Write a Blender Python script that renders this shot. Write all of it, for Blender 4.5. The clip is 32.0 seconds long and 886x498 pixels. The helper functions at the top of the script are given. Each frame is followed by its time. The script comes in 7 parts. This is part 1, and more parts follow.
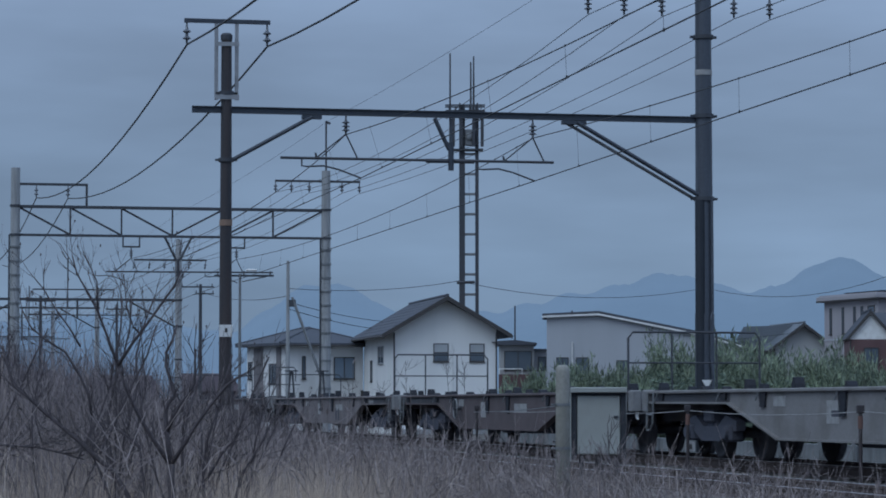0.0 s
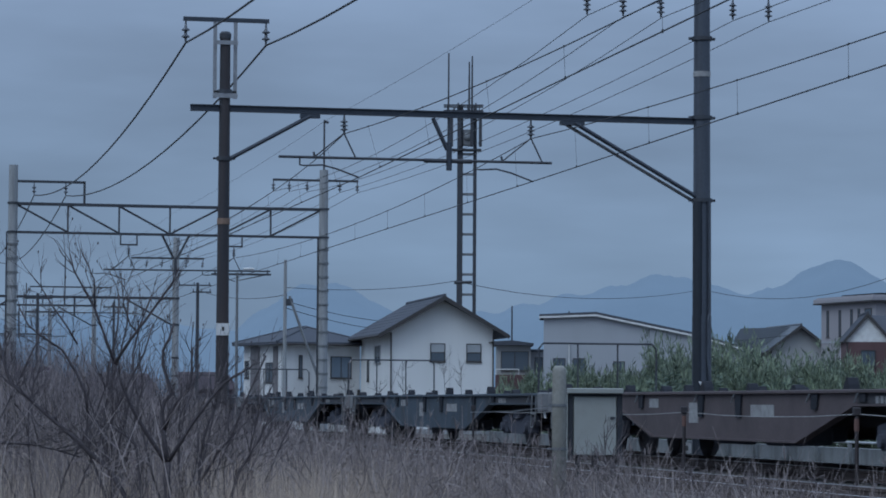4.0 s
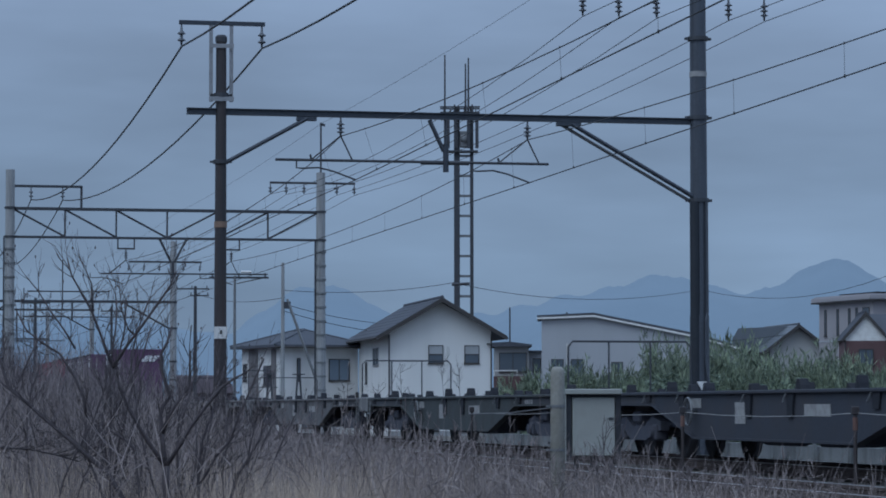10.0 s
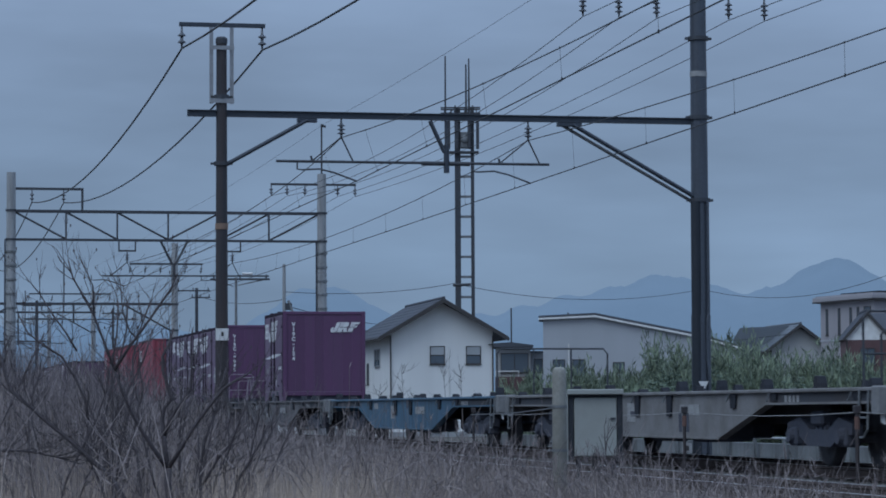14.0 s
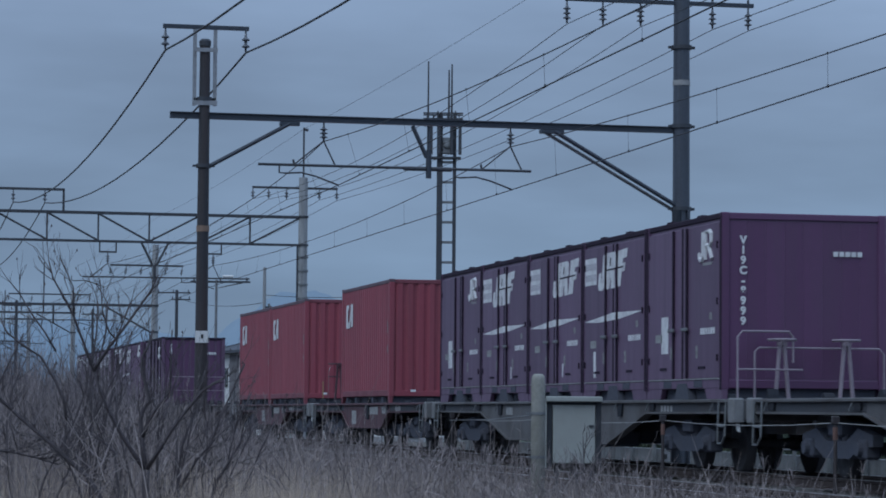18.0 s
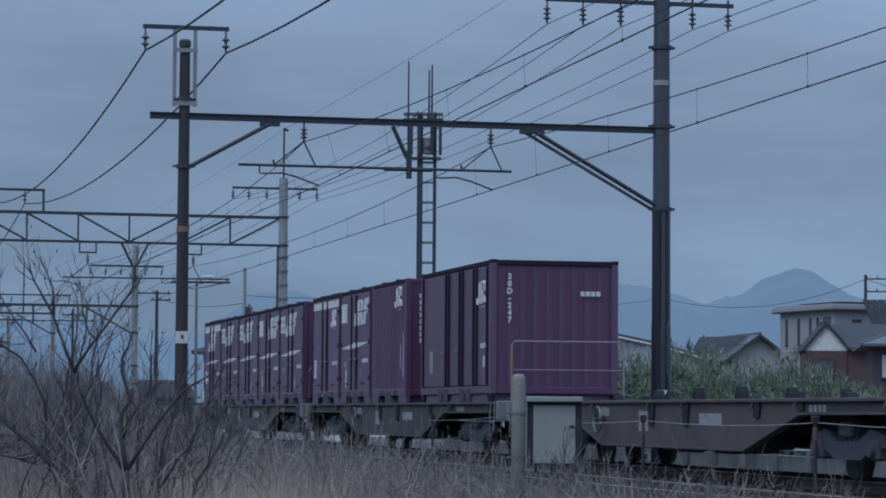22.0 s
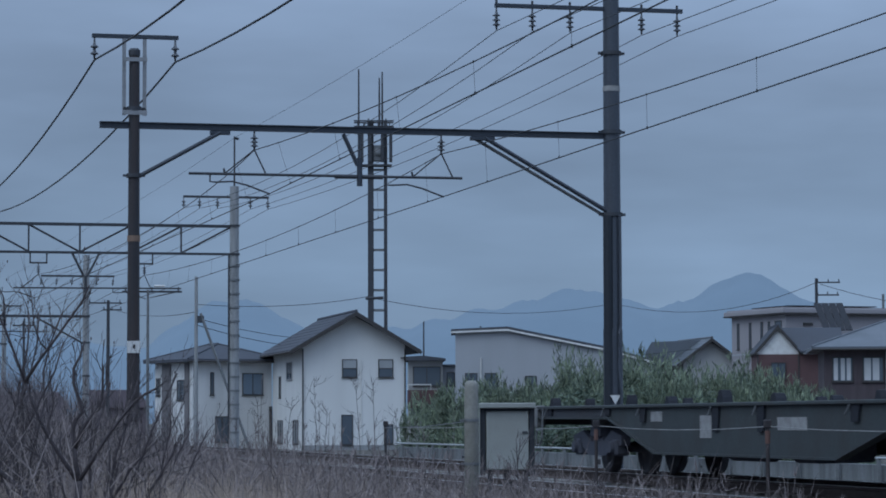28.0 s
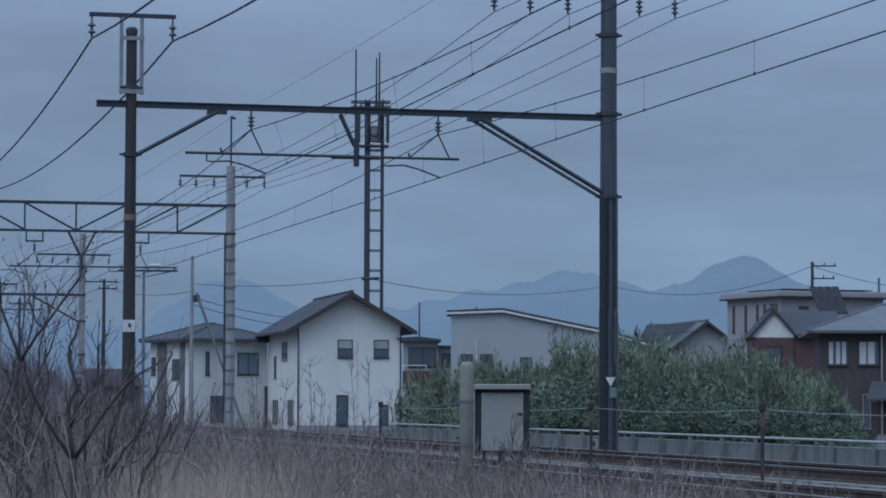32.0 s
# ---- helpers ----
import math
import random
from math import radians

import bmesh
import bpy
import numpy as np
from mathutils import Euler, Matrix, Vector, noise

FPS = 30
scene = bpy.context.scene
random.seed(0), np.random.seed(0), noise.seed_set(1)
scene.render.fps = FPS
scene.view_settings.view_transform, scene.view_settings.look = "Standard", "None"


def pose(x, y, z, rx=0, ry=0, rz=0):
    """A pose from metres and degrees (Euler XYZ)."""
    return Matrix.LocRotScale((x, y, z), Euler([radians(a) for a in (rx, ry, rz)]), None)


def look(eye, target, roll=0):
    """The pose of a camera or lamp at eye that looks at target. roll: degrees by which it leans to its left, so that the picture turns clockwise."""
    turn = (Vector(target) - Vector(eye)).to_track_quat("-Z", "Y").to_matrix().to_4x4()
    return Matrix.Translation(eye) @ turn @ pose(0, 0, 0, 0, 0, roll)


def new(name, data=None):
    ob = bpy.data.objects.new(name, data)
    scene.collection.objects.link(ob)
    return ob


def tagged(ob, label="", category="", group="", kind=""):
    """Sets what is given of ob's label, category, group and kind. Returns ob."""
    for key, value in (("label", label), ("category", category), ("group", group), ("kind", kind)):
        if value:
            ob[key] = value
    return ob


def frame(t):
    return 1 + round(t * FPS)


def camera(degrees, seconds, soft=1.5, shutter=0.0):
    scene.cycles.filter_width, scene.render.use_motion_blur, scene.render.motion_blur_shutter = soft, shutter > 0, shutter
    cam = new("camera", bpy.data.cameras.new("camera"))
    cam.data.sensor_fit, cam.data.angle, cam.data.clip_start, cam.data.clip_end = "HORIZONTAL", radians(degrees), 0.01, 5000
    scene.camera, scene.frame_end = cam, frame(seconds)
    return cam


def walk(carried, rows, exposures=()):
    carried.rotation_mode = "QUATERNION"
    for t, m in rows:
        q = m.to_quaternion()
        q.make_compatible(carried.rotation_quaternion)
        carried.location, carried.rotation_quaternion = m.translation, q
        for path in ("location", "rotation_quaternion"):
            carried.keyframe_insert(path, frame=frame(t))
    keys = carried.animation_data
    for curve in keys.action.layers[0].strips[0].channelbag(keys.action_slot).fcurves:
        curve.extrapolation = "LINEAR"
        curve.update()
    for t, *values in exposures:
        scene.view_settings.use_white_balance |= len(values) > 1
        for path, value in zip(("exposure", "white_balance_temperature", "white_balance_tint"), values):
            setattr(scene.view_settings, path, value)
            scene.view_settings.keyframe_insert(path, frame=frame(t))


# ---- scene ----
# ---- camera: a hand-held phone with a long lens; it stands and turns ----
EYE = 1.65
cam = camera(18.16, 32.0, soft=1.8, shutter=0.12)
# seconds, turn to the right of the track's line, tilt up, roll (degrees)
TURNS = [
    (0, 11.763, 3.237, -0.01),
    (0.5, 11.767, 3.237, 0.03),
    (1, 11.785, 3.242, 0.18),
    (1.5, 11.790, 3.249, 0.21),
    (2, 11.797, 3.263, 0.11),
    (2.5, 11.791, 3.261, 0.09),
    (3, 11.799, 3.257, 0.23),
    (3.5, 11.813, 3.238, 0.38),
    (5.5, 11.837, 3.238, 0.09),
    (6, 11.843, 3.258, -0.01),
    (6.5, 11.840, 3.267, -0.10),
    (7, 11.845, 3.275, -0.01),
    (7.5, 11.852, 3.282, 0.16),
    (8, 11.860, 3.271, 0.16),
    (8.5, 11.880, 3.259, 0.08),
    (9, 11.875, 3.264, -0.09),
    (9.5, 11.867, 3.266, -0.15),
    (10, 11.870, 3.273, -0.05),
    (10.5, 11.868, 3.269, 0.06),
    (11, 11.863, 3.273, -0.04),
    (11.5, 11.852, 3.267, -0.14),
    (12, 11.840, 3.267, -0.18),
    (12.5, 11.838, 3.271, -0.25),
    (13, 11.835, 3.281, -0.31),
    (13.5, 11.851, 3.289, -0.28),
    (14, 11.847, 3.291, -0.29),
    (14.5, 11.856, 3.301, -0.35),
    (16.5, 11.934, 3.352, 0.05),
    (17, 11.994, 3.371, 0.14),
    (17.5, 12.127, 3.388, 0.38),
    (18, 12.241, 3.403, 0.46),
    (18.5, 12.377, 3.420, 0.41),
    (19, 12.471, 3.433, 0.51),
    (19.5, 12.509, 3.440, 0.67),
    (20, 12.531, 3.443, 0.77),
    (20.5, 12.547, 3.421, 0.85),
    (21, 12.556, 3.406, 0.75),
    (21.5, 12.586, 3.408, 0.52),
    (22, 12.649, 3.412, 0.40),
    (22.5, 12.731, 3.424, 0.40),
    (23, 12.901, 3.457, 0.44),
    (23.5, 13.048, 3.485, 0.66),
    (24, 13.237, 3.518, 0.84),
    (24.5, 13.381, 3.526, 0.80),
    (25, 13.501, 3.540, 0.73),
    (25.5, 13.578, 3.553, 0.45),
    (27.5, 13.646, 3.547, -0.12),
    (28, 13.654, 3.559, -0.16),
    (28.5, 13.676, 3.550, -0.10),
    (29, 13.686, 3.539, -0.11),
    (29.5, 13.679, 3.535, -0.10),
    (30, 13.695, 3.484, -0.05),
    (30.5, 13.695, 3.392, 0.02),
    (31, 13.697, 3.299, 0.11),
    (31.5, 13.715, 3.212, 0.19),
    (32, 13.733, 3.166, 0.22),
]
walk(cam, [(t, pose(0, 0, EYE, 90 + tilt, 0, -yaw) @ pose(0, 0, 0, 0, 0, roll)) for t, yaw, tilt, roll in TURNS],
     exposures=[(0.0, 0.0, 6500, 10), (32.0, 0.0, 6500, 10)])

# ---- world, sun ----
world = bpy.data.worlds.new("overcast")
scene.world = world
world.use_nodes = True
wn, wl = world.node_tree.nodes, world.node_tree.links
wn.clear()
SUN_ELEVATION, SUN_TURN = 47.5, 235.0
sky = wn.new("ShaderNodeTexSky")
sky.sky_type, sky.sun_disc = "NISHITA", False
sky.sun_elevation, sky.sun_rotation = radians(SUN_ELEVATION), radians(SUN_TURN)
sky.air_density, sky.dust_density = 1.0, 3.0
coord = wn.new("ShaderNodeTexCoord")
split = wn.new("ShaderNodeSeparateXYZ")
wl.new(coord.outputs["Generated"], split.inputs[0])
# cloud layer: blue-grey near the horizon, brighter overhead
ramp = wn.new("ShaderNodeValToRGB")
wl.new(split.outputs["Z"], ramp.inputs[0])
e = ramp.color_ramp.elements
e[0].position, e[0].color = 0.0, (0.194, 0.288, 0.425, 1)
e[1].position, e[1].color = 1.0, (0.60, 0.80, 1.12, 1)
for place, colour in ((0.045, (0.191, 0.289, 0.434, 1)), (0.13, (0.200, 0.286, 0.432, 1)), (0.30, (0.37, 0.52, 0.78, 1))):
    n = e.new(place)
    n.color = colour
stretch = wn.new("ShaderNodeMapping")
stretch.inputs["Scale"].default_value = (3.0, 3.0, 13.0)
wl.new(coord.outputs["Generated"], stretch.inputs[0])
cloud = wn.new("ShaderNodeTexNoise")
cloud.inputs["Scale"].default_value, cloud.inputs["Detail"].default_value, cloud.inputs["Roughness"].default_value = 2.2, 4.0, 0.5
wl.new(stretch.outputs[0], cloud.inputs["Vector"])
lift = wn.new("ShaderNodeMapRange")
lift.inputs["From Min"].default_value, lift.inputs["From Max"].default_value = 0.3, 0.7
lift.inputs["To Min"].default_value, lift.inputs["To Max"].default_value = 0.86, 1.16
wl.new(cloud.outputs["Fac"], lift.inputs["Value"])
shade = wn.new("ShaderNodeVectorMath")
shade.operation = "SCALE"
wl.new(ramp.outputs[0], shade.inputs[0])
# thinner cloud towards the right of the line
side = wn.new("ShaderNodeMapRange")
side.inputs["From Min"].default_value, side.inputs["From Max"].default_value = 0.0, 0.45
side.inputs["To Min"].default_value, side.inputs["To Max"].default_value = 0.94, 1.09
wl.new(split.outputs["X"], side.inputs["Value"])
thin = wn.new("ShaderNodeMath")
thin.operation = "MULTIPLY"
wl.new(lift.outputs[0], thin.inputs[0])
wl.new(side.outputs[0], thin.inputs[1])
wl.new(thin.outputs[0], shade.inputs["Scale"])
layer, clear, both = wn.new("ShaderNodeBackground"), wn.new("ShaderNodeBackground"), wn.new("ShaderNodeAddShader")
wl.new(shade.outputs[0], layer.inputs["Color"])
wl.new(sky.outputs[0], clear.inputs["Color"])
layer.inputs["Strength"].default_value, clear.inputs["Strength"].default_value = 0.95, 0.004
out = wn.new("ShaderNodeOutputWorld")
wl.new(layer.outputs[0], both.inputs[0])
wl.new(clear.outputs[0], both.inputs[1])
wl.new(both.outputs[0], out.inputs["Surface"])

sun_lamp = new("sun", bpy.data.lights.new("sun", "SUN"))
sun_lamp.data.energy, sun_lamp.data.angle, sun_lamp.data.color = 0.9, radians(40), (0.74, 0.88, 1.0)
# behind the camera, to its left
sun_lamp.matrix_world = look((-30, -21, 40), (0, 0, 0))

# ---- materials ----
def material(name, colour, rough=0.7, metal=0.0, vary=0.25, grain=18.0, patch=1.2, bump=0.25, dirt=None, dirt_amount=0.35, each=0.0, streak=0.0, spec=0.5):
    """A surface with variation at two scales: fine grain, broad patches, and dirt of its own shape. each: difference from piece to piece."""
    m = bpy.data.materials.new(name)
    m.use_nodes = True
    n, l = m.node_tree.nodes, m.node_tree.links
    b = n["Principled BSDF"]
    b.inputs["Metallic"].default_value, b.inputs["Specular IOR Level"].default_value = metal, spec
    co = n.new("ShaderNodeTexCoord")
    fine, broad = n.new("ShaderNodeTexNoise"), n.new("ShaderNodeTexNoise")
    fine.inputs["Scale"].default_value, fine.inputs["Detail"].default_value = grain, 5
    broad.inputs["Scale"].default_value, broad.inputs["Detail"].default_value = patch, 3
    l.new(co.outputs["Object"], fine.inputs["Vector"])
    if streak:
        mp = n.new("ShaderNodeMapping")
        mp.inputs["Scale"].default_value = (6.0, 6.0, 0.5)
        l.new(co.outputs["Object"], mp.inputs[0])
        l.new(mp.outputs[0], broad.inputs["Vector"])
    else:
        l.new(co.outputs["Object"], broad.inputs["Vector"])
    mix1 = n.new("ShaderNodeMix")
    mix1.data_type = "RGBA"
    c = colour
    mix1.inputs["A"].default_value = (*[v * (1 - vary) for v in c], 1)
    mix1.inputs["B"].default_value = (*[min(1, v * (1 + vary)) for v in c], 1)
    l.new(fine.outputs["Fac"], mix1.inputs["Factor"])
    mix2 = n.new("ShaderNodeMix")
    mix2.data_type = "RGBA"
    d = dirt or [v * 0.55 for v in c]
    mix2.inputs["B"].default_value = (*d, 1)
    l.new(mix1.outputs["Result"], mix2.inputs["A"])
    r = n.new("ShaderNodeMapRange")
    r.inputs["From Min"].default_value, r.inputs["From Max"].default_value = 0.42, 0.72
    r.inputs["To Max"].default_value = dirt_amount
    l.new(broad.outputs["Fac"], r.inputs["Value"])
    l.new(r.outputs[0], mix2.inputs["Factor"])
    last = mix2.outputs["Result"]
    if each:
        info, hsv, rr = n.new("ShaderNodeObjectInfo"), n.new("ShaderNodeHueSaturation"), n.new("ShaderNodeMapRange")
        rr.inputs["To Min"].default_value, rr.inputs["To Max"].default_value = 1 - each, 1 + each
        l.new(info.outputs["Random"], rr.inputs["Value"])
        l.new(rr.outputs[0], hsv.inputs["Value"])
        l.new(last, hsv.inputs["Color"])
        last = hsv.outputs[0]
    l.new(last, b.inputs["Base Color"])
    rm = n.new("ShaderNodeMapRange")
    rm.inputs["To Min"].default_value, rm.inputs["To Max"].default_value = max(0.05, rough - 0.12), min(1, rough + 0.12)
    l.new(broad.outputs["Fac"], rm.inputs["Value"])
    l.new(rm.outputs[0], b.inputs["Roughness"])
    if bump:
        bp = n.new("ShaderNodeBump")
        bp.inputs["Strength"].default_value, bp.inputs["Distance"].default_value = bump, 0.01
        l.new(fine.outputs["Fac"], bp.inputs["Height"])
        l.new(bp.outputs[0], b.inputs["Normal"])
    return m


def leafy(name, dark, light, rough=0.75, low=0.65, high=1.35):
    """Plants: the tone changes from blade to blade."""
    m = bpy.data.materials.new(name)
    m.use_nodes = True
    n, l = m.node_tree.nodes, m.node_tree.links
    b = n["Principled BSDF"]
    b.inputs["Roughness"].default_value = rough
    g, mx = n.new("ShaderNodeNewGeometry"), n.new("ShaderNodeMix")
    co, w, lift, hsv = n.new("ShaderNodeTexCoord"), n.new("ShaderNodeTexNoise"), n.new("ShaderNodeMapRange"), n.new("ShaderNodeHueSaturation")
    w.inputs["Scale"].default_value, w.inputs["Detail"].default_value = 1.1, 4
    lift.inputs["From Min"].default_value, lift.inputs["From Max"].default_value = 0.3, 0.7
    lift.inputs["To Min"].default_value, lift.inputs["To Max"].default_value = low, high
    l.new(co.outputs["Object"], w.inputs["Vector"])
    l.new(w.outputs["Fac"], lift.inputs["Value"])
    l.new(lift.outputs[0], hsv.inputs["Value"])
    mx.data_type = "RGBA"
    mx.inputs["A"].default_value, mx.inputs["B"].default_value = (*dark, 1), (*light, 1)
    l.new(g.outputs["Random Per Island"], mx.inputs["Factor"])
    l.new(mx.outputs["Result"], hsv.inputs["Color"])
    l.new(hsv.outputs[0], b.inputs["Base Color"])
    return m


def pane_material(name, tint, rough=0.08):
    m = bpy.data.materials.new(name)
    m.use_nodes = True
    n, l = m.node_tree.nodes, m.node_tree.links
    b = n["Principled BSDF"]
    b.inputs["Base Color"].default_value = (*tint, 1)
    b.inputs["Roughness"].default_value, b.inputs["IOR"].default_value = rough, 1.5
    w, bp = n.new("ShaderNodeTexNoise"), n.new("ShaderNodeBump")
    w.inputs["Scale"].default_value = 1.5
    bp.inputs["Strength"].default_value, bp.inputs["Distance"].default_value = 0.1, 0.02
    l.new(w.outputs["Fac"], bp.inputs["Height"])
    l.new(bp.outputs[0], b.inputs["Normal"])
    return m


EARTH = material("earth", (0.10, 0.085, 0.075), 0.95, grain=6, patch=0.25, bump=0.6, dirt=(0.06, 0.065, 0.045), dirt_amount=0.8)
BALLAST = material("ballast", (0.066, 0.061, 0.063), 0.95, vary=0.5, grain=22, patch=0.8, bump=1.0, dirt=(0.055, 0.043, 0.040), dirt_amount=0.7)
RAIL_SIDE = material("rusty_rail", (0.085, 0.062, 0.056), 0.8, 0.2, patch=3)
RAIL_TOP = material("polished_rail", (0.42, 0.42, 0.43), 0.3, 0.9, vary=0.1, bump=0.05)
SLEEPER = material("sleeper_concrete", (0.26, 0.25, 0.235), 0.9, patch=2, each=0.15)
PAINTED_POLE = material("dark_painted_steel", (0.050, 0.060, 0.078), 0.42, 0.3, patch=1.5, dirt=(0.075, 0.08, 0.09), dirt_amount=0.4, streak=1)
BROWN_POLE = material("rust_brown_steel", (0.042, 0.040, 0.046), 0.55, 0.2, patch=1.0, dirt=(0.080, 0.056, 0.050), dirt_amount=0.5, streak=1)
GALV = material("galvanised_steel", (0.22, 0.23, 0.24), 0.5, 0.5, patch=2.0, dirt=(0.11, 0.10, 0.095))
DARK_STEEL = material("weathered_steel", (0.060, 0.067, 0.080), 0.6, 0.3, patch=2.0, dirt=(0.075, 0.06, 0.055))
CONCRETE = material("aged_concrete", (0.33, 0.34, 0.35), 0.9, grain=30, patch=1.3, dirt=(0.17, 0.175, 0.18), dirt_amount=0.6, streak=1)
POST_CONCRETE = material("lichen_concrete", (0.29, 0.285, 0.26), 0.95, grain=40, patch=4, bump=0.5, dirt=(0.15, 0.14, 0.11), dirt_amount=0.75)
POLE_SHADE = material("pole_shade_black", (0.026, 0.032, 0.042), 0.5, 0.2, patch=2.0)
NOTICE_GREEN = material("faded_green_notice", (0.16, 0.24, 0.22), 0.7, patch=6)
HANDRAIL_MAUVE = material("faded_mauve_handrail", (0.30, 0.25, 0.29), 0.6, 0.1, bump=0)
# the same wine paint, coloured darker for ends that catch less sky light
WINE_END_SHADE = material("wine_red_end_shade", (0.112, 0.046, 0.108), 0.5, vary=0.08, grain=9, patch=0.9, dirt=(0.098, 0.058, 0.100), dirt_amount=0.5, each=0.10, streak=1, bump=0.06)
BLUE_PANE = pane_material("bluish_window_pane", (0.17, 0.23, 0.30))
DARK_SIDING = material("dark_grey_siding", (0.19, 0.18, 0.19), 0.85, vary=0.06, patch=0.2, streak=1, bump=0.1)
PALE_SASH = material("pale_sash_pane", (0.40, 0.42, 0.44), 0.8, vary=0.06, grain=30)
POLE_GREY = material("grey_pole_paint", (0.078, 0.090, 0.112), 0.42, 0.25, patch=1.5, dirt=(0.050, 0.056, 0.070), dirt_amount=0.6, streak=1)
FRAME_GREY = material("pale_frame_steel", (0.30, 0.31, 0.33), 0.6, 0.2, patch=2.0)
PORCELAIN = material("insulator_glaze", (0.10, 0.11, 0.13), 0.25, vary=0.1, bump=0)
WIRE = material("wire", (0.030, 0.032, 0.036), 0.6, 0.3, bump=0)
WHITE_PAINT = material("white_paint", (0.74, 0.74, 0.73), 0.6, vary=0.06, patch=3, dirt=(0.48, 0.46, 0.44), dirt_amount=0.5, bump=0.05)
CABINET_PAINT = material("grey_green_paint", (0.31, 0.325, 0.31), 0.55, vary=0.06, patch=2, dirt=(0.24, 0.235, 0.215), dirt_amount=0.45)
CABINET_DARK = material("side_panel_and_shade_dark", (0.040, 0.044, 0.052), 0.8, spec=0.2)
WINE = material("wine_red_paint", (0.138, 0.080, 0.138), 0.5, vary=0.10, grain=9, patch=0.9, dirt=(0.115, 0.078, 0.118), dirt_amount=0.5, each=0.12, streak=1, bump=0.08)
WINE_DARK = material("wine_red_steel_edge", (0.030, 0.020, 0.036), 0.85, patch=2, dirt=(0.045, 0.032, 0.045), bump=0.1, spec=0.2)
RED_TOP = material("faded_top_rail", (0.13, 0.085, 0.105), 0.7, patch=2, bump=0.1)
RED = material("red_container_paint", (0.298, 0.060, 0.084), 0.5, vary=0.10, grain=9, patch=0.8, dirt=(0.225, 0.066, 0.086), dirt_amount=0.5, each=0.08, streak=1, bump=0.08)
RED_DARK = material("dark_red_steel_edge", (0.21, 0.055, 0.073), 0.6, patch=2, bump=0.1)
MARKING = material("white_marking", (0.72, 0.72, 0.73), 0.6, vary=0.05, patch=6, dirt=(0.45, 0.42, 0.45), dirt_amount=0.6, bump=0)
FADED_AND_LIT = material("faded_lettering_and_lit_edge", (0.33, 0.33, 0.33), 0.7, vary=0.2, patch=8, dirt=(0.18, 0.17, 0.17), dirt_amount=0.7, bump=0)
YELLOW = material("yellow_rail_paint", (0.30, 0.22, 0.10), 0.6, patch=4, dirt=(0.12, 0.08, 0.05))
UNDER = material("brake_dust_and_shade_black", (0.080, 0.086, 0.110), 0.9, patch=3, dirt=(0.110, 0.103, 0.112), spec=0.2)
WHEEL_STEEL = material("wheel_steel", (0.060, 0.058, 0.066), 0.7, 0.2, patch=5)
SILLS = {
    "grey": material("grey_wagon_paint", (0.120, 0.116, 0.120), 0.65, patch=1.6, dirt=(0.07, 0.062, 0.06), dirt_amount=0.8),
    "beige": material("light_grey_wagon_paint", (0.215, 0.208, 0.208), 0.65, patch=1.6, dirt=(0.12, 0.108, 0.10), dirt_amount=0.7),
    "dark": material("dark_grey_wagon_paint", (0.075, 0.073, 0.073), 0.7, patch=1.0, dirt=(0.06, 0.05, 0.045), dirt_amount=0.8, streak=1),
    "slate": material("slate_blue_wagon_paint", (0.052, 0.075, 0.100), 0.7, patch=1.6, dirt=(0.05, 0.05, 0.052), dirt_amount=0.7),
    "green": material("green_grey_wagon_paint", (0.048, 0.058, 0.062), 0.7, patch=1.6, dirt=(0.05, 0.046, 0.045), dirt_amount=0.7),
    "taupe": material("taupe_wagon_paint", (0.165, 0.140, 0.142), 0.65, patch=1.6, dirt=(0.095, 0.08, 0.078), dirt_amount=0.7),
    "navy": material("navy_black_wagon_paint", (0.034, 0.040, 0.056), 0.75, patch=1.4, dirt=(0.052, 0.048, 0.054), dirt_amount=0.7),
    "brown": material("brown_wagon_paint", (0.105, 0.080, 0.082), 0.7, patch=1.4, dirt=(0.066, 0.054, 0.056), dirt_amount=0.7),
    "blue": material("blue_wagon_paint", (0.042, 0.115, 0.185), 0.55, patch=1.0, dirt=(0.06, 0.075, 0.085), dirt_amount=0.6, streak=1),
    "rust": material("red_brown_wagon_paint", (0.105, 0.045, 0.056), 0.7, patch=1.0, dirt=(0.050, 0.040, 0.046), dirt_amount=0.7, streak=1),
}
LOCK_BLACK = material("greasy_lock_black", (0.030, 0.033, 0.042), 0.85, patch=3, dirt=(0.050, 0.045, 0.046), spec=0.2)
DARK_SILL = material("dark_wagon_steel", (0.054, 0.058, 0.070), 0.8, patch=1.5, dirt=(0.064, 0.056, 0.056), dirt_amount=0.7)
DECK = material("wagon_deck_steel", (0.080, 0.080, 0.088), 0.8, 0.1, patch=1.5, dirt=(0.09, 0.06, 0.045), dirt_amount=0.6)
STUCCO = material("white_stucco", (0.76, 0.76, 0.75), 0.9, vary=0.04, grain=40, patch=0.12, dirt=(0.66, 0.66, 0.65), dirt_amount=0.5, streak=1, bump=0.15)
GREY_STUCCO = material("grey_white_siding", (0.70, 0.70, 0.70), 0.85, vary=0.05, patch=0.15, dirt=(0.52, 0.52, 0.51), dirt_amount=0.5, streak=1, bump=0.1)
MID_GREY_WALL = material("mid_grey_siding", (0.36, 0.36, 0.36), 0.85, vary=0.05, patch=0.15, dirt=(0.30, 0.30, 0.30), streak=1, bump=0.1)
PALE_GREY_WALL = material("pale_grey_siding", (0.40, 0.415, 0.445), 0.85, vary=0.05, patch=0.12, dirt=(0.36, 0.372, 0.395), dirt_amount=0.5, streak=1, bump=0.1)
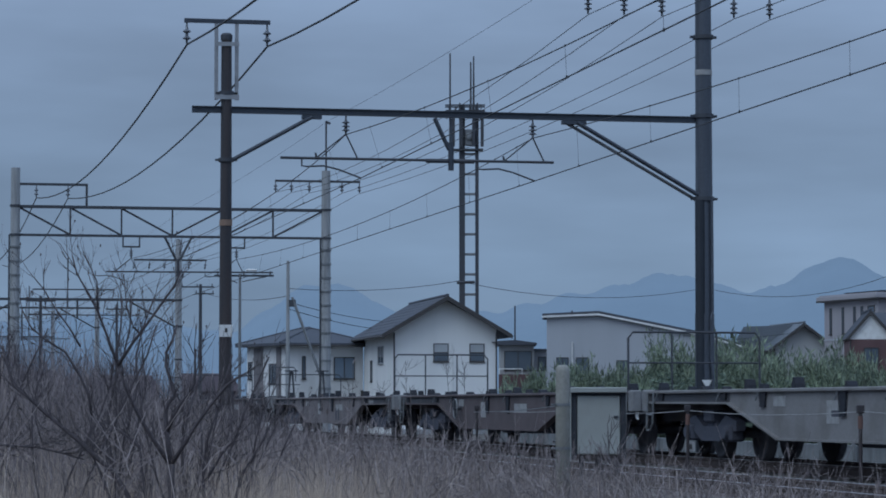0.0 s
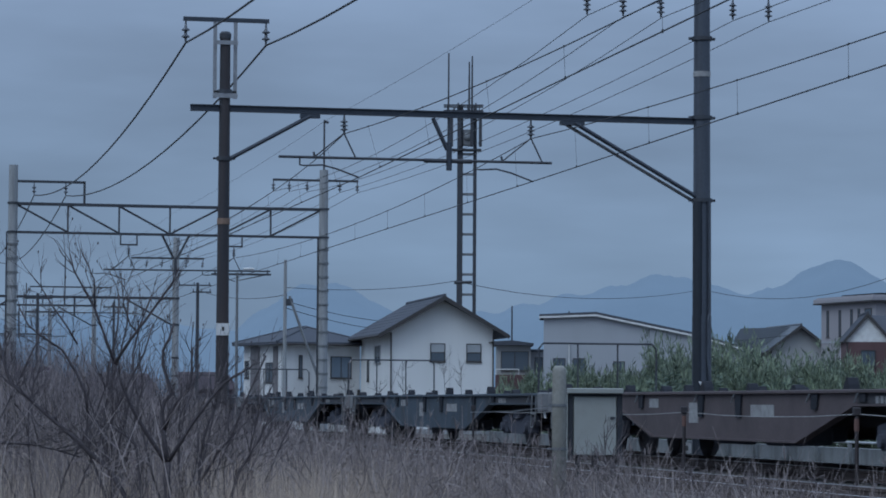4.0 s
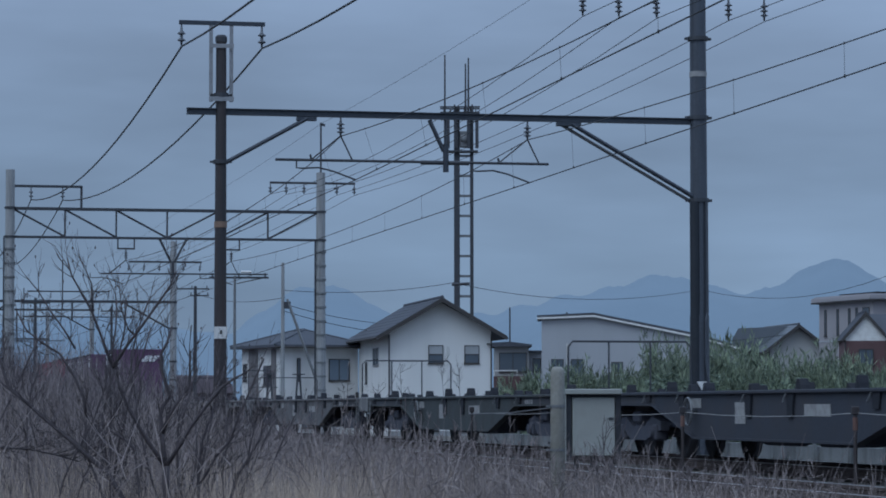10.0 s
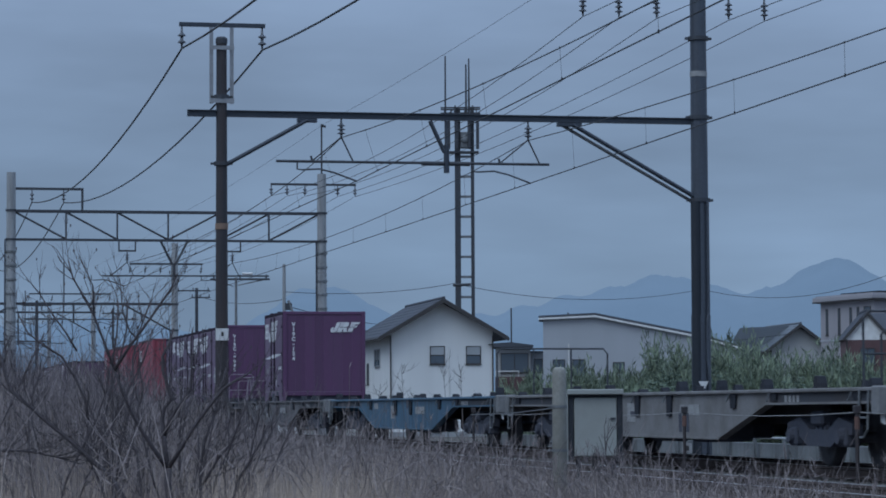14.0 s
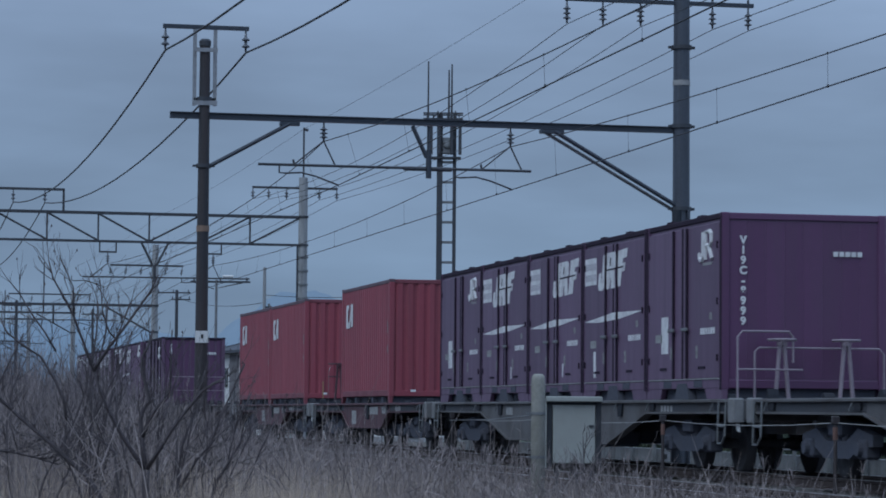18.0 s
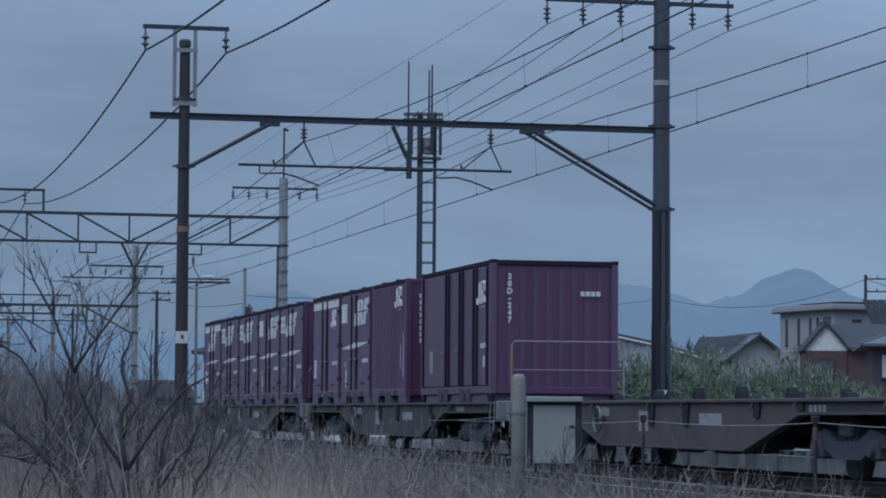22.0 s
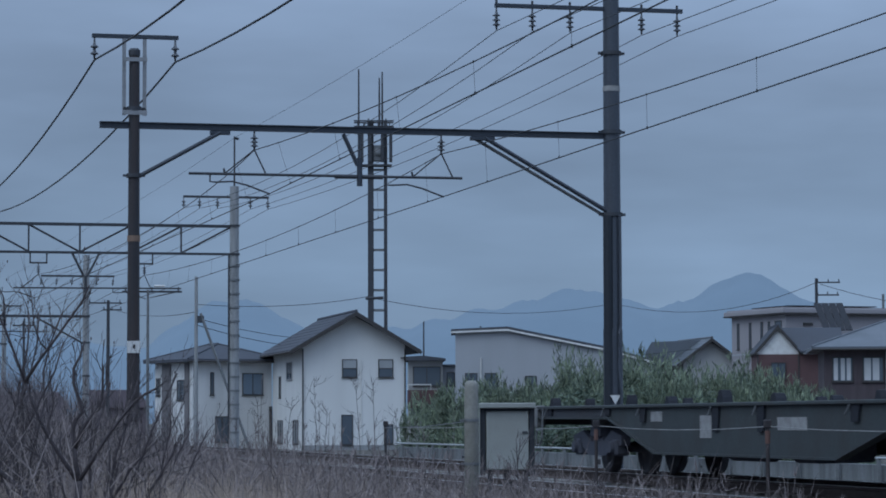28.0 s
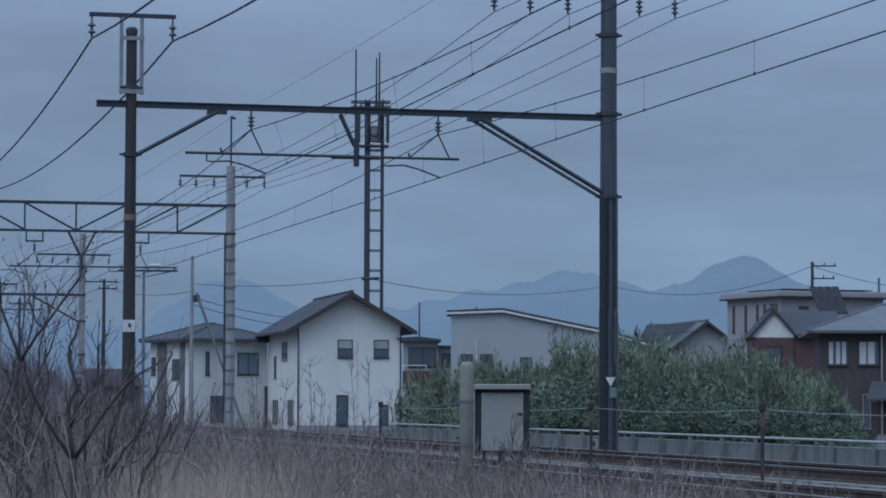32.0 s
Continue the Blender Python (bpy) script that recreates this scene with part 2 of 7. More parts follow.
CREAM_WALL = material("cream_siding", (0.41, 0.405, 0.40), 0.85, vary=0.05, patch=0.15, dirt=(0.34, 0.335, 0.33), streak=1, bump=0.1)
BEIGE_WALL = material("beige_siding", (0.335, 0.318, 0.338), 0.85, vary=0.05, patch=0.15, dirt=(0.30, 0.285, 0.30), streak=1, bump=0.1)
BROWN_WALL = material("brown_siding", (0.085, 0.066, 0.075), 0.8, vary=0.15, patch=0.6, streak=1)
HAZED_RUST_ROOF = material("hazed_rusty_far_roof", (0.165, 0.135, 0.155), 0.85, vary=0.12, patch=0.3)
BRICK_RED = material("red_brown_siding", (0.125, 0.070, 0.072), 0.85, vary=0.15, patch=0.8)
ROOF = material("dark_slate_roof", (0.092, 0.100, 0.120), 0.85, vary=0.15, grain=10, patch=0.3, dirt=(0.085, 0.082, 0.085), dirt_amount=0.4, spec=0.15)
ROOF_TILE = material("glazed_roof_tile", (0.125, 0.142, 0.165), 0.5, vary=0.2, patch=0.5, each=0.1)
TRIM = material("dark_trim", (0.055, 0.050, 0.050), 0.6)
ALU = material("aluminium_frame", (0.42, 0.42, 0.43), 0.4, 0.6, vary=0.08, bump=0)
PANE = pane_material("window_pane", (0.10, 0.125, 0.155))
CURTAIN = material("net_curtain", (0.55, 0.56, 0.58), 0.9, vary=0.08, grain=30)
SOLAR = material("solar_cells", (0.030, 0.033, 0.042), 0.25, 0.2, vary=0.2)
DRY_GRASS = leafy("dry_grass_blades", (0.168, 0.136, 0.127), (0.385, 0.318, 0.285), 0.9, 0.48, 1.45)
DRY_STALK = leafy("dry_weed_stalks", (0.12, 0.10, 0.104), (0.31, 0.265, 0.26), 0.9)
PALE_GRASS = leafy("tan_grass_blades", (0.34, 0.265, 0.215), (0.68, 0.55, 0.45), 0.9, 0.8, 1.25)
TWIG_MASS = leafy("bare_twig_mass", (0.086, 0.072, 0.082), (0.212, 0.178, 0.188), 0.9)
TWIG = material("pale_grey_twigs", (0.19, 0.16, 0.165), 0.9, vary=0.3, grain=40, patch=3, each=0.3)
BARK = material("grey_brown_bark", (0.086, 0.073, 0.080), 0.9, vary=0.4, grain=60, patch=6, bump=0.4)
BAMBOO_LEAF = leafy("bamboo_leaves", (0.066, 0.094, 0.074), (0.232, 0.278, 0.184), 0.7, 0.40, 1.7)
BUSH_LEAF = leafy("bush_leaves", (0.060, 0.092, 0.074), (0.150, 0.200, 0.145), 0.7)
GUARD = material("guard_rail_zinc", (0.52, 0.54, 0.55), 0.5, 0.3, vary=0.08, patch=1.5, dirt=(0.33, 0.33, 0.32), bump=0.05)
CONCRETE_WALL = material("low_retaining_wall", (0.215, 0.228, 0.235), 0.9, patch=0.7, dirt=(0.10, 0.105, 0.105), dirt_amount=0.7, streak=1)
MARKER_RED = material("faded_red_band", (0.165, 0.090, 0.075), 0.7, patch=5)


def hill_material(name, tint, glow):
    """Distant wooded hills; the haze before them is painted in as a blue glow."""
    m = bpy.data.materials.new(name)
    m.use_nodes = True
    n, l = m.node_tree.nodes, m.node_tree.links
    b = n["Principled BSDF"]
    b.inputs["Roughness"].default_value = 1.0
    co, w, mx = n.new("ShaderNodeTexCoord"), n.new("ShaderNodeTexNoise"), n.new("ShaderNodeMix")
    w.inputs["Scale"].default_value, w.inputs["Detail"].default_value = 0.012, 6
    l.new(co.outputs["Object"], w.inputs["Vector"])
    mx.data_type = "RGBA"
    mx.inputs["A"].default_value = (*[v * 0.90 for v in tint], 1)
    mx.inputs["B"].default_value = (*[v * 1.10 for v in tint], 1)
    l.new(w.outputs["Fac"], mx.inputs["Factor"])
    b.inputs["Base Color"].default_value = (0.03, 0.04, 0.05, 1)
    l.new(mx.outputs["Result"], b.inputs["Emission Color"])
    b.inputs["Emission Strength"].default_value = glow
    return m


HILL_FAR = hill_material("painted_haze_hills", (0.113, 0.197, 0.328), 0.85)

# ---- mesh tools ----
class Shape:
    """Collects vertices and faces of one part."""

    def __init__(self):
        self.v, self.f = [], []

    def add(self, pts, faces):
        k = len(self.v)
        self.v += [tuple(p) for p in pts]
        self.f += [tuple(i + k for i in q) for q in faces]
        return self

    def box(self, x0, x1, y0, y1, z0, z1, c=0.0):
        """A box; c: the width of its bevelled edges."""
        if not c:
            pts = [(x, y, z) for x in (x0, x1) for y in (y0, y1) for z in (z0, z1)]
            return self.add(pts, [(0, 1, 3, 2), (4, 6, 7, 5), (0, 4, 5, 1), (2, 3, 7, 6), (0, 2, 6, 4), (1, 5, 7, 3)])
        lim, pts, at = ((x0, x1), (y0, y1), (z0, z1)), [], {}
        for sx in (0, 1):
            for sy in (0, 1):
                for sz in (0, 1):
                    s = (sx, sy, sz)
                    for a in range(3):
                        at[s, a] = len(pts)
                        pts.append([lim[b][s[b]] + (0 if b == a else (c if s[b] == 0 else -c)) for b in range(3)])
        faces, mid = [], Vector(((x0 + x1) / 2, (y0 + y1) / 2, (z0 + z1) / 2))
        for a in range(3):
            b, d = (a + 1) % 3, (a + 2) % 3
            for k in (0, 1):
                ring = []
                for sb, sd in ((0, 0), (1, 0), (1, 1), (0, 1)):
                    s = [0, 0, 0]
                    s[a], s[b], s[d] = k, sb, sd
                    ring.append(at[tuple(s), a])
                faces.append(ring)
            for sb in (0, 1):
                for sd in (0, 1):
                    s0, s1 = [0, 0, 0], [0, 0, 0]
                    s0[b] = s1[b] = sb
                    s0[d] = s1[d] = sd
                    s1[a] = 1
                    faces.append([at[tuple(s0), b], at[tuple(s1), b], at[tuple(s1), d], at[tuple(s0), d]])
        for sx in (0, 1):
            for sy in (0, 1):
                for sz in (0, 1):
                    faces.append([at[(sx, sy, sz), a] for a in range(3)])
        right = []
        for q in faces:
            p = [Vector(pts[i]) for i in q]
            nrm = (p[1] - p[0]).cross(p[2] - p[0])
            cen = sum(p, Vector()) / len(p)
            right.append(q if nrm.dot(cen - mid) > 0 else q[::-1])
        return self.add(pts, right)

    def tube(self, a, b, r, r2=None, n=8, caps=True):
        a, b = Vector(a), Vector(b)
        r2 = r if r2 is None else r2
        w = (b - a).normalized()
        u = w.orthogonal().normalized()
        t = w.cross(u)
        pts = []
        for p, q in ((a, r), (b, r2)):
            for i in range(n):
                g = 2 * math.pi * i / n
                pts.append(p + q * (math.cos(g) * u + math.sin(g) * t))
        faces = [(i, (i + 1) % n, n + (i + 1) % n, n + i) for i in range(n)]
        if caps:
            faces += [tuple(range(n))[::-1], tuple(range(n, 2 * n))]
        return self.add(pts, faces)

    def path(self, pts, r, n=5, ends=None):
        """A bent rod through the points. ends: another radius at the last point."""
        pts = [Vector(p) for p in pts]
        ring, k0 = [], len(self.v)
        u = None
        for i, p in enumerate(pts):
            w = (pts[min(i + 1, len(pts) - 1)] - pts[max(i - 1, 0)]).normalized()
            if u is None:
                u = w.orthogonal().normalized()
            else:
                u = (u - w * u.dot(w)).normalized()
            t = w.cross(u)
            q = r if ends is None else r + (ends - r) * i / (len(pts) - 1)
            ring += [p + q * (math.cos(2 * math.pi * j / n) * u + math.sin(2 * math.pi * j / n) * t) for j in range(n)]
        faces = []
        for i in range(len(pts) - 1):
            faces += [(i * n + j, i * n + (j + 1) % n, (i + 1) * n + (j + 1) % n, (i + 1) * n + j) for j in range(n)]
        faces += [tuple(range(n))[::-1], tuple(range((len(pts) - 1) * n, len(pts) * n))]
        return self.add(ring, faces)

    def lathe(self, profile, m=None, n=10):
        """Turns (radius, height) pairs round the z axis, then moves them by m."""
        m = m or Matrix()
        pts, faces = [], []
        for r, z in profile:
            pts += [m @ Vector((r * math.cos(2 * math.pi * i / n), r * math.sin(2 * math.pi * i / n), z)) for i in range(n)]
        for k in range(len(profile) - 1):
            faces += [(k * n + i, k * n + (i + 1) % n, (k + 1) * n + (i + 1) % n, (k + 1) * n + i) for i in range(n)]
        faces += [tuple(range(n))[::-1], tuple(range((len(profile) - 1) * n, len(profile) * n))]
        return self.add(pts, faces)

    def prism(self, outline, lo, hi, axis="x"):
        """A flat outline given in the two other axes, drawn out along an axis."""
        def place(p, q):
            return (q, *p) if axis == "x" else (p[0], q, p[1]) if axis == "y" else (*p, q)
        n = len(outline)
        area = sum(outline[i][0] * outline[(i + 1) % n][1] - outline[(i + 1) % n][0] * outline[i][1] for i in range(n))
        if (area < 0) != (axis == "y"):
            outline = outline[::-1]
        pts = [place(p, lo) for p in outline] + [place(p, hi) for p in outline]
        faces = [tuple(range(n))[::-1], tuple(range(n, 2 * n))] + [(i, (i + 1) % n, n + (i + 1) % n, n + i) for i in range(n)]
        return self.add(pts, faces)

    def ring(self, centre, axis, radius, r, n=20, k=6):
        w = Vector(axis).normalized()
        u = w.orthogonal().normalized()
        t = w.cross(u)
        pts, faces = [], []
        for i in range(n):
            d = math.cos(2 * math.pi * i / n) * u + math.sin(2 * math.pi * i / n) * t
            for j in range(k):
                g = 2 * math.pi * j / k
                pts.append(Vector(centre) + d * (radius + r * math.cos(g)) + w * r * math.sin(g))
        for i in range(n):
            for j in range(k):
                faces.append((i * k + j, (i + 1) % n * k + j, (i + 1) % n * k + (j + 1) % k, i * k + (j + 1) % k))
        return self.add(pts, faces)

    def moved(self, m):
        self.v = [tuple(m @ Vector(p)) for p in self.v]
        return self

    def mesh(self, name, mat, smooth=False):
        me = bpy.data.meshes.new(name)
        me.from_pydata(self.v, [], self.f)
        me.materials.append(mat)
        if smooth:
            me.polygons.foreach_set("use_smooth", [True] * len(me.polygons))
        me.update()
        return me


def part(name, shape, mat, parent, label="", smooth=False, at=None):
    """One mesh object under a thing or a part. shape: a Shape, or a mesh to share."""
    me = shape if isinstance(shape, bpy.types.Mesh) else shape.mesh(name, mat, smooth)
    ob = new(name, me)
    ob.parent = parent
    if at is not None:
        ob.matrix_basis = at
    if label:
        tagged(ob, label)
    return ob


def thing(name, label, category, at=None, group="", kind=""):
    """An Empty at the base of a thing that has parts."""
    ob = new(name)
    ob.empty_display_size = 0.2
    if at is not None:
        ob.matrix_basis = at
    return tagged(ob, label, category, group, kind)


def single(name, shape, mat, label, category, at=None, group="", kind="", smooth=False):
    ob = new(name, shape.mesh(name, mat, smooth))
    if at is not None:
        ob.matrix_basis = at
    return tagged(ob, label, category, group, kind)


def S():
    return Shape()

# ---- ground, track bed, rails ----
RAIL_Z = 0.85
NEAR_X, FAR_X = 9.46, 13.30

gs = S()
side = [-4200, -1500, -600, -200, -60, -20, 0, 20, 60, 200, 600, 1500, 4200]
gpts = [(x, y, 0.0) for y in side for x in side]
k = len(side)
gs.add(gpts, [(j * k + i, j * k + i + 1, (j + 1) * k + i + 1, (j + 1) * k + i) for j in range(k - 1) for i in range(k - 1)])
single("ground", gs, EARTH, "dark earth with patches of winter weeds", "ground", kind="structure")

bed = S()
bed.prism([(6.6, 0.0), (7.7, 0.58), (15.2, 0.58), (16.3, 0.25), (19.8, 0.22), (20.4, 0.0)], -60, 420, "y")
single("track_bed", bed, BALLAST, "brown-grey ballast bank under both railway tracks", "track bed", kind="structure")

RAIL_PROFILE = [(-0.064, 0), (0.064, 0), (0.064, 0.012), (0.012, 0.032), (0.012, 0.105), (0.033, 0.118), (0.033, 0.148), (-0.033, 0.148), (-0.033, 0.118), (-0.012, 0.105), (-0.012, 0.032), (-0.064, 0.012)]
sleeper_mesh = S().box(-1.0, 1.0, -0.12, 0.12, -0.10, 0.06, 0.03).mesh("sleeper", SLEEPER)
for cx in (NEAR_X, FAR_X):
    track = thing("railway_track", "railway track of rusty rails on concrete sleepers in ballast", "railway track", pose(cx, 0, RAIL_Z), "pair of railway tracks", "structure")
    for dx in (-0.55, 0.55):
        part("rail", S().prism([(x + dx, z - 0.15) for x, z in RAIL_PROFILE], -60, 420, "y"), RAIL_SIDE, track, "rust-brown steel rail")
        part("rail_head", S().box(dx - 0.030, dx + 0.030, -60, 420, -0.004, 0.003), RAIL_TOP, track, "polished running surface")
    for i in range(95):
        part("sleeper", sleeper_mesh, SLEEPER, track, at=pose(0, 18 + 0.62 * i, -0.245))


# ---- overhead line ----
def insulator(top, bottom, parent, sheds=3):
    """A string of porcelain sheds between two points."""
    a, b = Vector(top), Vector(bottom)
    length = (b - a).length
    m = Matrix.Translation(b) @ (a - b).to_track_quat("Z", "Y").to_matrix().to_4x4()
    prof = [(0.018, 0.0), (0.022, length * 0.12)]
    for i in range(sheds):
        z = length * (0.18 + 0.62 * i / sheds)
        h = length * 0.62 / sheds
        prof += [(0.030, z), (0.085, z + 0.15 * h), (0.075, z + 0.32 * h), (0.032, z + 0.55 * h)]
    prof += [(0.020, length * 0.85), (0.016, length)]
    return part("insulator", S().lathe(prof, m, 10), PORCELAIN, parent, "dark glazed insulator string", smooth=True)


def hanger(p, cx, z_beam, wire_x, out, y=0.0):
    """What carries one track's wires: insulator, struts, pull-off pipe ends and the curved steady arm."""
    insulator((cx, y, z_beam), (cx, y, 7.12), p)
    part("strut", S().tube((cx, y, 7.13), (cx + 0.24, y, 6.64), 0.016, n=6).tube((cx, y, 7.13), (cx - 0.60, y, 6.64), 0.016, n=6).tube((cx - 0.60, y, 6.64), (cx - 0.62, y, 6.74), 0.022, n=6), DARK_STEEL, p)
    x0 = wire_x - 1.22 * out
    arm = [(x0, y, 6.64), (x0, y, 6.47), (x0 + 0.12 * out, y, 6.46), (x0 + 0.45 * out, y, 6.48), (x0 + 0.75 * out, y, 6.41), (wire_x, y, 6.24)]
    part("steady_arm", S().path(arm, 0.018, 6), DARK_STEEL, p, "curved steel steady arm")


def band(p, z, r, mat, label, h=0.12):
    return part("band", S().tube((0, 0, z - h / 2), (0, 0, z + h / 2), r, n=16), mat, p, label)


def portal_near():
    y = 55.0
    p = thing("catenary_portal", "dark steel railway portal with tubular poles and knee braces", "catenary portal", pose(0, y, 0), "catenary portals over the tracks")
    left = part("pole", S().tube((7.02, 0, 0), (7.02, 0, 9.03), 0.138, 0.104, 18), BROWN_POLE, p, "slim rust-brown tubular steel pole", smooth=False)
    part("pole_cap", S().lathe([(0.118, 0), (0.120, 0.10), (0.085, 0.14)], pose(7.02, 0, 8.97), 16), DARK_STEEL, left)
    part("name_plate", S().box(6.88, 7.14, -0.156, -0.146, 3.02, 3.26), WHITE_PAINT, left, "small white plate with a dark mark")
    part("plate_mark", S().box(6.99, 7.04, -0.162, -0.156, 3.11, 3.19), TRIM, left)
    part("paint_band", S().tube((7.02, 0, 5.24), (7.02, 0, 5.36), 0.130, n=18), material("faded_ochre_band", (0.24, 0.16, 0.12), 0.8), left, "faded ochre band")
    for z in (6.56, 7.90):
        part("clamp", S().tube((7.02, 0, z - 0.04), (7.02, 0, z + 0.04), 0.152, n=16).box(6.80, 7.24, -0.03, 0.03, z - 0.02, z + 0.02), DARK_STEEL, left)
    right = part("pole", S().tube((16.98, 0, 0.2), (16.98, 0, 10.9), 0.195, 0.165, 20), POLE_GREY, p, "stout dark grey tubular steel pole")
    part("pole_sleeve", S().tube((16.98, 0, 0.2), (16.98, 0, 3.55), 0.202, n=20), POLE_GREY, right, "wider lower sleeve of the pole")
    part("paint_band", S().tube((16.98, 0, 8.50), (16.98, 0, 8.61), 0.182, n=20), FADED_AND_LIT, right, "pale painted band")
    part("earth_plate", S().add([(16.85, -0.212, 2.18), (17.07, -0.212, 2.18), (16.96, -0.212, 1.99)], [(0, 2, 1)]).add([(16.85, -0.206, 2.18), (17.07, -0.206, 2.18), (16.96, -0.206, 1.99)], [(0, 1, 2)]), WHITE_PAINT, right, "white triangular marker plate")
    # added half-tube, coloured dark to give the pole a shaded left side
    part("pole_dark_side", S().tube((16.86, -0.10, 0.3), (16.86, -0.10, 5.9), 0.105, n=12), POLE_SHADE, right, "added dark half-tube as the pole's shaded side")
    part("conduit", S().path([(17.09, -0.19, 5.9), (17.09, -0.20, 3.60), (17.05, -0.22, 3.45), (17.05, -0.22, 2.6), (17.09, -0.23, 2.2), (17.09, -0.22, 0.3)], 0.030, 8), POLE_GREY, right, "grey cable conduit")
    part("notice_plate", S().box(16.93, 17.08, -0.252, -0.246, 1.76, 1.97), NOTICE_GREEN, right, "small faded green notice plate")
    for z in (5.93, 7.65, 9.3):
        part("clamp", S().tube((16.98, 0, z - 0.04), (16.98, 0, z + 0.04), 0.215, n=18).box(16.70, 17.26, -0.04, 0.04, z - 0.025, z + 0.025), DARK_STEEL, right)
    part("mast", S().tube((16.98, 0, 10.8), (16.98, 0, 12.45), 0.03, n=8), DARK_STEEL, right)
    # beam: an H section
    part("beam", S().prism([(-0.060, 7.505), (0.060, 7.505), (0.060, 7.522), (0.010, 7.522), (0.010, 7.618), (0.060, 7.618), (0.060, 7.635), (-0.060, 7.635), (-0.060, 7.618), (-0.010, 7.618), (-0.010, 7.522), (-0.060, 7.522)], 6.33, 16.86, "x"), PAINTED_POLE, p, "long dark steel H-section beam")
    part("knee_brace", S().tube((7.12, -0.05, 6.55), (8.75, -0.05, 7.46), 0.042, n=8).tube((7.12, 0.05, 6.55), (8.75, 0.05, 7.46), 0.030, n=8).box(8.55, 8.95, -0.07, 0.07, 7.42, 7.495), PAINTED_POLE, p, "slanted steel knee brace")
    part("knee_brace", S().tube((16.88, -0.06, 5.98), (14.25, -0.06, 7.46), 0.046, n=8).box(13.95, 14.45, -0.08, 0.08, 7.42, 7.495), PAINTED_POLE, p, "slanted dark steel knee brace")
    part("knee_brace", S().tube((16.88, 0.06, 5.88), (14.05, 0.06, 7.46), 0.036, n=8), GALV, p, "slanted lighter steel brace")
    # top frame with a cross-arm on the slim pole
    part("top_frame", S().box(6.78, 6.85, -0.03, 0.03, 7.77, 9.34).box(7.19, 7.26, -0.03, 0.03, 7.77, 9.34).box(6.78, 7.26, -0.135, -0.125, 7.77, 7.86).box(6.78, 7.26, -0.135, -0.125, 8.84, 8.92), FRAME_GREY, p, "light steel frame on the pole top")
    part("cross_arm", S().box(6.17, 7.90, -0.04, 0.04, 9.31, 9.39), PAINTED_POLE, p, "dark steel cross-arm")
    for x in (6.22, 7.84):
        insulator((x, 0, 9.32), (x, 0, 8.88), p, 2)
    # cross-arm for the feeders on the stout pole
    part("cross_arm", S().box(14.48, 18.54, -0.05, 0.05, 10.19, 10.27), PAINTED_POLE, p, "dark steel cross-arm")
    for x in (14.51, 15.28, 16.09, 17.65, 18.43):
        insulator((x, 0, 10.19), (x, 0, 9.72), p)
        part("arm_bolt", S().tube((x, 0, 10.27), (x, 0, 10.35), 0.025, n=6), DARK_STEEL, p)
    # drop bracket between the tracks and the pull-off pipes
    part("drop_bracket", S().tube((11.28, 0, 7.49), (11.58, 0, 6.85), 0.045, n=8).tube((11.62, 0, 7.49), (11.62, 0, 6.95), 0.018, n=6).tube((11.62, 0, 7.0), (11.62, 0, 6.43), 0.060, n=10), PAINTED_POLE, p, "V-shaped drop bracket")
    part("pull_off_pipe", S().tube((8.12, 0, 6.63), (11.58, 0, 6.63), 0.028, n=8).tube((11.1, 0, 6.62), (11.56, 0, 6.62), 0.045, n=8), DARK_STEEL, p, "thin horizontal pull-off pipe")
    part("pull_off_pipe", S().tube((11.66, 0, 6.63), (13.77, 0, 6.63), 0.028, n=8).tube((11.68, 0, 6.62), (12.1, 0, 6.62), 0.045, n=8), DARK_STEEL, p, "thin horizontal pull-off pipe")
    hanger(p, 9.45, 7.50, 9.77, 1)
    hanger(p, 13.33, 7.50, 13.38, 1)
    return p


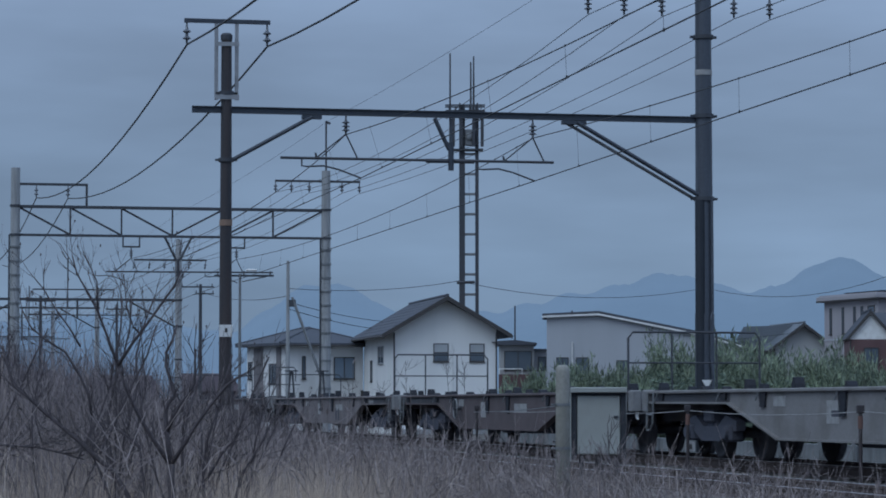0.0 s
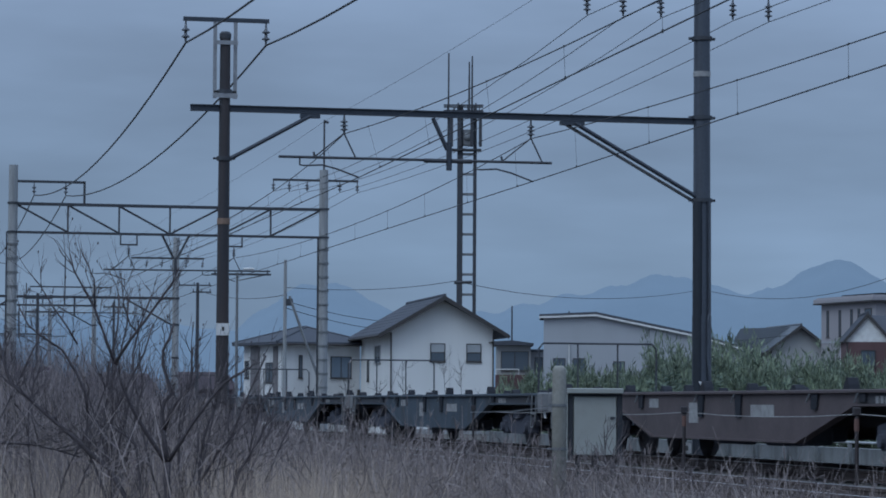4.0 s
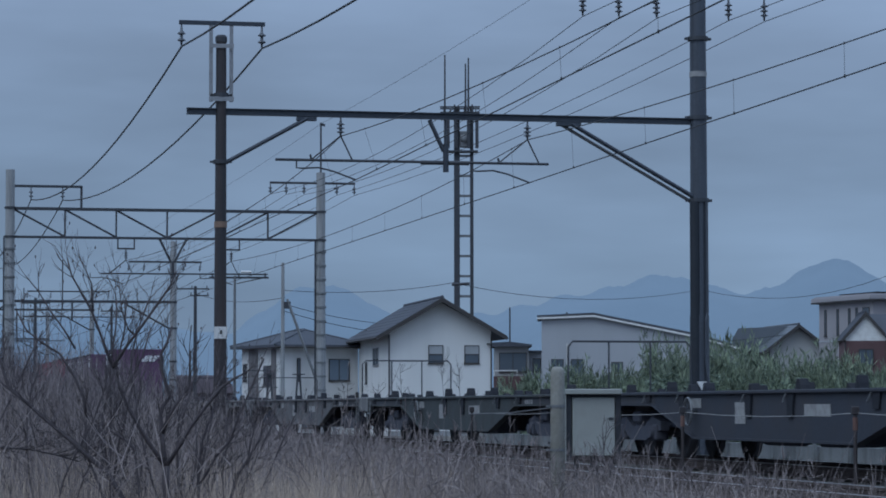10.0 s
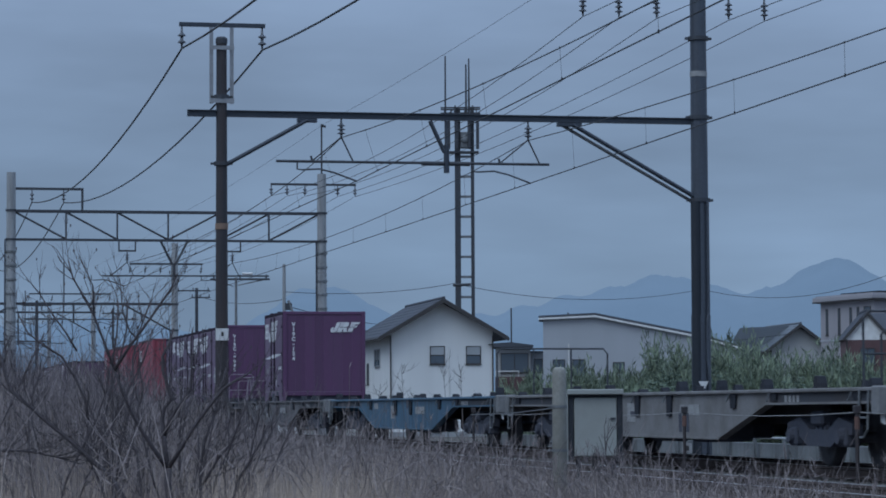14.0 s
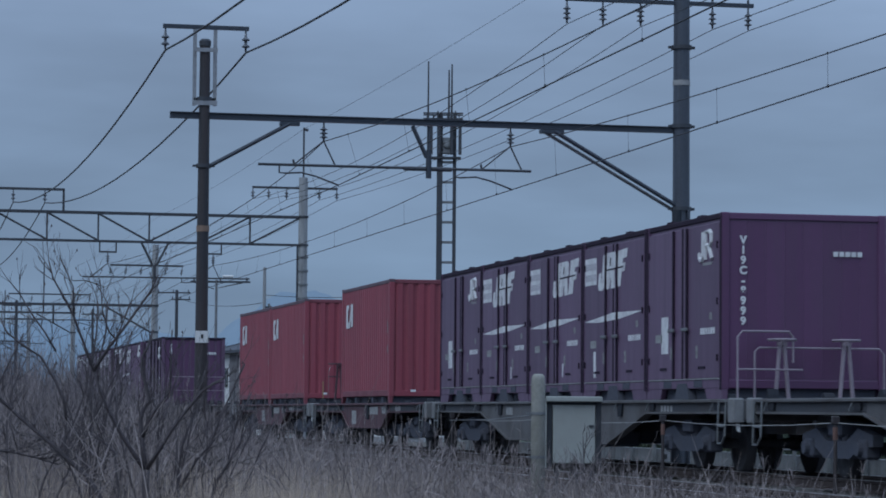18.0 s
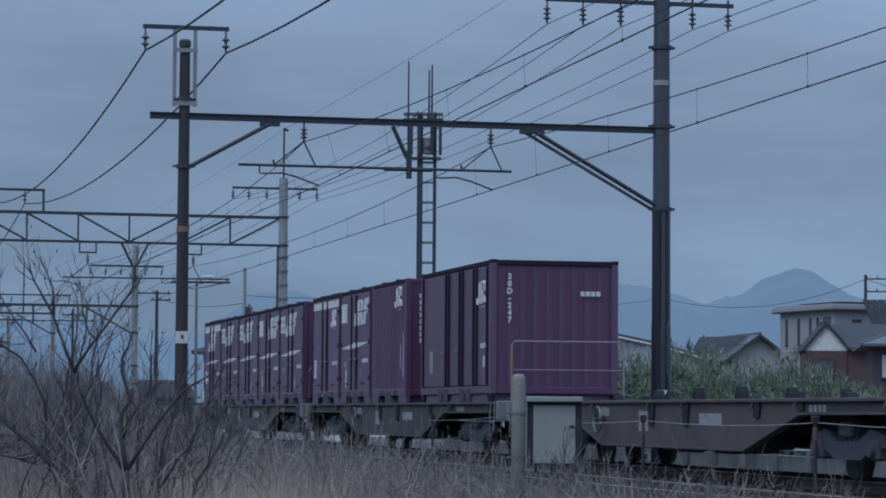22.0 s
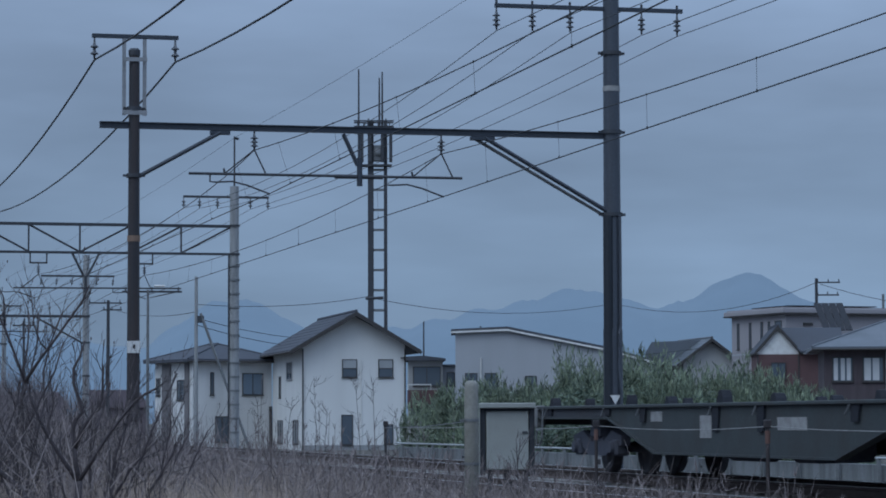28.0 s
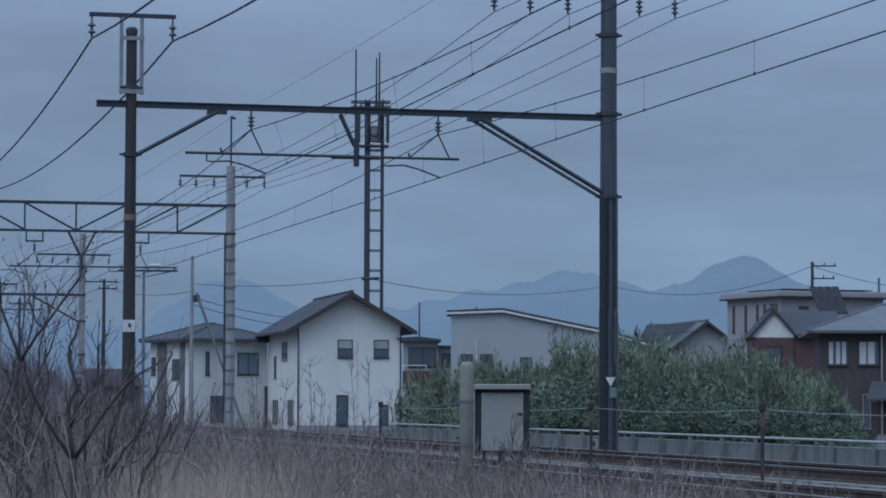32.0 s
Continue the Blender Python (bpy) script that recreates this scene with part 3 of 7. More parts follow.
def portal_truss(y, zt, zb, xl, left_top, steps=6):
    """A portal of concrete poles with a truss beam."""
    p = thing("catenary_portal", "railway portal of grey concrete poles and a steel truss beam", "catenary portal", pose(0, y, 0), "catenary portals over the tracks")
    for x, top in ((16.94, 10.5), (xl, left_top)):
        pole = part("pole", S().tube((x, 0, 0), (x, 0, top), 0.20, 0.165, 14), CONCRETE, p, "round grey concrete pole")
        zs = [zt + 0.02, zb] + [zb - 0.45 - 0.52 * j for j in range(13)]
        for z in zs:
            if z < top:
                part("strap", S().tube((x, 0, z - 0.035), (x, 0, z + 0.035), 0.210, n=14), DARK_STEEL if z > zb - 0.1 else GALV, pole)
        part("cable_pipe", S().tube((x - 0.22, -0.06, 0), (x - 0.22, -0.06, zb), 0.030, n=6), DARK_STEEL, pole)
    part("top_chord", S().box(xl + 0.1, 16.84, -0.06, 0.06, zt - 0.06, zt + 0.05), DARK_STEEL, p, "steel truss chord")
    part("bottom_chord", S().box(xl + 0.1, 16.84, -0.045, 0.045, zb - 0.05, zb + 0.04), DARK_STEEL, p, "steel truss chord")
    xs = [xl + 0.12 + (16.70 - xl) * i / steps for i in range(steps + 1)]
    for i in range(1, steps):
        part("upright", S().box(xs[i] - 0.03, xs[i] + 0.03, -0.04, 0.04, zb, zt), DARK_STEEL, p)
    for i in range(steps):
        a, b = (xs[i], xs[i + 1]) if i < steps / 2 else (xs[i + 1], xs[i])
        part("diagonal", S().tube((a, 0, zt - 0.03), (b, 0, zb + 0.02), 0.038, n=6), DARK_STEEL, p)
    part("cross_arm", S().box(15.0, 18.25, -0.04, 0.04, 10.06, 10.14), DARK_STEEL, p, "steel cross-arm")
    for x in (15.02, 15.62, 16.30, 17.55, 18.22):
        insulator((x, 0, 10.07), (x, 0, 9.68), p, 2)
    part("mast", S().tube((16.94, 0, 10.4), (16.94, 0, 12.4), 0.035, n=6), DARK_STEEL, p)
    if y < 150:
        part("lamp_arm", S().tube((16.94, 0, 12.35), (17.1, 0, 12.30), 0.05, n=6), DARK_STEEL, p)
        part("side_frame", S().box(xl, xl + 2.65, -0.04, 0.04, 9.78, 9.87).box(xl + 2.57, xl + 2.65, -0.04, 0.04, zt, 9.80), DARK_STEEL, p, "steel outrigger frame")
        for x in (xl + 0.76, xl + 1.92):
            insulator((x, 0, 9.80), (x, 0, 9.34), p, 2)
    part("drop_bracket", S().tube((10.85, 0, zb), (11.30, 0, 7.05), 0.045, n=6).tube((11.88, 0, zb), (11.42, 0, 7.05), 0.045, n=6).tube((11.36, 0, 7.10), (11.36, 0, 6.45), 0.055, n=8), DARK_STEEL, p, "V-shaped drop bracket")
    part("pull_off_pipe", S().tube((8.70, 0, 6.62), (14.93, 0, 6.64), 0.03, n=6), DARK_STEEL, p, "thin horizontal pull-off pipe")
    for cx in (9.62, 13.55):
        part("drop_frame", S().box(cx - 0.33, cx - 0.28, -0.03, 0.03, 7.55, zb).box(cx + 0.28, cx + 0.33, -0.03, 0.03, 7.55, zb).box(cx - 0.33, cx + 0.33, -0.03, 0.03, 7.52, 7.58), DARK_STEEL, p, "small steel drop frame")
        hanger(p, cx, 7.54, cx + (-0.1 if cx < 11 else 0.05), 1)
    return p


def portal_beam(y, zb, top, arm_z, arm_a, arm_b):
    """A portal of concrete poles with one plain beam on knee braces."""
    p = thing("catenary_portal", "railway portal of grey concrete poles under one plain steel beam", "catenary portal", pose(0, y, 0), "catenary portals over the tracks")
    for x in (16.92, 5.35):
        pole = part("pole", S().tube((x, 0, 0), (x, 0, top), 0.20, 0.165, 14), CONCRETE, p, "round grey concrete pole")
        for z in (zb, zb - 1.45, 4.2, 3.2):
            part("strap", S().tube((x, 0, z - 0.05), (x, 0, z + 0.05), 0.215, n=14), DARK_STEEL, pole)
    part("beam", S().box(5.45, 16.8, -0.07, 0.07, zb - 0.07, zb + 0.07), DARK_STEEL, p, "plain steel beam")
    part("knee_brace", S().tube((16.74, 0, zb - 1.48), (14.2, 0, zb - 0.08), 0.05, n=6), DARK_STEEL, p, "slanted steel brace")
    part("knee_brace", S().tube((5.53, 0, zb - 1.48), (8.0, 0, zb - 0.08), 0.05, n=6), DARK_STEEL, p, "slanted steel brace")
    part("cross_arm", S().box(arm_a, arm_b, -0.05, 0.05, arm_z - 0.05, arm_z + 0.05), DARK_STEEL, p, "steel cross-arm")
    for x in (arm_a + 0.05, arm_a + 0.9, arm_a + 1.75, arm_b - 0.95, arm_b - 0.05):
        insulator((x, 0, arm_z - 0.05), (x - 0.06, 0, arm_z - 0.52), p, 2)
    if y > 200:
        part("mast", S().tube((14.72, 0, zb), (14.72, 0, 12.7), 0.05, n=6), DARK_STEEL, p)
    part("drop_bracket", S().tube((11.36, 0, zb), (11.36, 0, 6.45), 0.055, n=8), DARK_STEEL, p, "drop bracket")
    part("pull_off_pipe", S().tube((8.70, 0, 6.62), (14.93, 0, 6.64), 0.03, n=6), DARK_STEEL, p, "thin horizontal pull-off pipe")
    for cx in (9.62, 13.55):
        hanger(p, cx, zb - 0.07, cx + (-0.1 if cx < 11 else 0.05), 1)
    return p


portal_near()
portal_truss(103.0, 9.0, 7.95, 5.35, 10.42)
portal_beam(153.0, 7.48, 10.85, 9.70, 14.43, 18.47)
portal_beam(208.0, 8.94, 10.45, 10.32, 12.12, 18.2)
portal_beam(258.0, 8.0, 10.45, 10.1, 14.6, 18.2)

SUPPORTS = [5.0, 55.0, 103.0, 153.0, 208.0, 258.0]


def wire(name, label, xs, zs, sag, r, group, steps=10, ys=None):
    """A wire from support to support; zs: its heights there, sag: its dip in each span."""
    ys = ys or SUPPORTS
    dip = sag if isinstance(sag, list) else [sag] * (len(ys) - 1)
    pts = []
    for i in range(len(ys) - 1):
        for j in range(steps + (i == len(ys) - 2)):
            u = j / steps
            pts.append((xs[i] + (xs[i + 1] - xs[i]) * u, ys[i] + (ys[i + 1] - ys[i]) * u, zs[i] + (zs[i + 1] - zs[i]) * u - 4 * dip[i] * u * (1 - u)))
    return single(name, S().path(pts, r, 5), WIRE, label, "overhead wire", group=group), pts


def carry(cx, span, u):
    """Height of the carrier wire along a span."""
    if span == 0 and cx > 11:
        return 7.05 + 0.07 * u - 4 * 0.40 * u * (1 - u)
    return 7.12 - 4 * 0.46 * u * (1 - u)


for cx, hang in ((9.6, (9.45, 9.45, 9.62, 9.6, 9.6, 9.6)), (13.34, (13.33, 13.33, 13.55, 13.5, 13.5, 13.5))):
    stagger = [9.30 if cx < 11 else 13.42, cx + (0.17 if cx < 11 else 0.05), cx - 0.1, cx + 0.1, cx - 0.1, cx + 0.1]
    contact, cpts = wire("contact_wire", "taut dark copper contact wire above a track", stagger, [6.27, 6.25, 6.24, 6.24, 6.24, 6.24], 0.0, 0.011, "wires of the overhead line", 10)
    mess = thing("messenger_wire", "sagging dark carrier wire with thin droppers", "overhead wire", group="wires of the overhead line")
    pts = []
    for i in range(5):
        y0, y1 = SUPPORTS[i], SUPPORTS[i + 1]
        n = 10
        phase = 0.52 if cx < 11 else 0.30
        for j in range(2 * n + (i == 4)):
            u = j / (2 * n)
            mid_x = stagger[i] + (stagger[i + 1] - stagger[i]) * u
            # the carrier swings from its insulator to above the contact wire
            x = mid_x + (hang[i] - stagger[i]) * (1 - u) ** 6 + (hang[i + 1] - stagger[i + 1]) * u ** 6
            y = y0 + (y1 - y0) * u
            z = carry(cx, i, u)
            pts.append((x, y, z))
        for j in range(n if i < 4 else 0):
            u = (j + phase) / n
            wx = stagger[i] + (stagger[i + 1] - stagger[i]) * u
            y = y0 + (y1 - y0) * u
            x = wx + (hang[i] - stagger[i]) * (1 - u) ** 6 + (hang[i + 1] - stagger[i + 1]) * u ** 6
            z = carry(cx, i, u)
            part("dropper", S().tube((x, y, z), (wx, y, 6.25), 0.0030, n=4).tube((wx, y, 6.240), (wx, y, 6.285), 0.013, n=6).tube((x, y, z - 0.01), (x, y, z + 0.02), 0.012, n=5), WIRE, mess)
    part("carrier_wire", S().path(pts, 0.010, 5), WIRE, mess)

for i, (xa, xb) in enumerate(zip((14.51, 15.28, 16.09, 17.65, 18.43), (15.02, 15.62, 16.30, 17.55, 18.22))):
    wire("feeder_wire", "dark feeder wire hung from cross-arm insulators", [xa, xa, xb, xb, xb, xb], [9.7, 9.7, 9.66, 9.66, 9.66, 9.66], [0.27, 0.60 if i < 3 else 0.31, 0.31, 0.31, 0.31], 0.009, "feeder wires")
for xa, xb, xc in ((6.22, 6.11, 6.11), (7.84, 7.27, 7.27)):
    wire("branch_wire", "thick dark cable slung in a deep curve between poles", [xa, xa, xb, xc], [8.86, 8.86, 9.32, 9.32], 0.85, 0.021, "slung cables beside the tracks", 14, [5.0, 55.0, 103.0, 153.0])
wire("earth_wire", "very thin earth wire between pole tops", [16.98, 16.98, 16.94, 16.94, 16.94], [12.42, 12.42, 12.35, 12.35, 12.35], 0.18, 0.006, "feeder wires", 10, [5.0, 55.0, 103.0, 153.0, 208.0])

# ---- freight train ----
# position of the train along the track: metres gone since 17 s
RUN = [(0, -237.0), (3, -195.6), (7.1, -138.3), (10.1, -96.4), (12, -70.1), (14.5, -35.3), (17, 0.0), (20, 42.53), (24, 99.4), (28, 156.5), (32, 213.8)]
moving, wheels = [], []


def wheelset_shape():
    s = S()
    for x in (-0.55, 0.55):
        o = 1 if x > 0 else -1
        s.lathe([(0.10, -0.07), (0.12, -0.05), (0.30, -0.02), (0.34, -0.045), (0.405, -0.045), (0.41, 0.05), (0.435, 0.055), (0.435, 0.08), (0.30, 0.03), (0.12, 0.09)], pose(x, 0, 0, 0, -90 * o, 0), 20)
    return s.tube((-1.0, 0, 0), (1.0, 0, 0), 0.075, n=10)


WHEELSET = wheelset_shape().mesh("wheelset", WHEEL_STEEL, True)


def bogie_frame():
    s = S()
    for sx in (-1, 1):
        x0, x1 = sorted((sx * 0.92, sx * 1.06))
        s.prism([(-1.25, 0.44), (-1.25, 0.58), (-0.75, 0.66), (-0.35, 0.50), (0.35, 0.50), (0.75, 0.66), (1.25, 0.58), (1.25, 0.44), (0.80, 0.42), (0.45, 0.28), (-0.45, 0.28), (-0.80, 0.42)], x0, x1, "x")
        for y in (-0.95, 0.95):
            s.box(sx * 0.99 - 0.11, sx * 0.99 + 0.11, y - 0.15, y + 0.15, 0.28, 0.53, 0.03)
            s.tube((sx * 1.08, y, 0.405), (sx * 1.16, y, 0.405), 0.10, 0.085, 12)
        for y in (-0.16, 0.0, 0.16):
            s.tube((sx * 0.99, y, 0.44), (sx * 0.99, y, 0.70), 0.062, n=8)
    s.box(-1.1, 1.1, -0.22, 0.22, 0.55, 0.74, 0.03)
    for y in (-0.52, 0.52):
        s.box(-0.75, 0.75, y - 0.05, y + 0.05, 0.38, 0.46)
    return s


BOGIE = bogie_frame().mesh("bogie_frame", UNDER)


def sill_side(length, short, deep):
    """Outline of the fish-bellied side sill, along the wagon and up; deep: a longer belly."""
    a = length / 2 - 0.42
    if short:
        return [(-a, 1.02), (a, 1.02), (a, 0.86), (2.90, 0.84), (2.10, 0.48), (-2.10, 0.48), (-2.90, 0.84), (-a, 0.86)]
    u, v = (5.95, 4.05) if deep else (5.60, 3.40)
    return [(-a, 1.02), (a, 1.02), (a, 0.86), (u, 0.85), (v, 0.36), (-v, 0.36), (-u, 0.85), (-a, 0.86)]


def handrail(w, y, kind, tone):
    """The guard rail across a wagon's end: a bent top rail, its bars and uprights, and brake pillars."""
    def rail(pts, r=0.017):
        part("handrail", S().path(pts, r, 6), tone, w, "thin bent steel end handrail")

    def bar(name, a, b, r):
        part(name, S().tube(a, b, r, n=6), tone, w)

    def pillar(x, yy, top, half):
        s = S().tube((x - 0.10, yy, 1.0), (x - 0.03, yy, top), 0.03, n=6).tube((x + 0.10, yy, 1.0), (x + 0.03, yy, top), 0.03, n=6).box(x - 0.07, x + 0.07, yy - 0.03, yy + 0.03, top - 0.03, top + 0.02)
        pl = part("brake_pillar", s, tone, w, "splayed two-legged brake pillar")
        part("brake_wheel", S().ring((x, yy, top + 0.05), (0, 0, 1), half, 0.020, 20, 6).tube((x - half, yy, top + 0.05), (x + half, yy, top + 0.05), 0.014, n=6).tube((x, yy - half, top + 0.05), (x, yy + half, top + 0.05), 0.014, n=6).tube((x, yy, top - 0.02), (x, yy, top + 0.07), 0.04, n=8), tone, pl, "flat brake handwheel")

    if kind == "stand":
        pillar(-0.67, y, 2.02, 0.26)
        bar("cross_bar", (-0.95, y, 1.74), (0.40, y, 1.74), 0.016)
        bar("upright", (0.12, y, 1.0), (0.12, y, 1.74), 0.014)
        part("grip", S().tube((-1.08, y, 1.0), (-1.08, y, 1.62), 0.014, n=6), YELLOW, w, "yellow painted grip")
    elif kind == "hoops":
        rail([(-1.15, y, 1.02), (-1.15, y, 1.90), (-1.08, y, 1.98), (-0.40, y, 1.98), (-0.34, y, 1.90), (-0.34, y, 1.55)], 0.016)
        rail([(-0.80, y + 0.3, 1.02), (-0.80, y + 0.3, 1.70), (-0.74, y + 0.3, 1.76), (1.05, y + 0.3, 1.76), (1.12, y + 0.3, 1.68), (1.12, y + 0.3, 1.02)], 0.016)
        bar("cross_bar", (-1.15, y, 1.45), (-0.2, y, 1.45), 0.014)
        pillar(-0.45, y + 0.15, 1.82, 0.19)
        pillar(0.50, y + 0.15, 1.82, 0.19)
    elif kind == "twobar":
        rail([(-1.0, y, 1.02), (-1.0, y, 2.07), (-0.94, y, 2.14), (1.06, y, 2.14), (1.12, y, 2.07), (1.12, y, 1.02)])
        bar("cross_bar", (-1.0, y, 1.62), (1.12, y, 1.62), 0.011)
        part("grip", S().tube((-1.0, y, 1.35), (-1.0, y, 2.0), 0.022, n=8), YELLOW, w, "yellow painted grip")
    elif kind == "wide":
        rail([(-1.12, y, 1.02), (-1.12, y, 1.55), (-1.12, y, 1.86), (-1.04, y, 1.96), (1.04, y, 1.96), (1.12, y, 1.86), (1.12, y, 1.02)], 0.019)
        bar("upright", (-0.38, y, 1.0), (-0.38, y, 1.96), 0.016)
        bar("upright", (0.38, y, 1.0), (0.38, y, 1.96), 0.016)
    elif kind == "barred":
        rail([(-1.12, y, 1.02), (-1.12, y, 1.90), (-1.04, y, 2.00), (1.04, y, 2.00), (1.12, y, 1.90), (1.12, y, 1.02)], 0.019)
        bar("upright", (-0.38, y, 1.0), (-0.38, y, 2.0), 0.016)
        bar("upright", (0.38, y, 1.0), (0.38, y, 2.0), 0.016)
        bar("cross_bar", (-1.12, y, 1.50), (1.12, y, 1.50), 0.014)
    else:
        rail([(-1.15, y, 1.02), (-1.15, y, 1.70), (-1.08, y, 1.78), (1.08, y, 1.78), (1.15, y, 1.70), (1.15, y, 1.02)], 0.018)
        bar("cross_bar", (-1.15, y, 1.40), (1.15, y, 1.40), 0.014)
        bar("upright", (-0.30, y, 1.0), (-0.30, y, 1.78), 0.015)
        bar("upright", (0.55, y, 1.0), (0.55, y, 1.78), 0.015)


def wagon(front, length, paint, rail_kind="wide", rail_end="front", brake=True, tone=None, loaded=(), deep=False):
    """A container flat wagon. front: where its leading coupling stands at 17 s."""
    short = length < 17
    colours = {"grey": "grey", "beige": "light grey", "dark": "dark grey", "slate": "slate-blue", "brown": "brown", "navy": "navy-black", "taupe": "taupe-brown", "green": "green-grey", "blue": "blue", "rust": "red-brown"}
    load = "carrying containers" if loaded else "running empty"
    w = thing("flat_wagon", f"{colours[paint]} bogie container flat wagon {load} on the track", "freight wagon", pose(FAR_X, front + length / 2, RAIL_Z), "wagons of the freight train")
    m = SILLS[paint]
    h = length / 2
    a = h - 0.42
    outline = sill_side(length, short, deep)
    for sx in (-1, 1):
        x0, x1 = sorted((sx * 1.20, sx * 1.23))
        u_, v_ = outline[3][0], outline[4][0]
        belly = [(-u_, 1.02), (u_, 1.02), outline[3], outline[4], outline[5], outline[6]]
        for o in (-1, 1):
            ya, yb = sorted((o * u_, o * a))
            part("end_sill", S().box(x0, x1, ya, yb, 0.86, 1.02), DARK_SILL, w, "darker outer length of the sill")
        sill = part("side_sill", S().prism(belly, x0, x1, "x").box(min(sx * 1.18, sx * 1.29), max(sx * 1.18, sx * 1.29), -a, a, 0.985, 1.035, 0.01), m, w, "fish-bellied steel side sill")
        low = outline[4][1]
        b = outline[4][0]
        # the flange runs on along the slopes and out over the bogies
        rim = [(-a, 0.86), outline[6], outline[5], outline[4], outline[3], (a, 0.86)]
        fl = S()
        for (ya, za), (yb, zb) in zip(rim, rim[1:]):
            fl.prism([(ya, za - 0.026), (yb, zb - 0.026), (yb, zb + 0.004), (ya, za + 0.004)], min(sx * 1.15, sx * 1.285), max(sx * 1.15, sx * 1.285), "x")
        part("lower_flange", fl, m, sill, "flange along the sill's lower edge")
        for i in range(8 if not short else 5):
            y = (-a + 1.1) + (2 * a - 2.2) * i / (7 if not short else 4) + (0.35 if i % 2 else -0.35)
            ft = 0.22 if abs(y) > v_ - 0.4 else 0.34
            part("lock_bracket", S().prism([(y - 0.15, 1.0), (y + 0.15, 1.0), (y + 0.11, 1.0 - ft), (y - 0.09, 1.0 - ft)] if abs(y) < u_ - 0.4 else [(y - 0.12, 1.0), (y + 0.12, 1.0), (y + 0.10, 0.88), (y - 0.10, 0.88)], min(sx * 1.232, sx * 1.262), max(sx * 1.232, sx * 1.262), "x"), LOCK_BLACK, w, "dark lock bracket on the sill")
            part("lock_lever", S().tube((sx * 1.275, y + 0.10, 0.99), (sx * 1.30, y + 0.17, 0.87), 0.013, n=5), GALV, w)
    part("deck", S().box(-1.19, 1.19, -a, a, 0.94, 0.985).box(-0.35, 0.35, -h + 0.4, h - 0.4, 0.55, 0.94), DECK, w, "dark steel deck and centre sill")
    for y in (-a, a):
        o = 1 if y > 0 else -1
        part("end_beam", S().box(-1.28, 1.28, min(y, y + 0.10 * o), max(y, y + 0.10 * o), 0.74, 1.03, 0.015), m, w)
        coupler = part("coupler", S().box(-0.12, 0.12, min(y, y + 0.36 * o), max(y, y + 0.36 * o), 0.68, 0.88, 0.03).box(-0.18, 0.14, min(y + 0.26 * o, y + 0.46 * o), max(y + 0.26 * o, y + 0.46 * o), 0.62, 0.92, 0.04), UNDER, w, "black knuckle coupler")
        part("end_post", S().box(-1.31, -1.14, min(y - 0.10 * o, y + 0.13 * o), max(y - 0.10 * o, y + 0.13 * o), 0.70, 1.05, 0.02), SILL_EDGE, w, "pale box at the wagon's corner")
        part("hose", S().path([(0.4, y + 0.1 * o, 0.78), (0.42, y + 0.25 * o, 0.55), (0.35, y + 0.40 * o, 0.45)], 0.025, 6), UNDER, w)
    # locks that hold containers, standing proud of the deck
    n = 10 if not short else 7
    vary = random.Random(int(front * 10))
    for i in range(n):
        y = -a + 0.5 + (2 * a - 1.0) * i / (n - 1) + vary.uniform(-0.12, 0.12)
        t, up = vary.uniform(0.06, 0.15), vary.uniform(0.05, 0.17)
        for sx in (-1, 1):
            part("container_lock", S().prism([(y - t, 1.03), (y - 0.8 * t, 1.03 + 0.45 * up), (y - 0.35 * t, 1.03 + up), (y + 0.25 * t, 1.035 + up), (y + 0.6 * t, 1.03 + 0.5 * up), (y + t, 1.03)], min(sx * 1.04, sx * 1.18), max(sx * 1.04, sx * 1.18), "x"), LOCK_BLACK, w)
    # bogies
    bc = h - (3.10 if not short else 2.35)
    for y in (-bc, bc):
        bg = part("bogie", BOGIE, UNDER, w, "black two-axle bogie", at=pose(0, y, 0))
        for dy in (-0.95, 0.95):
            ws = part("wheelset", WHEELSET, WHEEL_STEEL, bg, "steel wheel pair", at=pose(0, dy, 0.405))
            wheels.append((ws, dy))
    # brake gear under the middle
    part("air_tank", S().lathe([(0.05, -0.9), (0.17, -0.82), (0.20, -0.7), (0.20, 0.7), (0.17, 0.82), (0.05, 0.9)], pose(-0.7, 0.9 if not short else 0.4, 0.46, 90, 0, 0), 14), UNDER, w, "black brake air tank", smooth=True)
    part("brake_cylinder", S().box(-1.05, -0.45, -2.2, -1.4, 0.28, 0.62, 0.04), UNDER, w, "black brake cylinder box")
    part("brake_rod", S().tube((-0.8, -1.4, 0.45), (-0.8, 0.0, 0.45), 0.04, n=6), UNDER, w)
    part("valve_box", S().box(-1.0, -0.6, -3.0, -2.6, 0.30, 0.55, 0.03), UNDER, w)
    part("tool_box", S().box(0.5, 1.0, 0.8, 1.9, 0.3, 0.6, 0.04), UNDER, w)
    if brake:
        y = 3.4
        wheel = part("brake_wheel", S().ring((-1.36, y, 0.74), (1, 0, 0), 0.20, 0.016, 22, 6), GALV, w, "pale brake handwheel on the side sill")
        part("spoke", S().tube((-1.36, y - 0.19, 0.74), (-1.36, y + 0.19, 0.74), 0.014, n=6).tube((-1.36, y, 0.55), (-1.36, y, 0.93), 0.014, n=6).tube((-1.22, y, 0.74), (-1.40, y, 0.74), 0.03, n=8), DARK_STEEL, wheel)
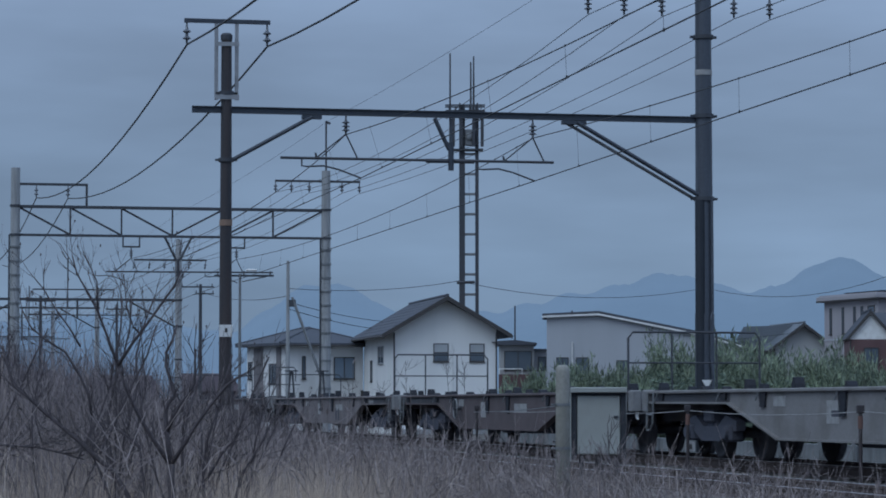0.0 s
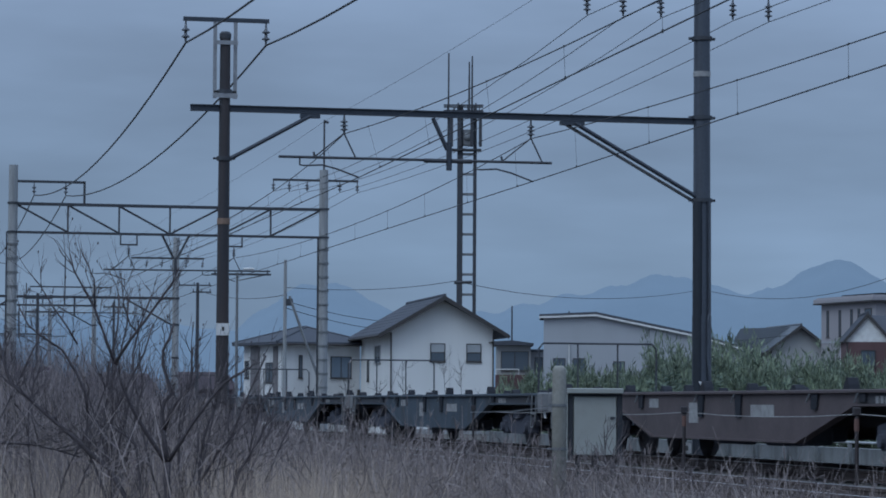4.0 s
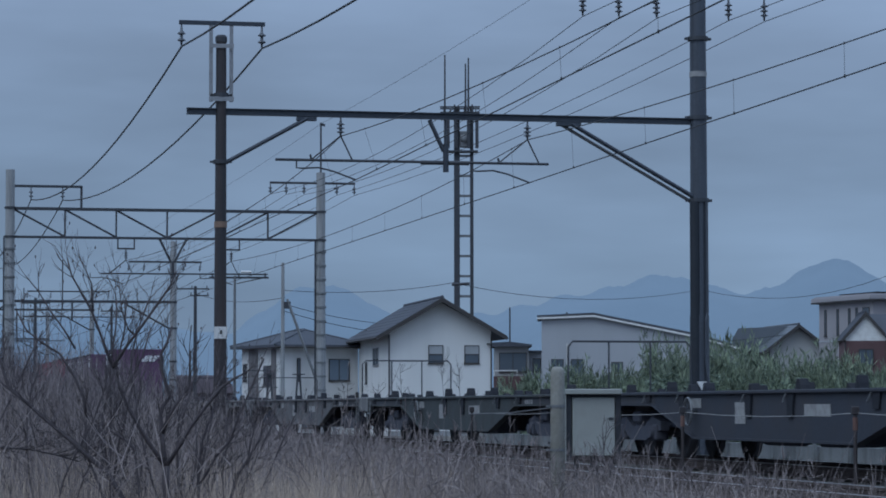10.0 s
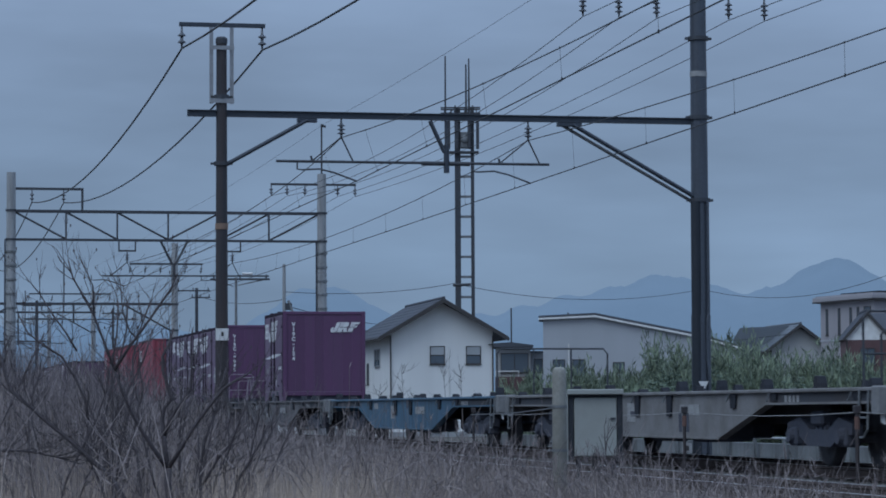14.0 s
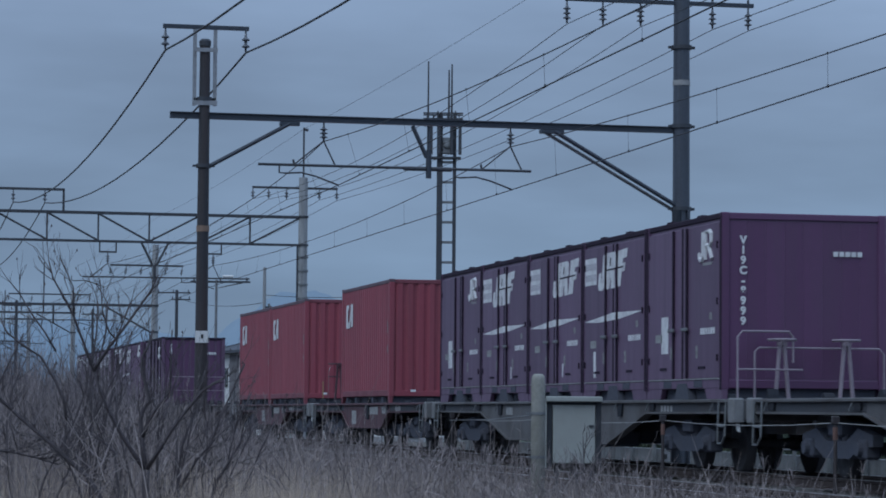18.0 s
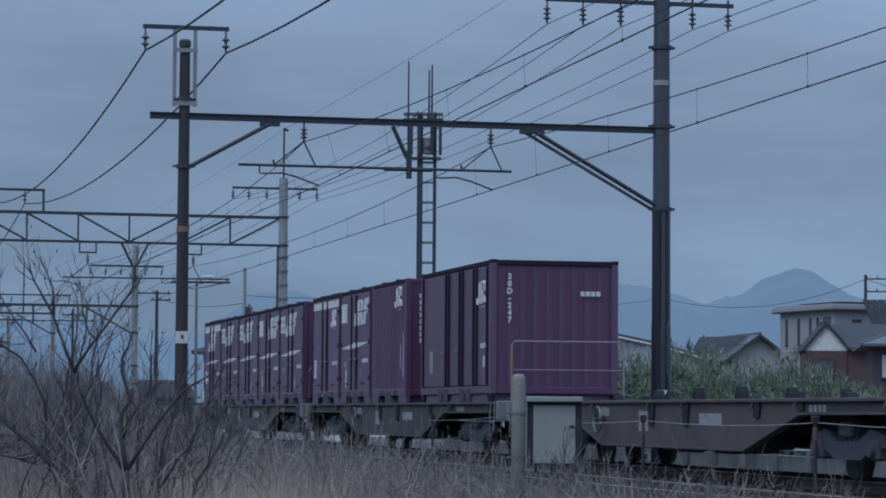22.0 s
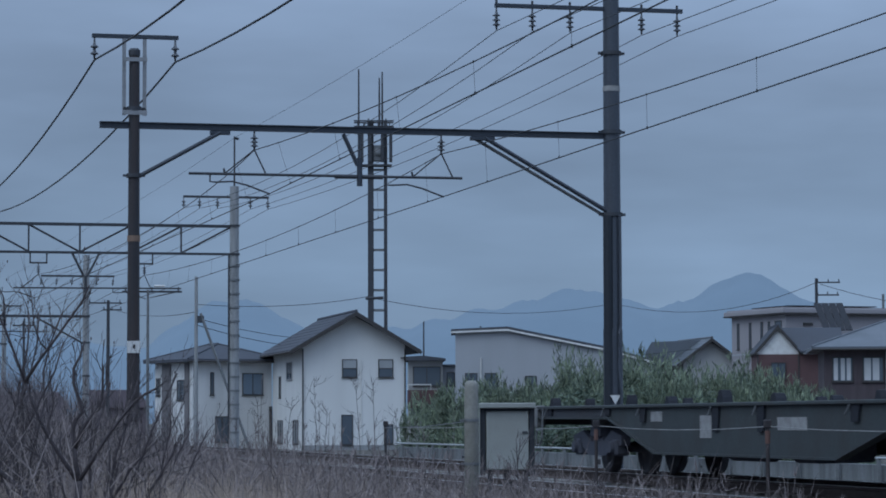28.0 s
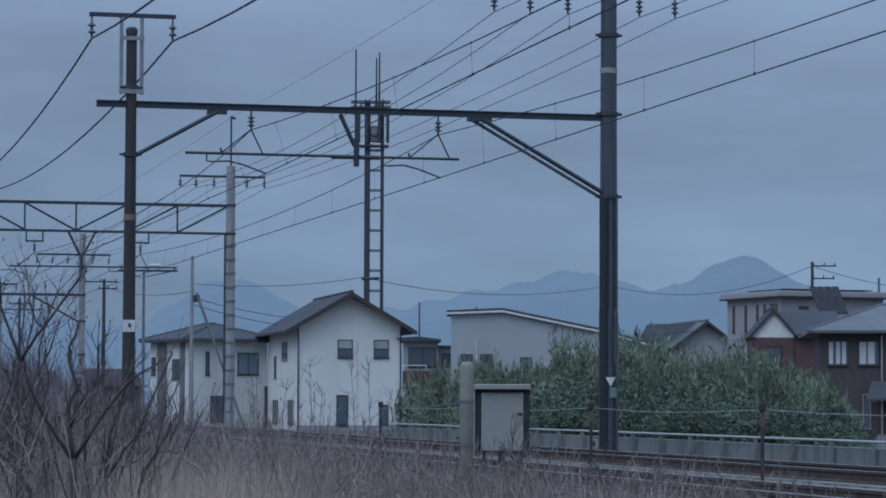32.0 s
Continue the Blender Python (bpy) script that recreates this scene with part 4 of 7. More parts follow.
    # a white plate on the lever at the leading end
    part("lever_plate", S().prism([(-a - 0.02, 0.78), (-a + 0.10, 0.80), (-a + 0.04, 0.60), (-a - 0.08, 0.58)], -1.20, -1.18, "x"), WHITE_PAINT, w, "small white plate on the uncoupling lever")
    part("lever", S().path([(-1.19, -a - 0.02, 0.72), (-0.6, -a - 0.14, 0.76), (-0.15, -a - 0.2, 0.80)], 0.016, 5), DARK_STEEL, w)
    # steps at the corners
    for y in (-a + 0.35, a - 0.35):
        part("foot_step", S().path([(-1.30, y - 0.16, 1.0), (-1.32, y - 0.16, 0.52), (-1.32, y - 0.02, 0.42), (-1.32, y + 0.16, 0.42), (-1.32, y + 0.16, 0.52), (-1.30, y + 0.16, 1.0)], 0.016, 6).tube((-1.32, y - 0.16, 0.66), (-1.32, y + 0.16, 0.66), 0.014, n=6), GALV, w, "pale steel foot step")
    ends = {"front": (-1,), "back": (1,), "both": (-1, 1), "none": ()}[rail_end]
    for o in ends:
        handrail(w, o * (a - ((0.30 if o > 0 else 0.14) if loaded else 0.75)), rail_kind, tone or DARK_STEEL)
    # lettering plates on the sill: plain bars
    plates = ((1.3, 0.46, 0.72, 0.30), (-1.9, 1.0, 0.76, 0.16), (3.4, 0.50, 0.86, 0.14))
    if paint == "rust":
        plates = ((1.5, 0.55, 0.70, 0.32), (-0.93, 1.1, 0.86, 0.17), (-2.3, 0.65, 0.87, 0.15), (-3.7, 0.10, 0.90, 0.22), (-3.95, 0.10, 0.90, 0.22))
    for y, wd, z, ht in plates:
        if abs(y) < outline[3][0] or paint == "rust":
            part("marking", S().box(-1.236, -1.231, y - wd / 2, y + wd / 2, z - ht / 2, z + ht / 2), FADED_AND_LIT, w, "faded white lettering panel")
    if paint in ("beige", "grey", "taupe") and not short:
        for y, wd, z, ht in ((-1.78, 0.15, 0.58, 0.30), (-1.42, 0.15, 0.58, 0.30), (1.2, 0.30, 0.70, 0.08)):
            # flat dark patches; the shade of a slot is painted, not cut
            part("slot_shade", S().box(-1.237, -1.231, y - wd / 2, y + wd / 2, z - ht / 2, z + ht / 2), UNDER, w, "dark patch painted as a slot in the sill")
    for i in range(4):
        y = -a + 3.0 + 0.16 * i
        part("marking", S().box(-1.236, -1.231, y - 0.05, y + 0.05, 0.86, 0.95), FADED_AND_LIT, w)
    moving.append((w, front + length / 2, FAR_X, RAIL_Z))
    return w


SILL_EDGE = material("pale_corner_paint", (0.20, 0.20, 0.205), 0.7, patch=4, dirt=(0.10, 0.095, 0.09))
FLEET = [(-214.9, "beige", "wide", False), (-194.5, "brown", "barred", True), (-174.1, "taupe", "barred", False), (-153.7, "brown", "hoops", False), (-133.3, "slate", "wide", False),
         (-112.9, "slate", "wide", True), (-92.5, "navy", "wide", True), (-72.1, "navy", "wide", True), (-51.7, "green", "wide", True), (-31.3, "grey", "wide", False), (-10.9, "beige", "hoops", False), (9.5, "blue", "wide", False)]
for front, paint, rk, turned in FLEET:
    wagon(front, 20.4, paint, rk, "front", brake=turned)
wagon(29.9, 20.4, "grey", "hoops", "none", False, loaded=(1,))
wagon(50.3, 20.4, "grey", "hoops", "front", False, HANDRAIL_MAUVE, loaded=(1,))
wagon(70.7, 15.0, "rust", "stand", "back", False, SILLS["rust"], loaded=(1,))
wagon(85.6, 14.3, "rust", "low", "none", False, loaded=(1,))
wagon(99.8, 19.6, "brown", "low", "front", True)
wagon(119.4, 21.0, "dark", "twobar", "front", True, HANDRAIL_MAUVE, loaded=(1,))
wagon(140.4, 20.3, "dark", "low", "none", False, loaded=(1,), deep=True)
wagon(160.7, 19.5, "dark", "low", "none", False)
wagon(180.2, 19.9, "green", "wide", "front", False)


# ---- containers ----
PANEL_INK = material("faded_panel_ink", (0.50, 0.47, 0.52), 0.7, bump=0)


def bars(p, x, y0, z, w, h, n=4, side=True):
    """Unreadable lettering as plain bars."""
    s = S()
    step = w / n
    for i in range(n):
        a = y0 + i * step
        s.box(x - 0.002, x + 0.002, a, a + step * 0.7, z - h / 2, z + h / 2)
    part("lettering", s, MARKING, p)


MARK = [
    [(0.0, 0.48), (0.0, 0.14), (0.04, 0.02), (0.17, 0.0), (0.235, 0.10), (0.285, 1.0), (0.15, 0.97), (0.115, 0.22), (0.095, 0.22), (0.095, 0.50)],
    [(0.255, 0.02), (0.305, 1.0), (0.56, 1.0), (0.63, 0.92), (0.625, 0.61), (0.58, 0.52), (0.645, 0.04), (0.495, 0.03), (0.475, 0.32), (0.445, 0.32), (0.43, 0.03)],
    [(0.66, 0.05), (0.70, 1.0), (1.03, 1.04), (1.015, 0.80), (0.875, 0.78), (0.87, 0.66), (0.975, 0.67), (0.96, 0.45), (0.855, 0.43), (0.84, 0.06)],
]


def bold_mark(p, x, y0, z0, s, t):
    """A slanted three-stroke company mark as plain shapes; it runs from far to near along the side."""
    for k, pts in enumerate(MARK):
        part("company_mark", S().prism([(y0 - (u + 0.07 * v) * s, z0 + v * t) for u, v in pts], x - 0.004, x, "x"), MARKING, p, "white slanted company mark" if k == 0 else "")
    part("mark_slit", S().prism([(y0 - 0.455 * s, z0 + 0.64 * t), (y0 - 0.485 * s, z0 + 0.64 * t), (y0 - 0.505 * s, z0 + 0.86 * t), (y0 - 0.475 * s, z0 + 0.86 * t)], x - 0.007, x - 0.004, "x"), WINE_DARK, p)
    part("mark_bar", S().prism([(y0 - 0.30 * s, z0 + 0.555 * t), (y0 - 0.95 * s, z0 + 0.585 * t), (y0 - 0.95 * s, z0 + 0.545 * t), (y0 - 0.30 * s, z0 + 0.515 * t)], x - 0.007, x - 0.004, "x"), WINE_DARK, p)


def letter_mark(p, x, y0, z0, s):
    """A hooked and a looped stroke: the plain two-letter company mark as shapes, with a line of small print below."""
    def at(u, v):
        return (x, y0 - 1.65 * u * s, z0 + v * s)
    r = 0.036 * s / 0.4
    part("company_mark", S().path([at(0.0, 0.28), at(0.01, 0.10), at(0.08, 0.0), at(0.20, 0.0), at(0.27, 0.10), at(0.28, 1.0)], r, 6), MARKING, p, "white two-stroke company mark")
    part("company_mark", S().path([at(0.44, 0.0), at(0.44, 1.0), at(0.74, 1.0), at(0.85, 0.90), at(0.85, 0.62), at(0.74, 0.50), at(0.50, 0.50)], r, 6), MARKING, p)
    part("company_mark", S().path([at(0.64, 0.50), at(0.90, 0.0)], r, 6), MARKING, p)
    part("lettering", S().box(x - 0.001, x + 0.004, y0 - 1.65 * 0.85 * s, y0 - 0.35 * s, z0 - 0.20 * s, z0 - 0.10 * s), FADED_AND_LIT, p)


def text_on_end(p, text, x, y, z, size, upright=True):
    for i, ch in enumerate(text):
        cu = bpy.data.curves.new("number", "FONT")
        cu.body, cu.size, cu.extrude, cu.offset, cu.align_x = ch, size, 0.002, 0.007, "CENTER"
        cu.materials.append(MARKING)
        me = bpy.data.meshes.new_from_object(bpy.data.objects.new("number", cu))
        ob = new("number", me)
        ob.parent = p
        ob.matrix_basis = pose(x + (0 if upright else i * size * 0.7), y, z - (i * size * 0.92 if upright else 0), 90, 0, 0)


def small_container(front, style, label, number=None, end_mark=False, late=False):
    """A twelve-foot container, 3.715 m long. Its origin is the middle of its base; local -y is the leading end, -x the side seen."""
    L, W, H = 3.695, 2.45, 2.5
    z0 = RAIL_Z + 1.17
    c = thing("freight_container", label, "freight container", pose(FAR_X, front + L / 2, z0), "wine-red containers on the train")
    y0, y1, x0, x1 = -L / 2, L / 2, -W / 2, W / 2
    part("body", S().box(x0 + 0.03, x1 - 0.03, y0 + 0.03, y1 - 0.03, 0.10, H - 0.03), WINE, c, "wine-red steel shell")
    # frame
    for x, y in ((x0, y0), (x1 - 0.11, y0), (x0, y1 - 0.11), (x1 - 0.11, y1 - 0.11)):
        part("corner_post", S().box(x, x + 0.12, y - 0.005, y + 0.115, 0.0, H, 0.012), WINE_END_SHADE, c)
    for x in (x0 + 0.004, x1 - 0.094):
        part("top_rail", S().box(x, x + 0.09, y0 + 0.11, y1 - 0.11, H - 0.085, H - 0.006, 0.01), WINE_DARK, c)
        part("base_rail", S().box(x, x + 0.10, y0 + 0.11, y1 - 0.11, 0.02, 0.15, 0.01), WINE, c)
    for y in (y0 + 0.004, y1 - 0.094):
        part("end_rail", S().box(x0 + 0.11, x1 - 0.11, y, y + 0.09, H - 0.10, H - 0.006, 0.01), WINE_END_SHADE, c)
        part("end_sill", S().box(x0 + 0.11, x1 - 0.11, y, y + 0.09, 0.02, 0.14, 0.01), WINE_END_SHADE, c)
    part("roof", S().box(x0 + 0.09, x1 - 0.09, y0 + 0.09, y1 - 0.09, H - 0.03, H - 0.012, 0.004), WINE, c)
    # leading end: shallow vertical ribs
    for i in range(8):
        x = x0 + 0.24 + i * (W - 0.48) / 7
        part("end_rib", S().box(x - 0.138, x + 0.138, y0 + 0.0265, y0 + 0.032, 0.16, H - 0.12, 0.002), WINE_END_SHADE, c)
    # pockets are solid blocks; the shade inside is their black colour
    for ya in (-0.95, 0.55):
        part("fork_pocket", S().box(x0 - 0.002, x0 + 0.05, ya, ya + 0.40, 0.04, 0.14), UNDER, c, "fork-lift pocket with its shade painted black")
    # feet down to the deck; a solid block painted dark shades the hollows between
    part("base_frame", S().box(x0 + 0.12, x1 - 0.12, y0 + 0.10, y1 - 0.10, -0.13, 0.03), UNDER, c, "solid base painted dark as a shaded hollow")
    part("lock_block", S().prism([(-0.34, -0.13), (-0.22, 0.10), (0.22, 0.10), (0.34, -0.13)], x0 - 0.01, x0 + 0.11, "x"), UNDER, c, "dark container lock")
    # highlight on the bottom edge of the doors, painted as a pale line
    part("base_highlight", S().box(x0 - 0.008, x0 - 0.001, y0 + 0.10, y1 - 0.10, 0.150, 0.166), FADED_AND_LIT, c, "pale line painted as the base edge's highlight")
    for k, (ya, yb) in enumerate(((y0, y0 + 0.80), (y1 - 0.80, y1))):
        for x in (x0 + 0.01, x1 - 0.09):
            part("foot", S().prism([(ya, 0.03), (yb, 0.03), (yb - (0.10 if yb < L / 2 - 0.01 else 0), -0.13), (ya + (0.10 if ya > -L / 2 + 0.01 else 0), -0.13)], x, x + 0.08, "x"), WINE, c)
    for y in (-0.75, 0.75):
        part("lifting_lug", S().box(x0 + 0.02, x0 + 0.10, y - 0.12, y + 0.12, H - 0.006, H + 0.022, 0.006), WINE_DARK, c)
    if style.startswith("white_top"):
        part("roof_sheet", S().box(x0 + 0.10, x1 - 0.10, y0 + 0.5, y1 - 0.4, H - 0.012, H + 0.035, 0.01), WINE_DARK, c, "raised patched roof sheet")
    if style == "ribbed":
        n = 17
        for i in range(n):
            y = y0 + 0.2 + i * (L - 0.4) / (n - 1)
            part("side_rib", S().box(x0 + 0.002, x0 + 0.034, y - 0.05, y + 0.05, 0.15, H - 0.12, 0.012), WINE, c)
        letter_mark(c, x0 - 0.004, y0 + 1.05, 1.92, 0.40)
        part("lettering", S().box(x0 - 0.004, x0, y0 + 0.25, y0 + 0.30, 0.4, 1.35).box(x0 - 0.004, x0, y0 + 0.52, y0 + 0.56, 0.6, 1.1), MARKING, c)
    else:
        # two door leaves with lock rods between
        for ya, yb in ((y0 + 0.12, -0.04), (0.04, y1 - 0.12)):
            leaf = part("door", S().box(x0 - 0.002, x0 + 0.034, ya, yb, 0.16, H - 0.13, 0.012), WINE, c, "wine-red side door leaf")
            mid = yb if yb < 0 else ya
            o = -1 if yb < 0 else 1
            yy = 0.40 if o > 0 else -0.26
            part("lock_rod", S().box(x0 - 0.035, x0 - 0.002, yy - 0.026, yy + 0.026, 0.17, H - 0.135, 0.012), WINE_DARK, leaf, "dark upright lock bar")
            part("handle", S().box(x0 - 0.07, x0 - 0.03, yy - 0.12, yy + 0.14, 0.86, 0.91, 0.008), GALV, leaf, "steel door handle")
            for z in (0.45, 1.25, 2.05):
                yy = yb - 0.05 if o > 0 else ya + 0.05
                part("hinge", S().tube((x0 - 0.012, yy, z - 0.05), (x0 - 0.012, yy, z + 0.05), 0.014, n=6), WINE_DARK, leaf)
            part("vent", S().box(x0 - 0.012, x0, mid + o * 0.9 - 0.16, mid + o * 0.9 + 0.16, 0.30, 0.34), WINE_DARK, leaf)
        part("door_gap", S().box(x0 - 0.004, x0 + 0.02, -0.035, 0.035, 0.16, H - 0.13), WINE_DARK, c)
        # shadow at the container's side edges, painted as dark strips over the posts
        for ya in (y0, y1 - 0.075):
            part("post_shadow_strip", S().box(x0 - 0.006, x0 - 0.001, ya, ya + 0.075, 0.0, H - 0.01), WINE_DARK, c, "dark strip painted as shadow along the post")
        if style == "streak":
            part("name_panel", S().box(x0 - 0.006, x0 - 0.003, 1.00, 1.70, 1.76, 2.20), MARKING, c, "white lettered panel")
            for zz in (2.06, 1.88):
                for i in range(0 if front > 100 and late else 6):
                    part("panel_text", S().box(x0 - 0.009, x0 - 0.006, 1.03 + 0.11 * i, 1.03 + 0.11 * i + 0.075, zz - 0.055, zz + 0.055), PANEL_INK, c)
            bold_mark(c, x0 - 0.005, 0.10 if late else 0.90, 1.64, 1.58, 0.60)
            part("streak", S().prism([(1.70, 1.16), (0.0, 1.27), (-1.70, 1.25), (-0.4, 1.16), (0.9, 1.13)], x0 - 0.006, x0 - 0.003, "x"), MARKING, c, "white swoosh stripe")
            if round(front * 10) % 2:
                part("tag", S().box(x0 - 0.006, x0 - 0.003, 1.02, 1.16, 0.24, 0.66), MARKING, c, "tall white sticker")
            else:
                part("tag", S().box(x0 - 0.006, x0 - 0.003, -0.62, -0.55, 0.28, 0.50), MARKING, c, "small white sticker")
        elif style == "plain":
            letter_mark(c, x0 - 0.006, -0.86, 1.86, 0.40)
            part("name_panel", S().box(x0 - 0.006, x0 - 0.003, 0.70, 1.05, 0.55, 1.10), MARKING, c)
        elif style == "white_top":
            part("top_stripe", S().box(x0 - 0.006, x0 - 0.003, y0 + 0.14, y1 - 0.14, H - 0.32, H - 0.15), MARKING, c, "white stripe along the top")
            letter_mark(c, x0 - 0.006, -0.82, 1.72, 0.38)
            part("name_panel", S().box(x0 - 0.006, x0 - 0.003, 1.25, 1.55, 0.50, 0.95), MARKING, c)
        elif style == "white_top_mark":
            part("top_stripe", S().box(x0 - 0.006, x0 - 0.003, y0 + 0.14, y1 - 0.14, H - 0.34, H - 0.15), MARKING, c, "white stripe along the top")
            bold_mark(c, x0 - 0.005, 0.90, 1.54, 1.58, 0.58)
            part("streak", S().prism([(1.70, 1.17), (0.0, 1.27), (-1.70, 1.25), (-0.4, 1.17)], x0 - 0.006, x0 - 0.003, "x"), MARKING, c, "white swoosh stripe")
            part("name_panel", S().box(x0 - 0.006, x0 - 0.003, 1.0, 1.6, 0.55, 0.95), MARKING, c)
        bars(c, x0 - 0.005, -1.55, 0.84, 0.70, 0.09, 6)
        for ya, yb, za, zb in ((-1.42, -1.30, 1.00, 1.10), (-0.75, -0.66, 0.46, 0.64), (0.52, 0.60, 0.46, 0.64), (1.00, 1.35, 0.72, 0.84)):
            part("tag", S().box(x0 - 0.006, x0 - 0.003, ya, yb, za, zb), FADED_AND_LIT, c)
    # marks on the leading end
    if number:
        text_on_end(c, number, x0 + 0.32, y0 + 0.004, H - 0.44, 0.155)
    if not number or len(number) < 6:
        s = S()
        for i in range(4 if number else 0, 8):
            s.box(x0 + 0.29, x0 + 0.36, y0 + 0.002, y0 + 0.010, H - 0.42 - i * 0.135, H - 0.325 - i * 0.135)
        part("lettering", s, MARKING, c)
    if end_mark:
        m = S()
        for pts in MARK:
            m.prism([(x0 + 1.40 + 0.78 * u_ + 0.10 * v_, 1.88 + 0.30 * min(1.0, v_)) for u_, v_ in pts], y0 - 0.004, y0 + 0.004, "y")
        part("mark_bar", S().prism([(x0 + 1.70, 2.035), (x0 + 2.20, 2.045), (x0 + 2.20, 2.03), (x0 + 1.70, 2.02)], y0 - 0.007, y0 - 0.004, "y"), WINE_DARK, c)
        part("company_mark", m, MARKING, c, "white slanted company mark")
    else:
        s = S()
        for i in range(5):
            s.box(x0 + 1.66 + i * 0.09, x0 + 1.73 + i * 0.09, y0 + 0.002, y0 + 0.010, 1.90, 1.97)
        part("lettering", s, MARKING, c)
    moving.append((c, front + L / 2, FAR_X, z0))
    return c


def large_container(front, colour, label, number=None):
    """A twenty-foot container, 6.06 m long, corrugated all over."""
    L, W, H = 6.06, 2.45, (2.66 if colour == "red" else 2.5)
    z0 = RAIL_Z + 1.17
    red = colour == "red"
    skin, edge = (RED, RED_DARK) if red else (WINE, WINE_DARK)
    c = thing("freight_container", label, "freight container", pose(FAR_X, front + L / 2, z0), "red containers on the train" if red else "wine-red containers on the train")
    y0, y1, x0, x1 = -L / 2, L / 2, -W / 2, W / 2
    part("body", S().box(x0 + 0.045, x1 - 0.045, y0 + 0.045, y1 - 0.045, 0.10, H - 0.03), skin, c, "red steel shell" if red else "wine-red steel shell")
    for x, y in ((x0, y0), (x1 - 0.12, y0), (x0, y1 - 0.12), (x1 - 0.12, y1 - 0.12)):
        post = part("corner_post", S().box(x, x + 0.12, y, y + 0.12, 0.0, H, 0.012), skin, c)
        part("corner_casting", S().box(x - 0.004, x + 0.124, y - 0.004, y + 0.124, H - 0.07, H + 0.004, 0.01), RED_TOP if red else edge, post)
    for x in (x0 + 0.004, x1 - 0.084):
        part("top_rail", S().box(x, x + 0.08, y0 + 0.12, y1 - 0.12, H - 0.09, H - 0.006, 0.01), RED_TOP if red else edge, c)
        part("base_rail", S().box(x, x + 0.10, y0 + 0.12, y1 - 0.12, 0.02, 0.16, 0.01), edge if red else skin, c)
    for y in (y0 + 0.004, y1 - 0.084):
        part("end_rail", S().box(x0 + 0.12, x1 - 0.12, y, y + 0.08, H - 0.10, H - 0.006, 0.01), edge, c)
        part("end_sill", S().box(x0 + 0.12, x1 - 0.12, y, y + 0.08, 0.02, 0.15, 0.01), skin if red else WINE_END_SHADE, c)
    part("roof", S().box(x0 + 0.08, x1 - 0.08, y0 + 0.08, y1 - 0.08, H - 0.03, H - 0.012, 0.004), skin, c)
    # feet down to the deck; under red ones the base is black as their shadow
    part("base_frame", S().box(x0 + (0.12 if red else 0.05), x1 - 0.12, y0 + 0.10, y1 - 0.10, -0.13, 0.03), UNDER if red else skin, c, "recessed base")
    # slots are black blocks, the shade within them only coloured
    for ya in ((-2.25, -1.05, 1.05, 2.25) if red else (-1.22, -0.70, 0.70, 1.22)):
        part("fork_slot", S().box(x0 - (0.0 if red else 0.006), x0 + 0.06, ya - (0.07 if red else 0.17), ya + (0.07 if red else 0.17), -0.12, 0.0 if red else 0.12), UNDER, c, "base slot with its shade painted black")
    for k, (ya, yb) in enumerate(((y0, y0 + 0.35), (-0.75, -0.45), (0.45, 0.75), (y1 - 0.35, y1)) if not red else ((y0, y0 + 0.2), (y1 - 0.2, y1))):
        for x in (x0 + 0.01, x1 - 0.09):
            part("foot", S().prism([(ya, 0.03), (yb, 0.03), (yb - (0.10 if yb < L / 2 - 0.01 else 0), -0.13), (ya + (0.10 if ya > -L / 2 + 0.01 else 0), -0.13)], x, x + 0.08, "x"), edge, c)
    n = 24 if red else 9
    if red:
        for i in range(n):
            y = y0 + 0.25 + i * (L - 0.5) / (n - 1)
            part("side_rib", S().prism([(x0 + 0.046, y - 0.09), (x0 + 0.010, y - 0.05), (x0 + 0.010, y + 0.05), (x0 + 0.046, y + 0.09)], 0.16, H - 0.09, "z"), skin, c)
    else:
        for ya, yb in ((y0 + 0.14, y0 + 1.18), (y0 + 1.24, y0 + 2.35), (y0 + 2.41, y0 + 3.55), (y0 + 3.61, y1 - 0.14)):
            leaf = part("door", S().box(x0 + 0.004, x0 + 0.048, ya, yb, 0.17, H - 0.11, 0.014), skin, c, "wine-red folding door leaf")
            for dy in (0.06, (yb - ya) - 0.14):
                part("lock_rod", S().box(x0 - 0.035, x0 + 0.005, ya + dy, ya + dy + 0.06, 0.18, H - 0.12, 0.01), edge, leaf, "dark upright lock bar")
            part("door_gap", S().box(x0 + 0.006, x0 + 0.05, yb, yb + 0.06, 0.17, H - 0.11), edge, c)
            part("handle", S().box(x0 - 0.06, x0 - 0.02, ya + 0.10, ya + 0.36, 0.82, 0.87, 0.008), GALV, leaf, "steel door handle")
    m, rib_y = 9, (0.010 if red else 0.030)
    for i in range(m):
        x = x0 + 0.24 + i * (W - 0.48) / (m - 1)
        part("end_rib", S().prism([(x - 0.10, y0 + 0.046), (x - 0.055, y0 + rib_y), (x + 0.055, y0 + rib_y), (x + 0.10, y0 + 0.046)], 0.15, H - 0.10, "z"), skin if red else WINE_END_SHADE, c)
    if red:
        # white block mark of two upright strokes and a wedge, near the trailing end
        yy, zz = y1 - 0.62, 1.68
